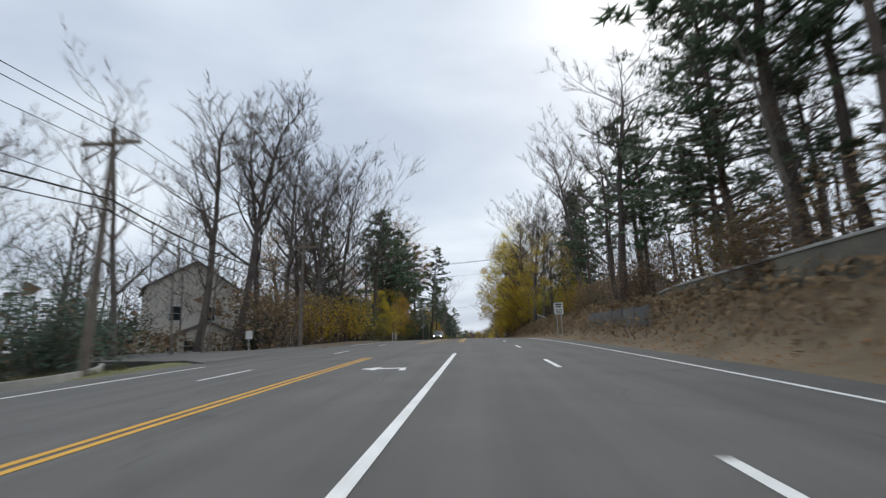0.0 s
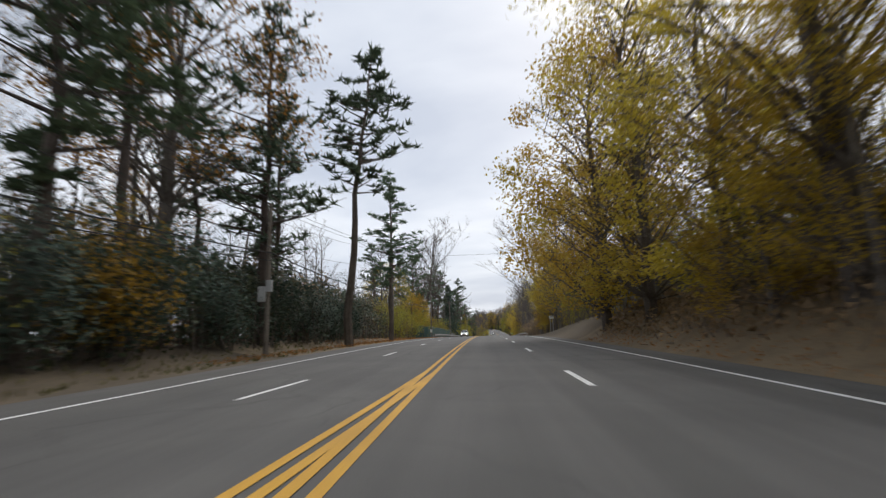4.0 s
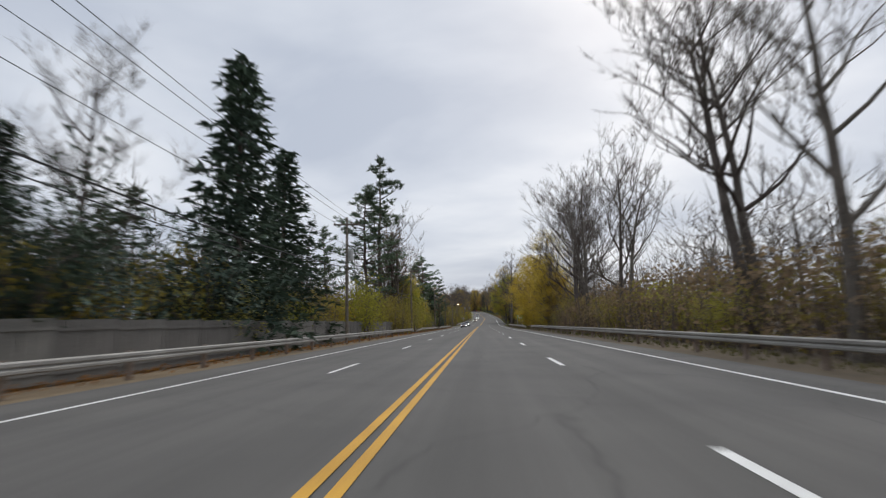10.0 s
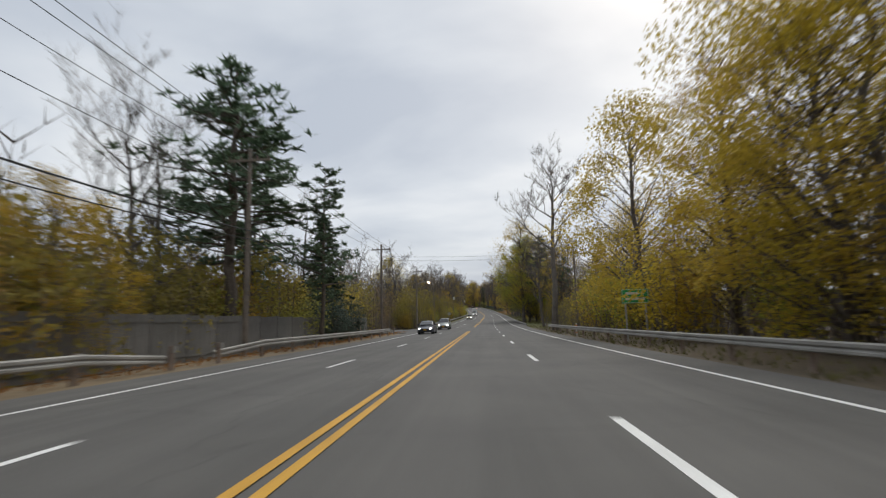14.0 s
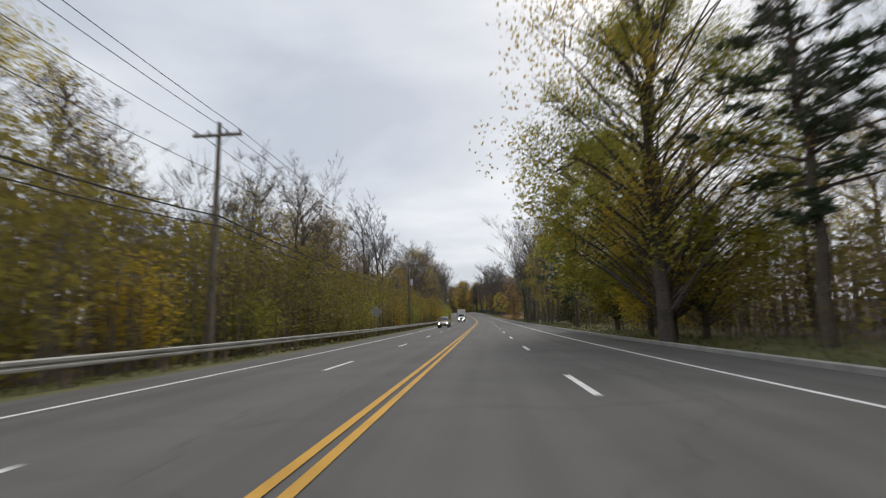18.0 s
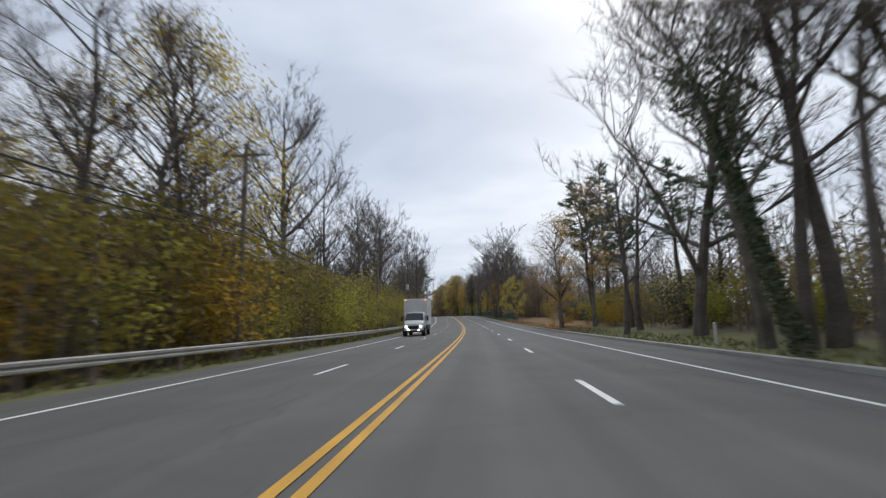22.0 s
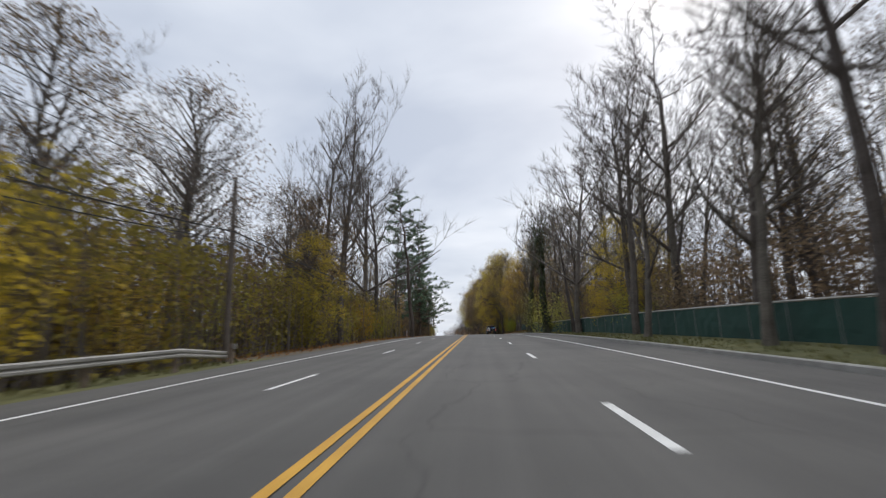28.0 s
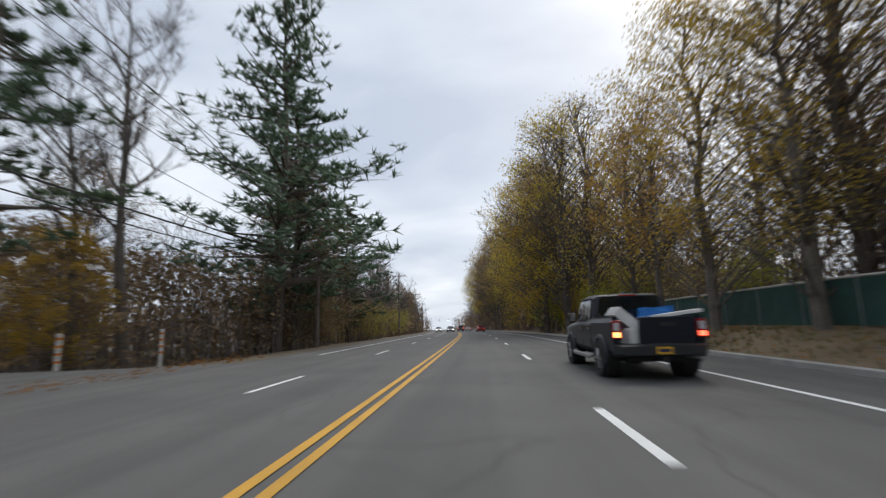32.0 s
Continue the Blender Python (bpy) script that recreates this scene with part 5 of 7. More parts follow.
        prof = ((0.7, lo), (0.93, lo), (0.975, lo + 0.12), (1.0, 0.95), (0.995, 1.25), (0.96, 1.36), (0.88, 1.37), (0.86, 0.8), (0.7, 0.78))
        for y in (-2.72, -2.6, -0.8):
            k_ = 0.985 if y < -2.7 else 1.0
            sh.v += [(sx * px * k_, y, pz) for px, pz in prof]
        n = len(prof)
        for k in range(2):
            for j in range(n):
                a, b = k * n + j, k * n + (j + 1) % n
                sh.f.append((a, b, b + n, a + n) if sx > 0 else (a + n, b + n, b, a))
        sh.f += [tuple(range(n)), tuple(2 * n + j for j in range(n))]
        side = part("bed_side", sh, paint, t)
        part("rail_cap", Shape().box(sx * 0.92 - 0.055, sx * 0.92 + 0.055, -2.7, -0.84, 1.366, 1.385), M_DARKTRIM, side)
        arch(t, sx * 0.995, -1.72, 0.43, sx, paint)
        arch(t, sx * 0.99, 1.86, 0.43, sx, paint)
        wheel(t, sx * 0.93, -1.72, 0.43, 0.3, sx)
        wheel(t, sx * 0.92, 1.86, 0.43, 0.3, sx)
        lamp = part("tail_lamp", Shape().box(sx * 0.9 - 0.085, sx * 0.9 + 0.11, -2.765, -2.55, 0.9, 1.3), M_REDLENS, t, "red tail lamp")
        bevelled(lamp, 0.02)
        part("reverse_lens", Shape().box(sx * 0.9 - 0.06, sx * 0.9 + 0.06, -2.775, -2.74, 1.08, 1.25), M_CLEARLENS, lamp, "clear lens")
        part("lit_lamp", Shape().box(sx * 0.9 - 0.07, sx * 0.9 + 0.07, -2.778, -2.74, 0.94, 1.04), M_AMBER if sx < 0 else M_REDLIT, lamp, "glowing lamp")
        part("headlamp", Shape().box(sx * 0.78 - 0.14, sx * 0.78 + 0.16, 2.55, 2.84, 0.95, 1.14), M_CLEARLENS, t, "clear headlamp")
        part("badge", Shape().box(sx * 1.003 - 0.006, sx * 1.003 + 0.006, 1.15, 1.38, 0.84, 0.88), M_CHROME, t, "small chrome badge shape")
    part("bed_floor", Shape().box(-0.86, 0.86, -2.62, -0.8, 0.72, 0.79), M_DARKTRIM, t)
    gate = part("tailgate", Shape().box(-0.4, 0.79, -2.72, -2.64, 0.78, 1.36), paint, t)
    bevelled(gate, 0.02)
    part("gate_handle", Shape().box(0.06, 0.38, -2.735, -2.715, 1.16, 1.24), M_DARKTRIM, gate)
    part("gate_crease", Shape().box(-0.32, 0.7, -2.729, -2.715, 0.96, 0.985), paint, gate)
    bumper = part("rear_bumper", loft([(-2.96, [(0, 0.56), (0.8, 0.56), (0.88, 0.6), (0.88, 0.74), (0, 0.76)]), (-2.72, [(0, 0.5), (0.93, 0.5), (0.99, 0.58), (0.99, 0.78), (0, 0.8)])]), M_DARKTRIM, t, "black rear bumper")
    plate = part("number_plate", Shape().box(-0.16, 0.16, -2.975, -2.955, 0.58, 0.73), M_PLATE, bumper, "yellow plate")
    part("lettering_bar", Shape().box(-0.12, 0.12, -2.98, -2.974, 0.62, 0.69), M_PLATEINK, plate)
    part("hitch", Shape().box(-0.05, 0.05, -2.98, -2.6, 0.42, 0.52), M_DARKTRIM, t)
    part("front_bumper", loft([(2.7, [(0, 0.5), (0.9, 0.5), (0.98, 0.56), (0.96, 0.8), (0, 0.82)]), (2.98, [(0, 0.52), (0.7, 0.52), (0.78, 0.58), (0.76, 0.76), (0, 0.78)])]), M_DARKTRIM, t)
    part("grille", Shape().box(-0.6, 0.6, 2.82, 2.89, 0.82, 1.1), M_CHROME, t)
    part("exhaust", Shape().tube([(0.72, -2.4, 0.5), (0.74, -2.8, 0.5)], [0.045, 0.05], 8), M_STEEL, t)
    part("undercarriage", Shape().box(-0.6, 0.6, -2.4, 2.3, 0.38, 0.56).tube([(-0.85, -1.72, 0.43), (0.85, -1.72, 0.43)], [0.08, 0.08], 8), M_DARKTRIM, t)
    part("antenna_fin", Shape().prism([(-0.02, 2.0), (0.02, 2.0), (0.01, 2.06), (-0.01, 2.06)], -0.6, -0.35), paint, t)
    part("brake_light", Shape().box(-0.22, 0.22, -0.8, -0.72, 1.92, 1.955), M_REDLENS, t)
    return t


TRUCK_S, TRUCK_LAT = 780.3, 5.74
truck_m = facing(TRUCK_S, TRUCK_LAT, crown_at(TRUCK_LAT)) @ pose(0, 0, 0, math.degrees(math.atan(float(np.interp(TRUCK_S, RS, R_GRADE)))))
pickup(truck_m)

# cargo in the open bed
M_FOAM = material("white_foam", (0.62, 0.62, 0.6), (0.78, 0.78, 0.76), scale=3, rough=0.85, bump=0.2, fine=60)
M_BLUE = material("blue_plastic_crate", (0.015, 0.13, 0.42), (0.03, 0.22, 0.6), scale=3, rough=0.45, bump=0.05, fine=30)


def foam_box(m, w, d, h, label):
    b = thing("foam_box", label, "foam box", m, "cargo in the truck bed")
    part("body", Shape().box(-w / 2, w / 2, -d / 2, -d / 2 + 0.05, 0, h).box(-w / 2, w / 2, d / 2 - 0.05, d / 2, 0, h).box(-w / 2, -w / 2 + 0.05, -d / 2 + 0.05, d / 2 - 0.05, 0, h).box(w / 2 - 0.05, w / 2, -d / 2 + 0.05, d / 2 - 0.05, 0, h).box(-w / 2 + 0.05, w / 2 - 0.05, -d / 2 + 0.05, d / 2 - 0.05, 0, 0.05), M_FOAM, b)
    for k in range(5):
        part("rib", Shape().box(-w / 2 + 0.03, w / 2 - 0.03, -d / 2 + 0.08 + k * (d - 0.16) / 5, -d / 2 + 0.11 + k * (d - 0.16) / 5, h - 0.06, h + 0.03), M_FOAM, b)
    return b


def crate(m, label):
    w, d, h = 0.5, 0.38, 0.26
    c = thing("plastic_crate", label, "crate", m, "cargo in the truck bed")
    part("base", Shape().box(-w / 2, w / 2, -d / 2, d / 2, 0, 0.025), M_BLUE, c)
    for y0 in (-d / 2, d / 2 - 0.02):
        sh = Shape().box(-w / 2, w / 2, y0, y0 + 0.02, 0.025, 0.07).box(-w / 2, w / 2, y0, y0 + 0.02, h - 0.06, h)
        for k in range(5):
            x = -w / 2 + k * (w - 0.05) / 4
            sh.box(x, x + 0.05, y0, y0 + 0.02, 0.07, h - 0.06)
        part("crate_side", sh, M_BLUE, c)
    for x0 in (-w / 2, w / 2 - 0.02):
        sh = Shape().box(x0, x0 + 0.02, -d / 2 + 0.02, d / 2 - 0.02, 0.025, 0.07).box(x0, x0 + 0.02, -d / 2 + 0.02, d / 2 - 0.02, h - 0.06, h)
        for k in range(3):
            y = -d / 2 + 0.04 + k * (d - 0.13) / 2
            sh.box(x0, x0 + 0.02, y, y + 0.05, 0.07, h - 0.06)
        part("crate_end", sh, M_BLUE, c)


foam_box(truck_m @ pose(-0.28, -1.95, 1.12, 0, -50, 6), 0.24, 0.55, 0.62, "white ribbed foam box tilted in the truck bed")
foam_box(truck_m @ pose(-0.5, -2.5, 0.795, 0, 0, 24), 0.32, 0.3, 0.3, "small white foam box behind the tailgate gap")
foam_box(truck_m @ pose(0.1, -2.2, 0.8, 0, 0, 12), 0.5, 0.6, 0.28, "white foam box low in the truck bed")
crate(truck_m @ pose(0.12, -2.1, 1.3, 0, 4, 6), "blue plastic crate on top of the load")
crate(truck_m @ pose(0.5, -1.6, 1.34, 0, -6, -8), "blue plastic crate on top of the load")
crate(truck_m @ pose(0.12, -1.3, 0.98, 0, 0, 4), "blue plastic crate in the truck bed")
crate(truck_m @ pose(0.48, -1.95, 0.96, 0, 0, 4), "blue plastic crate in the truck bed")
board = thing("foam_board", "long pale board lying across the tailgate", "board", truck_m @ pose(0.42, -2.45, 1.375, 0, -7, -4), "cargo in the truck bed")
part("sheet", Shape().box(-0.42, 0.55, -0.26, 0.26, 0.0, 0.07), M_FOAM, board)


def car(m, colour, label, suv=False, lit="front", wide=1.82, name="car"):
    """A saloon or sports utility car: origin on the ground, nose along +y."""
    paint = car_paint("paint_" + name, colour, 0.4)
    t = thing(name, label, "car", m, "traffic on the road")
    hw, top, belt = wide / 2, 1.68 if suv else 1.45, 1.02 if suv else 0.92
    lo = 0.26 if suv else 0.2

    def sec(sx, z, b=lo):
        return [(0, b), (hw * 0.9 * sx, b), (hw * 0.98 * sx, b + 0.14), (hw * sx, 0.62), (hw * 0.95 * sx, z - 0.06), (hw * 0.82 * sx, z), (0, z + 0.03)]

    rear_z = belt + (0.06 if suv else 0.05)
    body = loft([(-2.32, sec(0.86, 0.74, lo + 0.14)), (-2.24, sec(0.94, rear_z - 0.06)), (-1.9, sec(1.0, rear_z)), (0.0, sec(1.0, belt + 0.02)), (0.95, sec(1.0, belt)), (1.85, sec(0.97, belt - 0.16)), (2.2, sec(0.88, belt - 0.28, lo + 0.05)), (2.32, sec(0.76, 0.6, lo + 0.12))])
    bevelled(part("body", body, paint, t, smooth=True), 0.03)

    def up(sx, z):
        return [(0, belt - 0.06), (hw * 0.9 * sx, belt - 0.06), (hw * 0.88 * sx, belt + 0.08), (hw * (0.88 - 0.17 * (z - belt) / 0.6) * sx, z - 0.06), (hw * 0.6 * sx, z), (0, z + 0.02)]

    if suv:
        cab = [(-2.2, up(0.95, belt + 0.12)), (-1.85, up(0.98, top - 0.03)), (-1.2, up(1.0, top)), (0.0, up(1.0, top)), (0.3, up(1.0, top - 0.05)), (1.05, up(0.96, belt + 0.1)), (1.2, up(0.9, belt + 0.02))]
    else:
        cab = [(-1.9, up(0.9, belt + 0.07)), (-1.1, up(0.96, top - 0.04)), (-0.6, up(1.0, top)), (0.0, up(1.0, top)), (0.3, up(1.0, top - 0.05)), (1.15, up(0.94, belt + 0.08)), (1.3, up(0.88, belt + 0.02))]
    bevelled(part("cabin", loft(cab), paint, t, smooth=False), 0.03)
    g0, g1 = (0.36, 1.1) if suv else (0.36, 1.2)
    sh = Shape()
    for y, z, w in ((g1 - 0.02, belt + 0.1, 0.8), (g0, top - 0.075, 0.66)):
        for dz in (0.035, -0.03):
            sh.v += [(-hw * w, y, z + dz), (hw * w, y, z + dz)]
    sh.f = [(0, 1, 5, 4), (2, 6, 7, 3), (0, 4, 6, 2), (1, 3, 7, 5), (0, 2, 3, 1), (4, 5, 7, 6)]
    part("windscreen", sh, M_CARGLASS, t, "dark windscreen")
    for sx in (-1, 1):
        ya, yb = (-1.95, 0.85) if suv else (-1.45, 0.9)
        sh = Shape()
        for dx in (0.012, -0.04):
            sh.v += [(sx * (hw * 0.885 + dx), ya, belt + 0.09), (sx * (hw * 0.885 + dx), yb, belt + 0.09), (sx * (hw * 0.755 + dx), g0 - 0.1, top - 0.12), (sx * (hw * 0.755 + dx), ya + (0.35 if suv else 0.5), top - 0.12)]
        sh.f = [(0, 1, 2, 3), (7, 6, 5, 4), (0, 4, 5, 1), (1, 5, 6, 2), (2, 6, 7, 3), (3, 7, 4, 0)]
        part("side_window", sh, M_CARGLASS, t, "dark side windows")
        r = 0.35 if suv else 0.32
        for y in (-1.38, 1.42):
            arch(t, sx * (hw * 0.985), y, r, sx, M_DARKTRIM if suv else paint, 0.02)
            wheel(t, sx * (hw - 0.09), y, r, 0.21, sx)
        head = part("headlamp", Shape().box(sx * hw * 0.68 - 0.18, sx * hw * 0.68 + 0.16, 2.1, 2.27, belt - 0.42, belt - 0.26), M_CLEARLENS, t, "clear headlamp")
        if lit == "front":
            part("lit_lamp", Shape().tube([(sx * hw * 0.68, 2.2, belt - 0.34), (sx * hw * 0.68, 2.31, belt - 0.34)], [0.1, 0.085], 10), M_HEADLIT, head, "lit headlamp")
        tail = part("tail_lamp", Shape().box(sx * hw * 0.74 - 0.16, sx * hw * 0.74 + 0.14, -2.3, -2.1, belt - 0.25, belt - 0.06), M_REDLENS, t, "red tail lamp")
        if lit == "rear":
            part("lit_lamp", Shape().box(sx * hw * 0.74 - 0.1, sx * hw * 0.74 + 0.1, -2.315, -2.28, belt - 0.21, belt - 0.1), M_REDLIT, tail, "glowing lamp")
        mirror = part("mirror", Shape().box(sx * (hw + 0.02) - 0.1, sx * (hw + 0.02) + 0.1, 0.72, 0.86, belt + 0.05, belt + 0.2), paint, t)
        bevelled(mirror, 0.03)
        for y in (-0.55, 0.4):
            part("door_handle", Shape().box(sx * hw * 0.985 - 0.02, sx * hw * 0.985 + 0.02, y - 0.1, y + 0.08, belt - 0.16, belt - 0.12), M_CHROME, t)
    part("grille", Shape().box(-0.4, 0.4, 2.2, 2.325, 0.46, 0.62), M_DARKTRIM, t)
    part("front_bumper", Shape().box(-0.62, 0.62, 2.2, 2.335, 0.3, 0.42), M_DARKTRIM, t)
    part("number_plate", Shape().box(-0.16, 0.16, 2.325, 2.35, 0.42, 0.54), M_PLATE, t, "yellow plate")
    if not suv:
        part("rear_window", Shape().box(-hw * 0.6, hw * 0.6, -0.01, 0.02, -0.35, 0.35), M_CARGLASS, t, at=pose(0, -1.5, belt + 0.29, 62, 0, 0))
    else:
        part("rear_window", Shape().box(-hw * 0.64, hw * 0.64, -2.12, -2.0, belt + 0.15, top - 0.14), M_CARGLASS, t, at=pose(0, -0.02, 0, 0, 0, 0))
        for side in (-1, 1):
            part("roof_rail", Shape().tube([(side * hw * 0.62, -1.6, top + 0.06), (side * hw * 0.62, 0.0, top + 0.06)], [0.02, 0.02], 5), M_STEEL, t)
    return t


def on_lane(s, lat, oncoming):
    return facing(s, lat, crown_at(lat), 180 if oncoming else 0) @ pose(0, 0, 0, math.degrees(math.atan(float(np.interp(s, RS, R_GRADE)))) * (-1 if oncoming else 1))


car(on_lane(93.5, -5.3, True), (0.1, 0.1, 0.105), "dark grey sports utility car with lit headlamps", suv=True)
car(on_lane(210.4, -4.6, True), (0.62, 0.62, 0.6), "white sports utility car with lit headlamps", suv=True)
car(on_lane(383, -4.5, True), (0.05, 0.055, 0.075), "dark blue saloon car with lit headlamps")
car(on_lane(402.6, -4.3, True), (0.3, 0.32, 0.32), "silver sports utility car at the side street mouth", suv=True)
car(on_lane(497, -4.6, True), (0.28, 0.24, 0.18), "bronze sports utility car with lit headlamps", suv=True)
car(on_lane(885, -1.4, True), (0.08, 0.08, 0.085), "black saloon car with lit headlamps")
car(on_lane(905, -4.5, True), (0.5, 0.5, 0.5), "silver saloon car with lit headlamps")
car(on_lane(880, 5.7, False), (0.3, 0.03, 0.03), "red saloon car with lit tail lamps", lit="rear")
car(on_lane(905, 1.9, False), (0.06, 0.06, 0.07), "dark sports utility car with lit tail lamps", suv=True, lit="rear")
car(on_lane(930, 5.7, False), (0.45, 0.45, 0.45), "grey saloon car with lit tail lamps", lit="rear")


def box_truck(m):
    """A white box lorry: origin on the ground at mid-length, nose along +y."""
    white = material("white_truck_paint", (0.55, 0.55, 0.54), (0.68, 0.68, 0.66), scale=1.2, rough=0.5, bump=0.03, fine=30)
    t = thing("box_truck", "white box truck with lit headlamps", "truck", m, "traffic on the road")
    crate_ = part("cargo_box", Shape().box(-1.2, 1.2, -3.6, 1.5, 1.1, 3.75), white, t)
    bevelled(crate_, 0.04)
    for x in (-1.19, 1.19):
        part("edge_trim", Shape().box(x - 0.035, x + 0.035, -3.63, 1.53, 3.68, 3.78), M_STEEL, crate_)
        part("faded_panel", Shape().box(x * 1.009 - 0.004, x * 1.009 + 0.004, -2.4, 0.2, 1.9, 3.0), M_GREYBOX, crate_)
    cab = loft([(1.5, [(0, 0.55), (1.02, 0.55), (1.08, 1.2), (1.0, 2.25), (0.8, 2.4), (0, 2.42)]), (2.3, [(0, 0.5), (1.02, 0.5), (1.08, 1.2), (0.98, 2.15), (0.78, 2.32), (0, 2.34)]), (2.75, [(0, 0.5), (1.0, 0.5), (1.06, 1.1), (1.0, 1.5), (0.8, 1.56), (0, 1.58)]), (3.45, [(0, 0.5), (0.92, 0.5), (0.98, 0.95), (0.9, 1.28), (0.75, 1.33), (0, 1.36)]), (3.6, [(0, 0.55), (0.8, 0.55), (0.86, 0.9), (0.8, 1.12), (0.66, 1.18), (0, 1.2)])])
    bevelled(part("cab", cab, white, t), 0.04)
    sh = Shape()
    for y, z, w in ((2.76, 1.58, 0.92), (2.34, 2.24, 0.82)):
        for d in (0.03, -0.03):
            sh.v += [(-w, y + d, z + d), (w, y + d, z + d)]
    sh.f = [(0, 1, 5, 4), (2, 6, 7, 3), (0, 4, 6, 2), (1, 3, 7, 5), (0, 2, 3, 1), (4, 5, 7, 6)]
    part("windscreen", sh, M_CARGLASS, t, "dark windscreen")
    for sx in (-1, 1):
        part("side_window", Shape().box(sx * 1.055 - 0.02, sx * 1.055 + 0.01, 1.65, 2.45, 1.5, 2.05), M_CARGLASS, t)
        part("mirror", Shape().box(sx * 1.3 - 0.09, sx * 1.3 + 0.09, 2.4, 2.5, 1.5, 2.0), M_DARKTRIM, t)
        part("mirror_arm", Shape().tube([(sx * 1.02, 2.45, 1.75), (sx * 1.25, 2.45, 1.75)], [0.02, 0.02], 5), M_DARKTRIM, t)
        head = part("headlamp", Shape().box(sx * 0.72 - 0.14, sx * 0.72 + 0.14, 3.42, 3.58, 0.86, 1.06), M_CLEARLENS, t)
        part("lit_lamp", Shape().tube([(sx * 0.72, 3.5, 0.96), (sx * 0.72, 3.63, 0.96)], [0.11, 0.1], 10), M_HEADLIT, head, "lit headlamp")
        part("fog_lamp", Shape().tube([(sx * 0.5, 3.5, 0.62), (sx * 0.5, 3.64, 0.62)], [0.08, 0.07], 8), M_HEADLIT, t, "lit fog lamp")
        part("marker_lamp", Shape().box(sx * 1.05 - 0.06, sx * 1.05 + 0.06, 1.5, 1.54, 3.6, 3.66), M_AMBER, t)
        for y in (-2.1, 2.75):
            arch(t, sx * (1.06 if y > 0 else 1.1), y, 0.45, sx, M_DARKTRIM, 0.02)
            wheel(t, sx * 0.98, y, 0.45, 0.28, sx)
    part("grille", Shape().box(-0.5, 0.5, 3.5, 3.64, 0.72, 1.02), M_DARKTRIM, t)
    part("bumper", Shape().box(-1.0, 1.0, 3.45, 3.68, 0.42, 0.58), M_DARKTRIM, t)
    part("chassis", Shape().box(-0.5, 0.5, -3.5, 2.5, 0.6, 1.1), M_DARKTRIM, t)
    part("side_skirt", Shape().box(-1.12, 1.12, -1.2, 0.9, 0.62, 1.06), M_DARKTRIM, t)
    return t


box_truck(on_lane(569.8, -4.7, True))


# ---- undergrowth, joined: nobody could count it ----
def vary_by_island(m, spread=0.35):
    n, l = m.node_tree.nodes, m.node_tree.links
    b = n["Principled BSDF"]
    src = b.inputs["Base Color"].links[0].from_socket
    geo = n.new("ShaderNodeNewGeometry")
    rng = n.new("ShaderNodeMapRange")
    rng.inputs["To Min"].default_value, rng.inputs["To Max"].default_value = 1 - spread, 1 + spread
    l.new(geo.outputs["Random Per Island"], rng.inputs[0])
    sc = n.new("ShaderNodeVectorMath")
    sc.operation = "SCALE"
    l.new(src, sc.inputs[0])
    l.new(rng.outputs[0], sc.inputs["Scale"])
    l.new(sc.outputs[0], b.inputs["Base Color"])
    return m


for m in (M_LEAF_OLIVE, M_LEAF_GOLD, M_LEAF_YELLOW, M_LEAF_GREEN, M_LEAF_ORANGE, M_LEAF_BROWN, M_NEEDLE, M_SPRUCE, M_IVY):
    vary_by_island(m)


def undergrowth(name, label, mat, runs, seed, leaf=(0.1, 0.22), big=0.9):
    """Ragged brushwood in bands: runs of (from s, to s, near lat, far lat, height, leaves a metre)."""
    rnd = random.Random(seed)
    leaves, stems = Shape(), Shape()
    for s0, s1, l0, l1, high, per in runs:
        for _ in range(int((s1 - s0) * per * 1.9)):
            s = rnd.uniform(s0, s1)
            q = rnd.random()
            lat = l0 + (l1 - l0) * q
            lump = 0.55 + 0.75 * (0.5 + 0.5 * noise.noise((s * 0.13, lat * 0.2, seed))) + 0.25 * noise.noise((s * 0.6, lat, seed + 3))
            top = high * lump * (0.55 + 0.45 * min(1.0, q * 3))
            z = top * (1 - rnd.random() ** 1.6)
            leaves.sprig(on_road(s, lat, ground_height(s, lat) + z + 0.1), rnd.uniform(*leaf) * (1 + big * q), rnd)
        for _ in range(int((s1 - s0) * per * 0.16)):
            s = rnd.uniform(s0, s1)
            lat = rnd.uniform(l0, l1)
            lump = 0.55 + 0.75 * (0.5 + 0.5 * noise.noise((s * 0.13, lat * 0.2, seed)))
            b = on_road(s, lat, ground_height(s, lat) - 0.1)
            tip = b + Vector((rnd.uniform(-0.7, 0.7), rnd.uniform(-0.7, 0.7), high * lump * rnd.uniform(0.7, 1.25)))
            stems.sliver(b, tip, rnd.uniform(0.02, 0.045), rnd)
    root = thing(name, label, "undergrowth", pose(0, 0, 0), kind="stuff")
    a = part("foliage", leaves, mat, root)
    b = part("stem_thicket", stems, M_TWIG, root)
    for o in (a, b):
        tagged(o, kind="stuff")


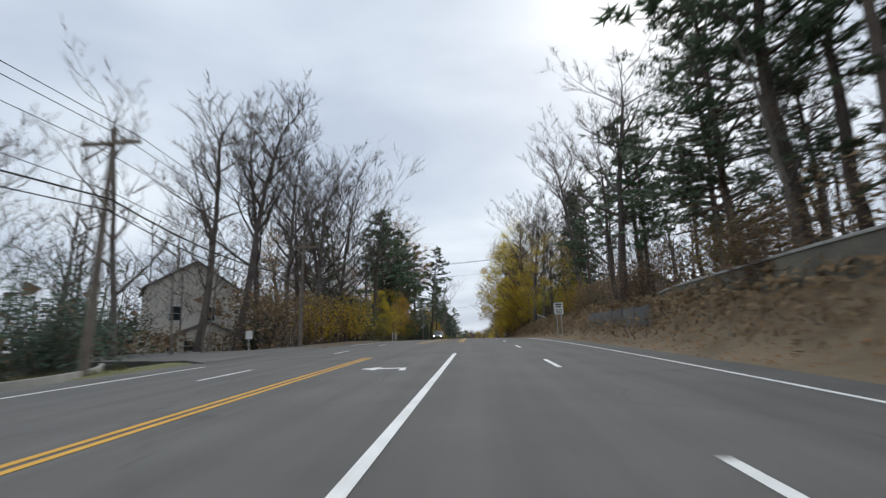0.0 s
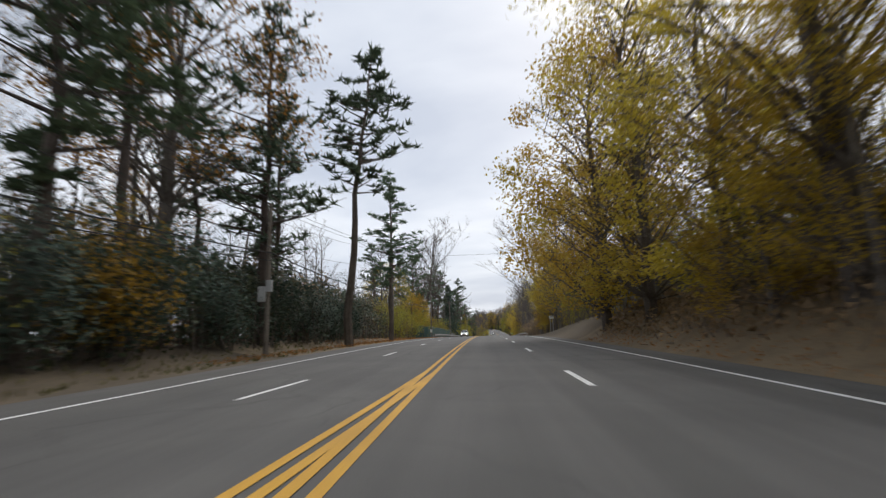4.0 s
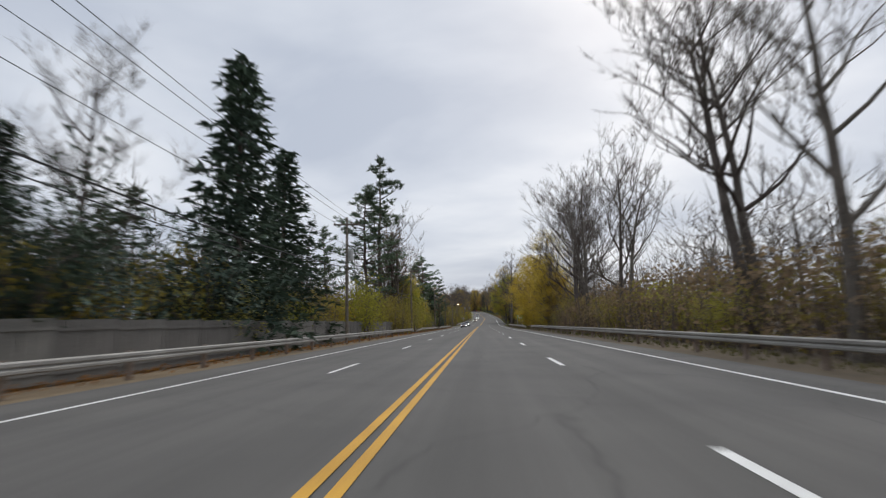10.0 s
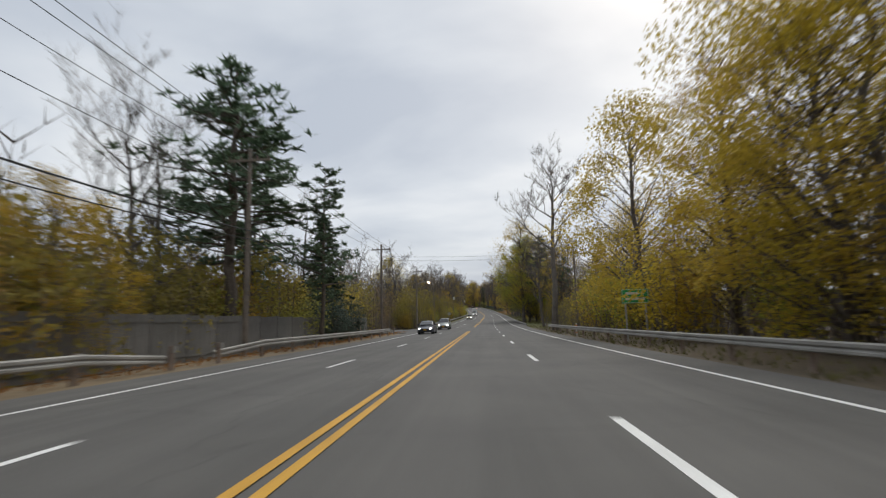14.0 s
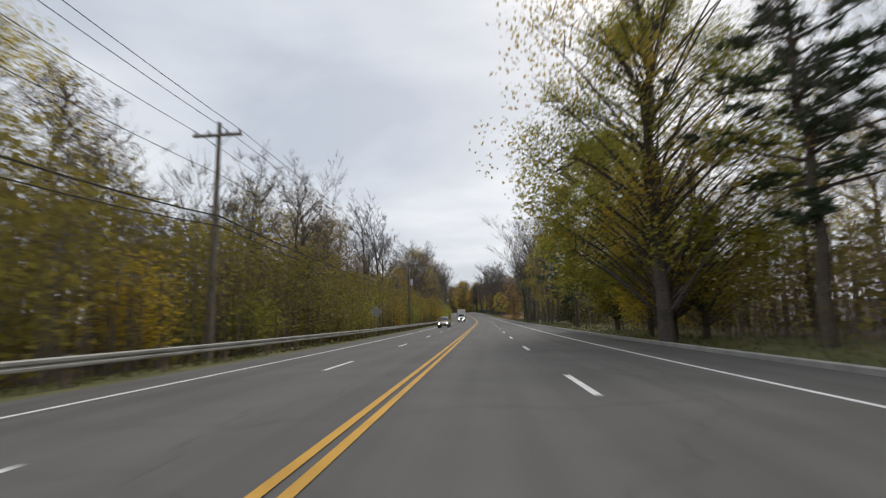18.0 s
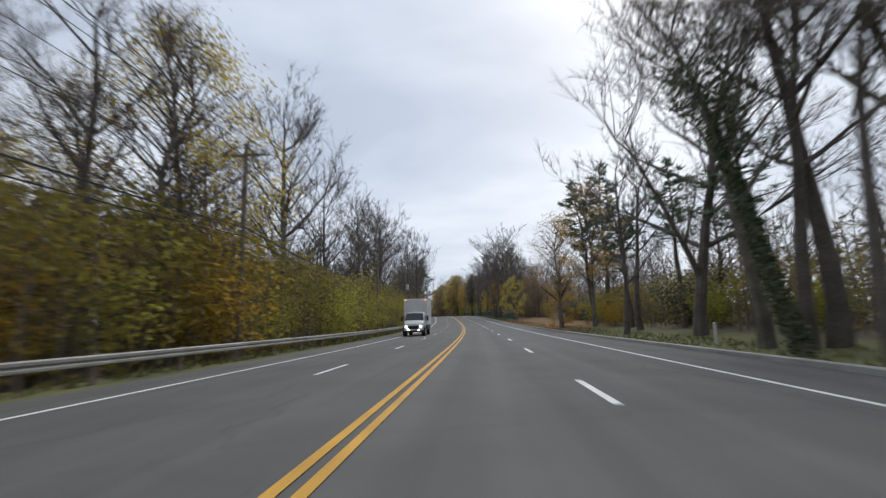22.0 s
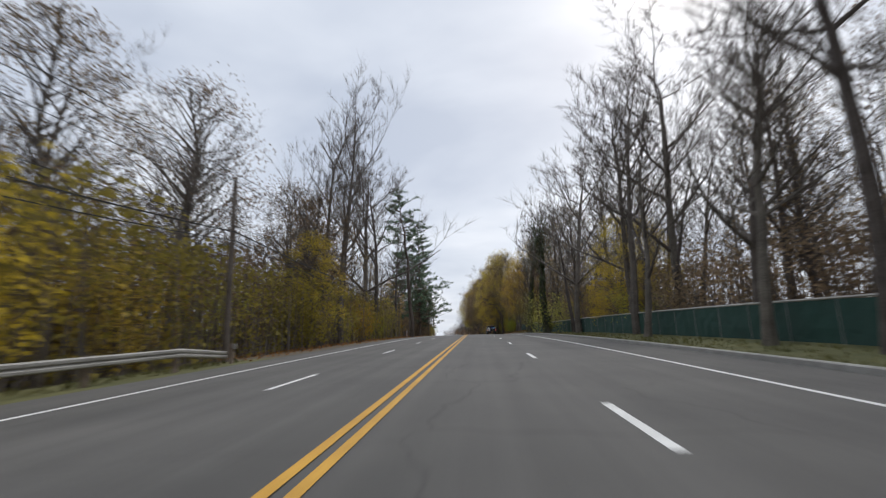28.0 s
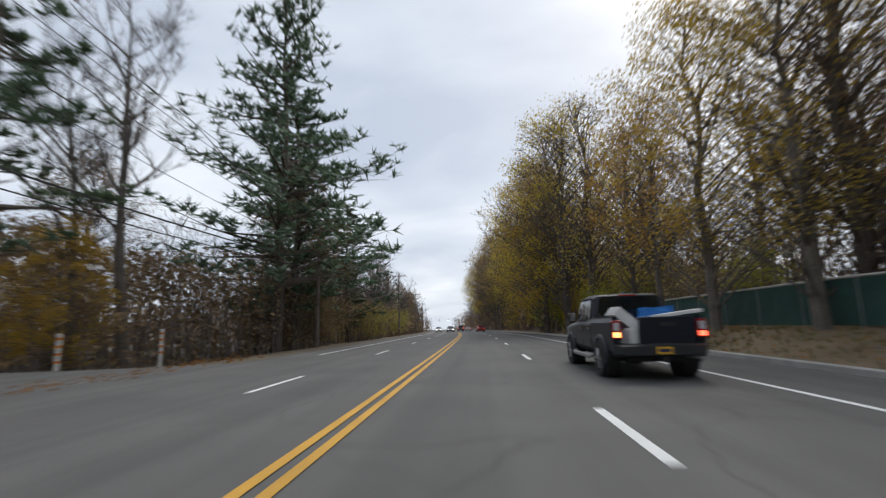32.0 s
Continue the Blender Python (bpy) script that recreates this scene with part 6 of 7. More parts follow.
undergrowth("olive_undergrowth", "olive-yellow brushwood behind the guard rail", M_LEAF_OLIVE, (
    (420, 690, -10.4, -16, 7.6, 115), (300, 345, -10.2, -15, 5.5, 80), (338, 400, -13.4, -18, 7.5, 95), (243, 300, -12.8, -18, 6.0, 75), (160, 250, -12.5, -18, 6.0, 75), (690, 752, -11.2, -17, 6.4, 85),
    (300, 400, 13.5, 19, 5.5, 60), (400, 500, 14.5, 22, 5.4, 75), (130, 190, 13, 18, 6.0, 55), (500, 588, 17, 24, 4.6, 65), (600, 640, 24, 28, 3.6, 50), (190, 300, 13, 18, 4.4, 40)), 1)
undergrowth("brown_undergrowth", "brown leafless thicket under the trees", M_LEAF_BROWN, (
    (40, 160, -13.5, -22, 6.5, 95), (160, 420, -15, -24, 7.5, 80), (420, 690, -15, -24, 9.0, 85), (690, 752, -12.5, -24, 8.2, 115), (795, 980, -11.5, -20, 6.5, 75), (748, 770, -14, -24, 7.0, 110), (766, 800, -25, -36, 9.0, 150), (786, 802, -13.5, -24, 6.5, 120), (20, 60, -22, -30, 3.0, 40), (375, 430, -24, -34, 7.0, 130), (375, 432, -34, -48, 10.0, 130), (752, 815, -36, -50, 11.0, 140),
    (-20, 130, 15, 22, 5.0, 50), (-20, 60, 10.6, 15, 0.9, 40), (60, 130, 10.6, 14, 0.8, 30), (190, 300, 12, 20, 5.0, 95), (300, 430, 16, 23, 6.0, 55), (430, 660, 20, 28, 5.5, 60), (640, 980, 16.6, 26, 7.0, 95), (830, 980, 12, 17, 6, 50)), 2)
undergrowth("dark_undergrowth", "dark evergreen thicket on the shady bank", M_IVY, (
    (58, 160, -12.2, -17.5, 5.6, 85), (-30, 30, -18, -26, 3.5, 40), (255, 275, -13.5, -17, 4.5, 50), (470, 640, 22, 30, 3.0, 30), (60, 130, 15.5, 20, 3.0, 30)), 3)
undergrowth("leaf_litter_drift", "fallen brown leaves on the verge", M_LEAF_ORANGE, (
    (110, 395, -8.9, -10.6, 0.06, 16), (130, 190, -8.5, -13, 0.06, 22), (0, 130, 9.3, 13, 0.06, 16), (575, 640, 10.8, 20, 0.06, 30), (775, 900, 10.8, 15, 0.06, 16), (690, 790, -8.5, -11, 0.06, 12)), 4, leaf=(0.05, 0.1), big=0)


def grass_tufts():
    rnd = random.Random(5)
    sh = Shape()
    for s0, s1, l0, l1, per in ((430, 800, 10.6, 15, 26), (420, 690, -9.0, -10.4, 16), (2, 20, -12, -20, 60), (340, 420, 9.3, 13, 14), (60, 130, -9, -12.5, 14), (190, 340, 10.5, 12.5, 10)):
        for _ in range(int((s1 - s0) * per)):
            s, lat = rnd.uniform(s0, s1), rnd.uniform(l0, l1)
            b = on_road(s, lat, ground_height(s, lat) - 0.02)
            for _k in range(3):
                i = len(sh.v)
                w = Vector((rnd.uniform(-0.04, 0.04), rnd.uniform(-0.04, 0.04), 0))
                tip = b + Vector((rnd.uniform(-0.12, 0.12), rnd.uniform(-0.12, 0.12), rnd.uniform(0.08, 0.26)))
                sh.v += [tuple(b - w), tuple(b + w), tuple(tip)]
                sh.f.append((i, i + 1, i + 2))
    ob = new("grass", sh.mesh("grass", M_TUFT))
    tagged(ob, "tufts of dull autumn grass on the verges", "grass", kind="stuff")


M_TUFT = vary_by_island(material("grass_blades", (0.1, 0.105, 0.03), (0.2, 0.18, 0.06), scale=0.3, rough=0.9, bump=0, fine=5))
grass_tufts()


# ---- far woods ----
def far_woods():
    rnd = random.Random(9)
    sh = Shape()
    places = []
    for _ in range(1050):
        s = rnd.uniform(-40, 1000)
        side = rnd.choice((-1, 1))
        near = 26 if side < 0 else float(np.interp(s, (0, 180, 220, 340, 380, 470, 560, 640), (24, 26, 45, 45, 26, 30, 42, 26)))
        places.append((s, side * (near + 55 * rnd.random() ** 1.3), rnd.uniform(12, 19)))
    for _ in range(420):
        places.append((rnd.uniform(820, 1060), rnd.choice((-1, 1)) * rnd.uniform(13, 28), rnd.uniform(11, 17)))
    for _ in range(1500):
        places.append((rnd.uniform(980, 1420), rnd.choice((-1, 1, 1)) * (14 + 240 * rnd.random()), rnd.uniform(11, 17)))
    for s, lat, tall in places:
        b = on_road(s, lat, ground_height(s, lat) - 0.3)
        lean = Vector((rnd.uniform(-0.08, 0.08), rnd.uniform(-0.08, 0.08), 1))
        far = s > 1060
        sh.spike(b, b + lean * tall, 0.22)
        for k in range(5 if far else 11):
            q = rnd.uniform(0.25, 0.95)
            p = b + lean * tall * q
            d = Vector((rnd.uniform(-1, 1), rnd.uniform(-1, 1), rnd.uniform(0.4, 1.3))).normalized()
            r = tall * rnd.uniform(0.16, 0.34) * (1.2 - 0.6 * q)
            e = p + d * r
            sh.sliver(p, e, 0.085, rnd)
            for _k in range(2 if far else 3):
                u = p.lerp(e, rnd.uniform(0.3, 1))
                d2 = (d + Vector((rnd.uniform(-1, 1), rnd.uniform(-1, 1), rnd.uniform(-0.2, 0.8)))).normalized()
                sh.sliver(u, u + d2 * r * rnd.uniform(0.35, 0.75), 0.13 if far else 0.055, rnd)
    ob = new("far_woods", sh.mesh("far_woods", M_TWIG))
    tagged(ob, "leafless grey-brown woods stretching away behind the road", "woods", kind="stuff")
    scrub = Shape()
    for s, lat, tall in places:
        for _k in range(26 if s > 1060 else 20):
            p = on_road(s + rnd.uniform(-5, 5), lat + rnd.uniform(-4, 4), 0)
            z = rnd.random() ** 1.4
            g = ground_height(s, lat)
            scrub.sprig(p + Vector((0, 0, g + z * (12 if s > 1060 else 6))), rnd.uniform(0.4, 0.95), rnd)
    ob = new("far_scrub", scrub.mesh("far_scrub", M_LEAF_BROWN))
    tagged(ob, "brown scrub below the far woods", "woods", kind="stuff")


far_woods()


# ---- fine branches of the wood behind the first trees ----
def branch_haze(runs, seed):
    """Countless fine bare branches, gathered in ragged crowns: runs of (from s, to s, near lat, far lat, low, high, branches a metre)."""
    rnd = random.Random(seed)
    sh = Shape()
    for s0, s1, l0, l1, low, high, per in runs:
        crowns = [(rnd.uniform(s0, s1), l0 + (l1 - l0) * rnd.random(), rnd.uniform(0.55, 1.0)) for _ in range(int((s1 - s0) * 0.42))]
        for s, lat, tall in crowns:
            top = low + (high - low) * tall
            foot = on_road(s, lat, ground_height(s, lat))
            sh.sliver(foot, foot + Vector((rnd.uniform(-0.6, 0.6), rnd.uniform(-0.6, 0.6), top)), 0.13, rnd)
            for _ in range(int(per / 0.42)):
                q = rnd.random() ** 0.8
                z = low + (top - low) * q
                r = 2.6 * math.sin(math.pi * (0.12 + 0.8 * q)) * rnd.random() ** 0.5
                w = rnd.uniform(0, 6.283)
                p = foot + Vector((math.cos(w) * r, math.sin(w) * r, z))
                d = Vector((math.cos(w) * 0.7 + rnd.uniform(-0.5, 0.5), math.sin(w) * 0.7 + rnd.uniform(-0.5, 0.5), rnd.uniform(0.2, 1.5))).normalized()
                sh.sliver(p, p + d * rnd.uniform(0.8, 2.2), rnd.uniform(0.018, 0.04), rnd)
    ob = new("branch_haze", sh.mesh("branch_haze", M_TWIG))
    tagged(ob, "fine grey-brown bare branches of the dense wood", "woods", kind="stuff")


branch_haze((
    (30, 160, -17, -30, 3, 12, 55), (160, 250, -17, -28, 3, 12, 55), (250, 400, -17, -30, 3, 11, 60), (412, 700, -15, -30, 4, 14, 100), (690, 752, -14, -28, 4, 15, 100), (800, 980, -14, -28, 3, 13, 70),
    (0, 60, -28, -45, 2, 12, 50), (0, 130, 17, 30, 3, 13, 60), (190, 330, 15, 32, 2, 10, 60), (330, 430, 17, 30, 3, 13, 70), (430, 520, 18, 34, 3, 12, 70), (520, 650, 20, 36, 3, 13, 80), (650, 800, 17, 32, 4, 17, 110), (800, 1000, 14, 30, 3, 15, 90)), 31)

# ---- trees that stand out, from the start of the drive to its end ----
plant("bare", 40, -21.9, 22.4)
plant("bare", 47, -20.0, 25.4)
plant("broad", 54, -16.0, 21.9)
plant("bare", 29, -29.9, 17.0)
plant("pine", 88, -14.0, 21.0)
plant("bare", 44, 14.6, 25.0)
plant("pine", 51, 19.0, 21.3)
plant("pine", 28, 19.3, 35.0)
plant("pine", 20, 18.0, 24.9)
plant("bare", 43, -19.9, 26.3)
plant("bare", 49, -18.0, 20.8)
plant("broad", 59, -15.9, 21.4)
plant("bare", 50, 16.0, 18.0)
plant("pine", 44, 17.0, 15.9)
plant("pine", 73, -13.9, 19.9)
plant("pine", 87, -15.0, 23.6)
plant("pine", 106, -14.0, 24.3)
plant("leafy", 77, 14.0, 14.5)
plant("bare", 72, 18.0, 28.8)
plant("pine", 110, -14.0, 23.7)
plant("bare", 91, 15.0, 24.6)
plant("spruce", 92, 22.0, 25.3)
plant("leafo", 115, -16.1, 29.8)
plant("pine", 121, -13.0, 24.2)
plant("pine", 129, -9.5, 25.6)
plant("leafy", 109, 12.0, 10.7)
plant("pine", 146, -9.5, 20.2)
plant("pine", 182, -15.9, 15.3)
plant("pine", 195, -15.0, 21.8)
plant("bare", 211, -16.0, 22.3)
plant("pine", 219, -14.0, 21.2)
plant("broad", 192.5, 12.9, 23, broad=1.1)
plant("leafy", 183, 13.1, 10.9)
plant("bare", 175, 13.1, 15.3)
plant("bare", 207, -14.0, 26.7)
plant("pine", 231, -14.0, 20.8)
plant("bare", 204, 14.0, 13.2)
plant("bare", 200, 13.1, 16.2)
plant("bare", 259, 16.0, 21.2)
plant("bare", 227, 17.0, 13.0)
plant("spruce", 210, 22.1, 9.0)
plant("pine", 233, -14.0, 19.3)
plant("spruce", 261, -13.8, 19.7)
plant("bare", 259, 15.0, 22.6)
plant("bare", 237, 17.0, 13.6)
plant("bare", 283, 16.0, 19.0)
plant("bare", 249, 13.1, 17.0)
plant("bare", 250, -15.0, 13.6)
plant("snag", 276, -15.0, 13.6)
plant("bushy", 284, -12.0, 6.7)
plant("bare", 293, 15.0, 19.5)
plant("bare", 281, 16.0, 17.1)
plant("pine", 299, -15.0, 22.4)
plant("pine", 304, -14.1, 27.4)
plant("bare", 316, -13.0, 21.7)
plant("bare", 300, 14.9, 20.0)
plant("leafh", 321, 14.5, 14.0)
plant("pine", 365, -10.5, 14.1)
plant("leafy", 369, 15.0, 20.2)
plant("leafy", 347, 15.0, 16.9)
plant("leafh", 323, 14.4, 19.0)
plant("leafy", 322, 15.6, 11.0)
plant("leafy", 322, 14.0, 11.8)
plant("spruce", 375, -14.0, 13.0)
plant("bare", 390, 11.0, 25.0)
plant("leafy", 357, 16.4, 17.5)
plant("leafy", 346, 15.8, 17.4)
plant("leafh", 447, 11.2, 26.0, broad=1.0)
plant("pine", 425, 18.0, 13.2)
plant("spruce", 425, 22.1, 8.5)
plant("bare", 411, 12.0, 15.0)
plant("pine", 441, 15.1, 20.1)
plant("bare", 491, -15.0, 19.0)
plant("bare", 499, -15.4, 20.4)
plant("bare", 500, -15.0, 19.1)
plant("bare", 539, 15.0, 24.3)
plant("spruce", 497, 15.9, 11.7)
plant("bare", 505, 19.0, 18.4)
plant("pine", 485, 14.0, 15.7)
plant("bare", 530, -16.0, 17.9)
plant("bare", 539, -15.0, 19.9)
plant("bare", 535, 16.0, 25.4)
plant("bare", 561, -15.0, 21.5)
plant("bare", 533, 12.1, 15.0)
plant("bare", 539, 14.0, 20.7)
plant("pine", 585, 20.0, 22.1)
plant("pine", 559, 18.0, 13.6)
plant("bare", 558, -15.0, 21.4)
plant("bare", 596, -16.0, 21.6)
plant("bare", 609, -15.0, 23.7)
plant("bare", 646, -13.0, 25.3)
plant("leafo", 578, 16.0, 18.0)
plant("pine", 568, 17.0, 13.1)
plant("leafy", 587, 14.0, 7.3)
plant("bare", 588, -15.0, 15.0)
plant("bare", 595, -14.4, 19.0)
plant("bare", 610, -15.0, 23.2)
plant("bare", 649, -11.0, 25.0)
plant("leafo", 583, 12.9, 15.0)
plant("leafy", 640, 14.0, 11.3)
plant("bare", 649, 15.7, 25.0)
plant("bare", 626, 22.0, 18.2)
plant("bare", 657, -13.1, 17.6)
plant("bare", 664, -15.0, 14.5)
plant("bare", 677, -14.0, 21.1)
plant("bare", 715, -12.0, 25.0, broad=0.75)
plant("bare", 667, 14.0, 24.5)
plant("leafh", 673, 16.8, 12.0)
plant("bare", 664, 15.9, 21.0)
plant("bare", 693, -15.0, 15.6)
plant("bare", 713, -13.2, 24.0, broad=0.75)
plant("bare", 711, 15.4, 25.0)
plant("bare", 710, 19.1, 25.1)
plant("leafh", 719, 17.0, 12.5)
plant("leafh", 714, 17.5, 11.0)
plant("bare", 694, 16.0, 17.7)
plant("bare", 719, -13.0, 21.2, broad=0.8)
plant("bare", 732, 15.0, 24.3)
plant("leafy", 724, 17.0, 8.0)
plant("bare", 723, 17.1, 20.1)
plant("bare", 714, 16.1, 22.1)
plant("bare", 736, -13.0, 23.4)
plant("bare", 755, -13.0, 21.5)
plant("bushy", 741, 12.0, 6.1)
plant("bare", 735, 15.0, 18.7)
plant("leafo", 763, -15.0, 12.0)
plant("ivy", 760, 12.0, 19.4)
plant("pine", 782, -16.1, 19.9)
plant("bare", 790, -16.0, 19.9)
plant("bare", 789, -18.1, 17.0)
plant("leafy", 828, 11.4, 22.0, pick=1, broad=1.15)
plant("leafy", 79, -14.2, 8.0)
plant("leafy", 86, -13.6, 9.0)
plant("leafy", 93, -13.4, 9.5)
plant("leafo", 100, -13.6, 9.5)
plant("fullpine", 33, 18.5, 24.0)
plant("pine", 26, 21.0, 25.0)
plant("pine", 41, 22.0, 24.0)
plant("fullpine", 19, 24.0, 24.0)
plant("leafy", 178, 14.0, 15.0)
plant("leafy", 184, 15.5, 16.0)
plant("leafh", 168, 13.4, 21.0, broad=1.1)
plant("leafh", 159, 14.5, 19.0)
plant("leafo", 205, -15.5, 12.0)
plant("leafy", 188, -14.0, 9.5)
plant("leafy", 198, -13.8, 8.5)
plant("leafh", 178, -17.0, 15.0)
plant("leafy", 450, 14.5, 13.0)
plant("leafy", 456, 13.5, 11.0)
plant("broad", 93, 13.4, 24.0, broad=1.1)
plant("leafh", 106, 12.8, 25.0, broad=1.3)
plant("bareh", 101, 15.0, 22.0)
plant("bareh", 128, 14.5, 23.0)
plant("bareh", 140, 14.0, 20.0)
plant("leafy", 98, 13.2, 10.5)
plant("leafy", 105, 12.6, 12.5)
plant("leafy", 113, 12.6, 17.0, broad=1.15)
plant("leafy", 122, 12.2, 24.0, broad=1.15)
plant("leafy", 130, 11.4, 26.0, broad=1.2)
plant("leafy", 141, 13.4, 17.0)
plant("leafh", 134, 14.5, 15.0)
plant("leafh", 181, 13.5, 15.5)
plant("leafh", 173, 13.4, 16.0)
plant("leafy", 194, -13.6, 9.6)
plant("spruce", 272, -15.5, 18.0)
plant("leafg", 323, -14.0, 10.0)
plant("leafg", 330, -14.2, 11.5)
plant("bare", 318, -15.5, 19.0)
plant("bare", 324, -17.0, 20.0)
plant("pine", 317, -14.5, 18.0)
plant("leafh", 333, -14.0, 13.0)
plant("leafy", 345, -14.0, 8.0)
plant("bare", 460, -14.5, 15.0)
plant("bareh", 465, -15.5, 15.5)
plant("bareh", 470, -15.0, 14.0)
plant("bare", 458, -17.5, 17.0)
plant("leafg", 467, 14.2, 19.5, broad=1.1)
plant("leafg", 451, 13.0, 22.0, broad=1.15)
plant("bare", 524, 13.4, 20.0)
plant("leafh", 520, 15.0, 17.0)
plant("bare", 517, 15.2, 14.0)
plant("broad", 529, 15.5, 22.0)
plant("pine", 513, 16.0, 19.0)
plant("leafh", 515, 18.0, 16.0)
plant("leafh", 509, -14.5, 12.0)
plant("bareh", 513, -16.5, 14.0)
plant("broad", 526, -14.6, 16.5)
plant("bareh", 542, -14.2, 19.5)
plant("leafh", 546, -16.0, 21.0)
plant("broad", 551, 15.5, 23.0)
plant("bare", 541, 13.6, 18.5)
plant("pine", 548, 17.5, 15.0)
plant("ivy", 537, 12.6, 14.0, face=turn_at(537) - 1.22)
plant("pine", 579, 16.2, 18.5)
plant("bare", 560, 13.8, 16.0)
plant("bare", 563, 16.0, 17.0)
plant("bare", 590, -14.4, 15.5)
plant("bare", 601, -15.0, 21.0)
plant("broad", 678, 14.6, 25.0)
plant("bare", 666, 13.8, 21.0)
plant("bare", 660, 14.4, 20.0)
plant("leafh", 670, 13.4, 11.5)
plant("bare", 691, 14.4, 17.0)
plant("bare", 685, 14.6, 20.0)
plant("bare", 706, 14.4, 17.0)
plant("bare", 661, -13.0, 20.0)
plant("bare", 735, -14.2, 27.0)
plant("leafh", 708, -12.6, 10.0)
plant("pine", 744, -8.6, 24.5, pick=3)
plant("pine", 764, -15.0, 12.8, pick=1)
plant("fullpine", 801, -12.8, 29.0)
plant("fullpine", 809, -14.6, 25.0)
plant("fullpine", 823, -13.4, 17.0)
plant("ivy", 739, 12.2, 20.5, face=turn_at(740) - 1.22)
plant("ivy", 752, 14.2, 19.0, face=turn_at(750) - 1.22)
plant("leafh", 787, 17.6, 23.0)
plant("leafh", 792, 14.0, 19.0)
plant("leafo", 800, 14.5, 17.0)
plant("ever", 247, -14.5, 7.0)
plant("ever", 251, -15.5, 7.0)
plant("spruce", 249, -17.0, 11.0)
plant("broad", 61, -17.5, 21.0)
plant("bare", 57, -19.0, 20.0)
plant("bare", 63, -21.0, 19.0)
plant("leafy", 788, -18.0, 7.5)
plant("leafh", 757, -15.5, 8.0)
plant("pine", 358, -14.2, 20.0, broad=1.6)
plant("pine", 363, -15.6, 19.0, broad=1.5)
plant("broad", 303, 15.2, 21.0)
plant("broad", 309, 17.0, 20.0)
plant("bare", 297, 15.5, 19.0)
plant("bare", 223, -14.6, 19.0)
plant("bareh", 227, -16.5, 20.0)
plant("bare", 220, -17.5, 18.0)
plant("bareh", 318, -14.8, 20.0)
plant("broad", 437, 17.5, 18.0)
plant("bareh", 431, 20.0, 17.0)
plant("broad", 424, 16.5, 16.0)

# ---- evergreen shrubs and hedges ----
for s, lat, tall in ((22, -17.6, 5.0), (36, -27, 4.6), (38.5, -28.5, 4.8), (44, -19, 3.5), (47, -20.5, 3.2), (104, -13, 5.0), (109, -13.5, 5.5), (116, -13, 5.0), (122, -13, 5.5), (128, -12.5, 5.0), (134, -12.5, 4.6), (140, -13, 4.0), (258, -14, 7), (264, -14.5, 6), (370, -11.5, 4.5), (375, -11.2, 3.8), (562, 20, 4.5), *((q, 22.0 + 0.3 * (q % 2), 3.3 + 0.2 * (q % 3)) for q in range(594, 616, 2)), (490, 18.5, 6), (496, 19, 7), (503, 19, 5)):
    plant("ever", s, lat, tall)

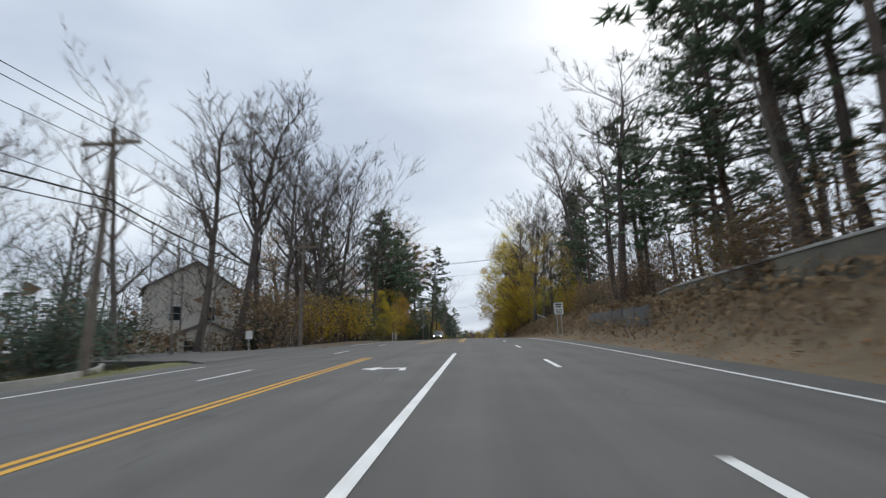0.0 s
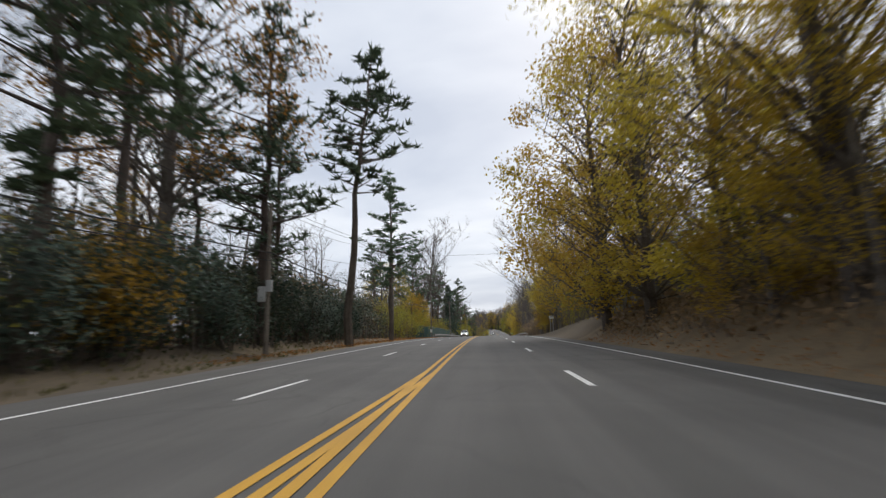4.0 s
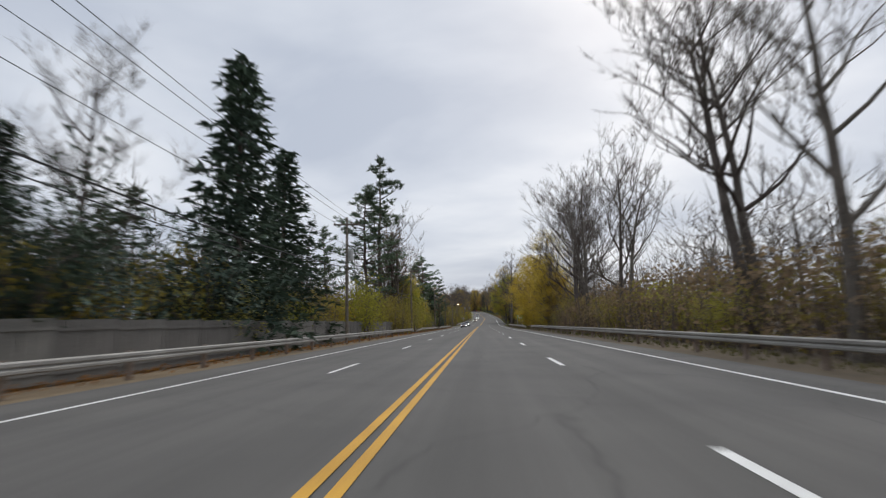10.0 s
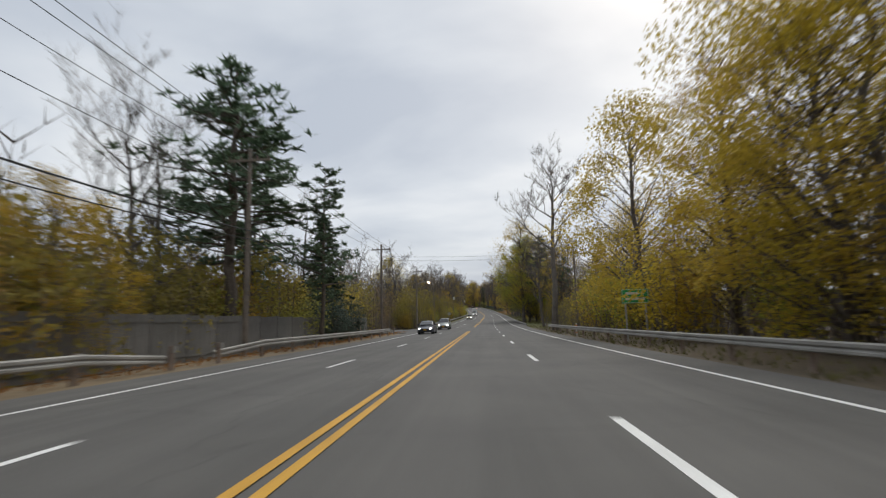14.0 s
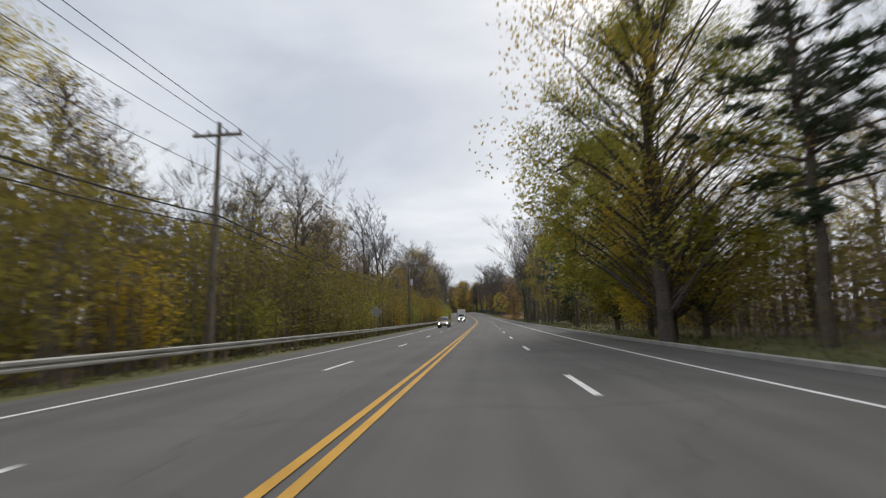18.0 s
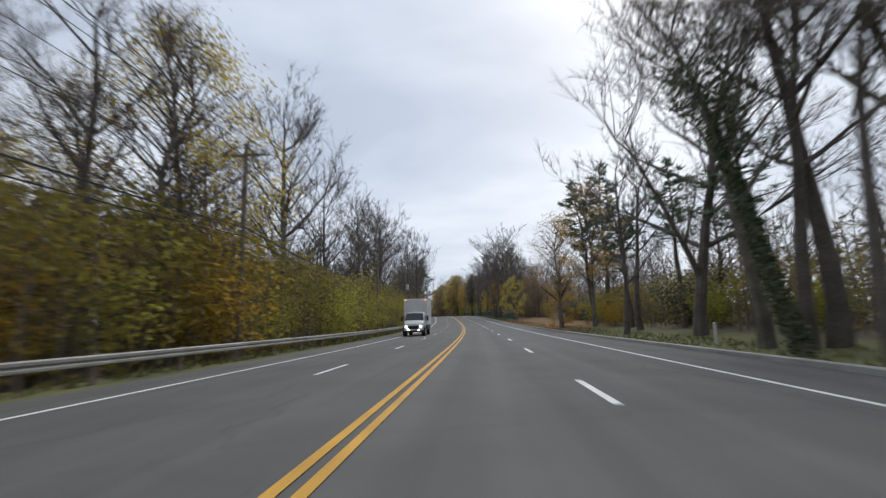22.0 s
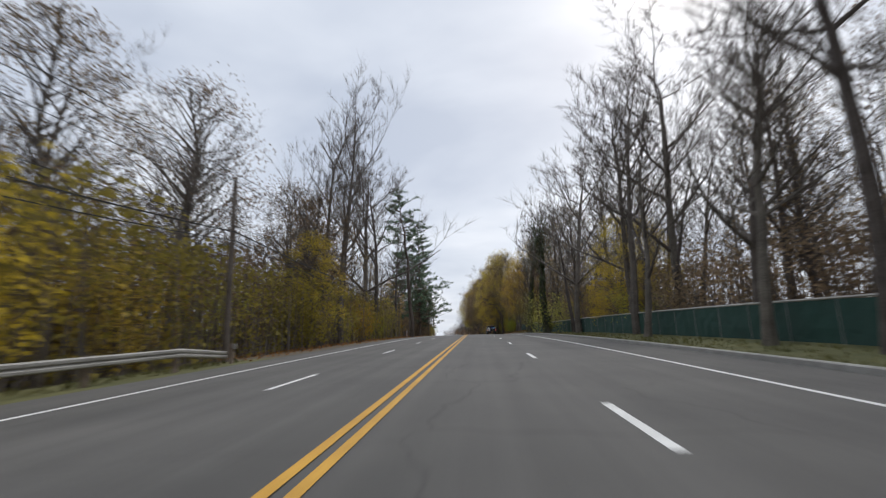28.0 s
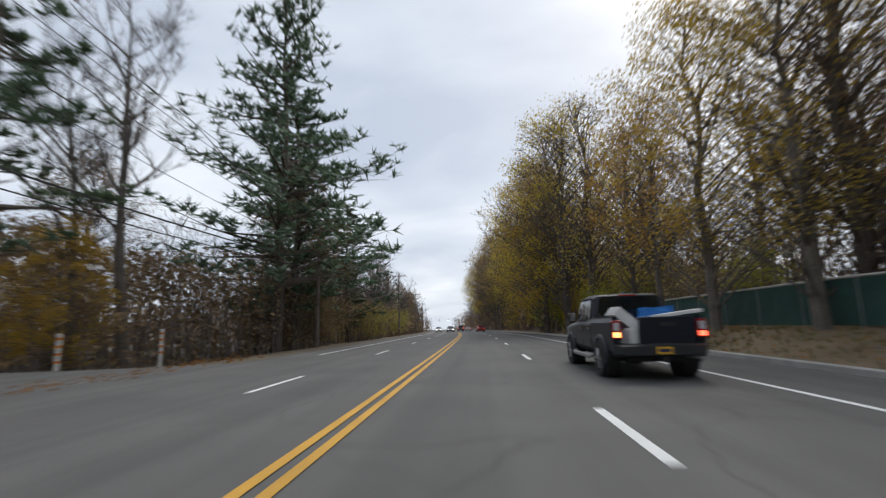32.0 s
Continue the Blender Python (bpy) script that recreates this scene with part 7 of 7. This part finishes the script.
# ---- single bushes before the woods ----
rnd = random.Random(21)
for s0, s1, step, lat0, lat1, low, high, kind in (
    (52, 112, 7, -13, -16, 3, 6, "bushy"), (165, 240, 9, -13, -15, 4, 6.5, "bushy"), (243, 300, 8, -13, -15, 3, 5, "bushy"), (303, 334, 5, -11, -14, 4, 6.5, "bushy"), (336, 384, 5, -13.8, -16.5, 4.5, 6.8, "bushy"),
    (422, 690, 5.5, -11.2, -14.5, 3.5, 6.5, "bushy"), (424, 690, 8, -14, -18, 5, 7.2, "brush"), (690, 760, 7, -12, -16, 3.5, 6, "bushy"), (800, 900, 7, -12.5, -16, 3.5, 6, "brush"),
    (70, 180, 8, 14.8, 18, 4, 6.8, "bushy"), (195, 330, 9, 13, 17, 2.5, 4.5, "brush"), (330, 400, 7, 14, 18, 4, 7, "bushy"), (505, 588, 10, 17, 22, 2.5, 5, "bushy"),
    (650, 830, 8, 16.8, 20, 3.5, 6.5, "brush"), (812, 860, 12, 13, 14.8, 3, 5, "bushy"), (5, 70, 9, 14, 18, 3, 5, "brush"), (820, 900, 7, 12.5, 17, 3.5, 6, "bushy")):
    s = s0
    while s < s1:
        plant(kind, s + rnd.uniform(-1.5, 1.5), rnd.uniform(lat0, lat1), rnd.uniform(low, high))
        s += step

# ---- the woods between ----
for s0, s1, step, lat0, lat1, low, high, kinds in (
    (0, 60, 9, -18, -34, 14, 20, ("bare",)), (60, 160, 5, -14, -26, 14, 21, ("bare", "bare", "pine", "leafo")), (160, 250, 6, -15, -28, 12, 18, ("bare", "bare", "pine")),
    (250, 390, 6, -16, -30, 11, 17, ("bare", "bare", "pine", "bare")), (415, 560, 4.5, -15, -28, 13, 18, ("bare", "bare", "bare", "leafh", "bareh")), (560, 690, 4.5, -15, -28, 13, 19, ("bare",)),
    (690, 770, 4.5, -13.5, -26, 15, 21, ("bare", "bare", "bareh")), (795, 960, 6, -13, -26, 11, 17, ("bare", "bare", "brown")),
    (-10, 70, 6, 17, 30, 14, 20, ("bare", "bare", "pine")), (70, 165, 5.5, 16, 28, 15, 21, ("bare",)), (165, 200, 6, 15, 24, 12, 18, ("bare",)),
    (205, 330, 8, 17, 30, 9, 14, ("bare",)), (330, 420, 6, 16, 26, 12, 17, ("bare", "leafh", "bare")), (425, 520, 8, 17, 30, 10, 16, ("bare", "pine", "leafh")), (520, 650, 6, 20, 34, 10, 15, ("bare", "bare", "bareh")),
    (650, 780, 3.6, 17, 30, 16, 22, ("bare", "bare", "bare", "bareh")), (780, 960, 5, 13.5, 26, 14, 20, ("bare", "bareh", "bare", "leafh")), (815, 960, 4.5, 12.2, 14.5, 24, 29, ("bareh", "bare", "bareh", "leafh"))):
    s = s0
    while s < s1:
        lat = lat0 + (lat1 - lat0) * rnd.random() ** 1.3
        kind = rnd.choice(kinds)
        plant("thin" if kind == "bare" and abs(lat) > 17 else kind, s + rnd.uniform(-2, 2), lat, rnd.uniform(low, high))
        s += step
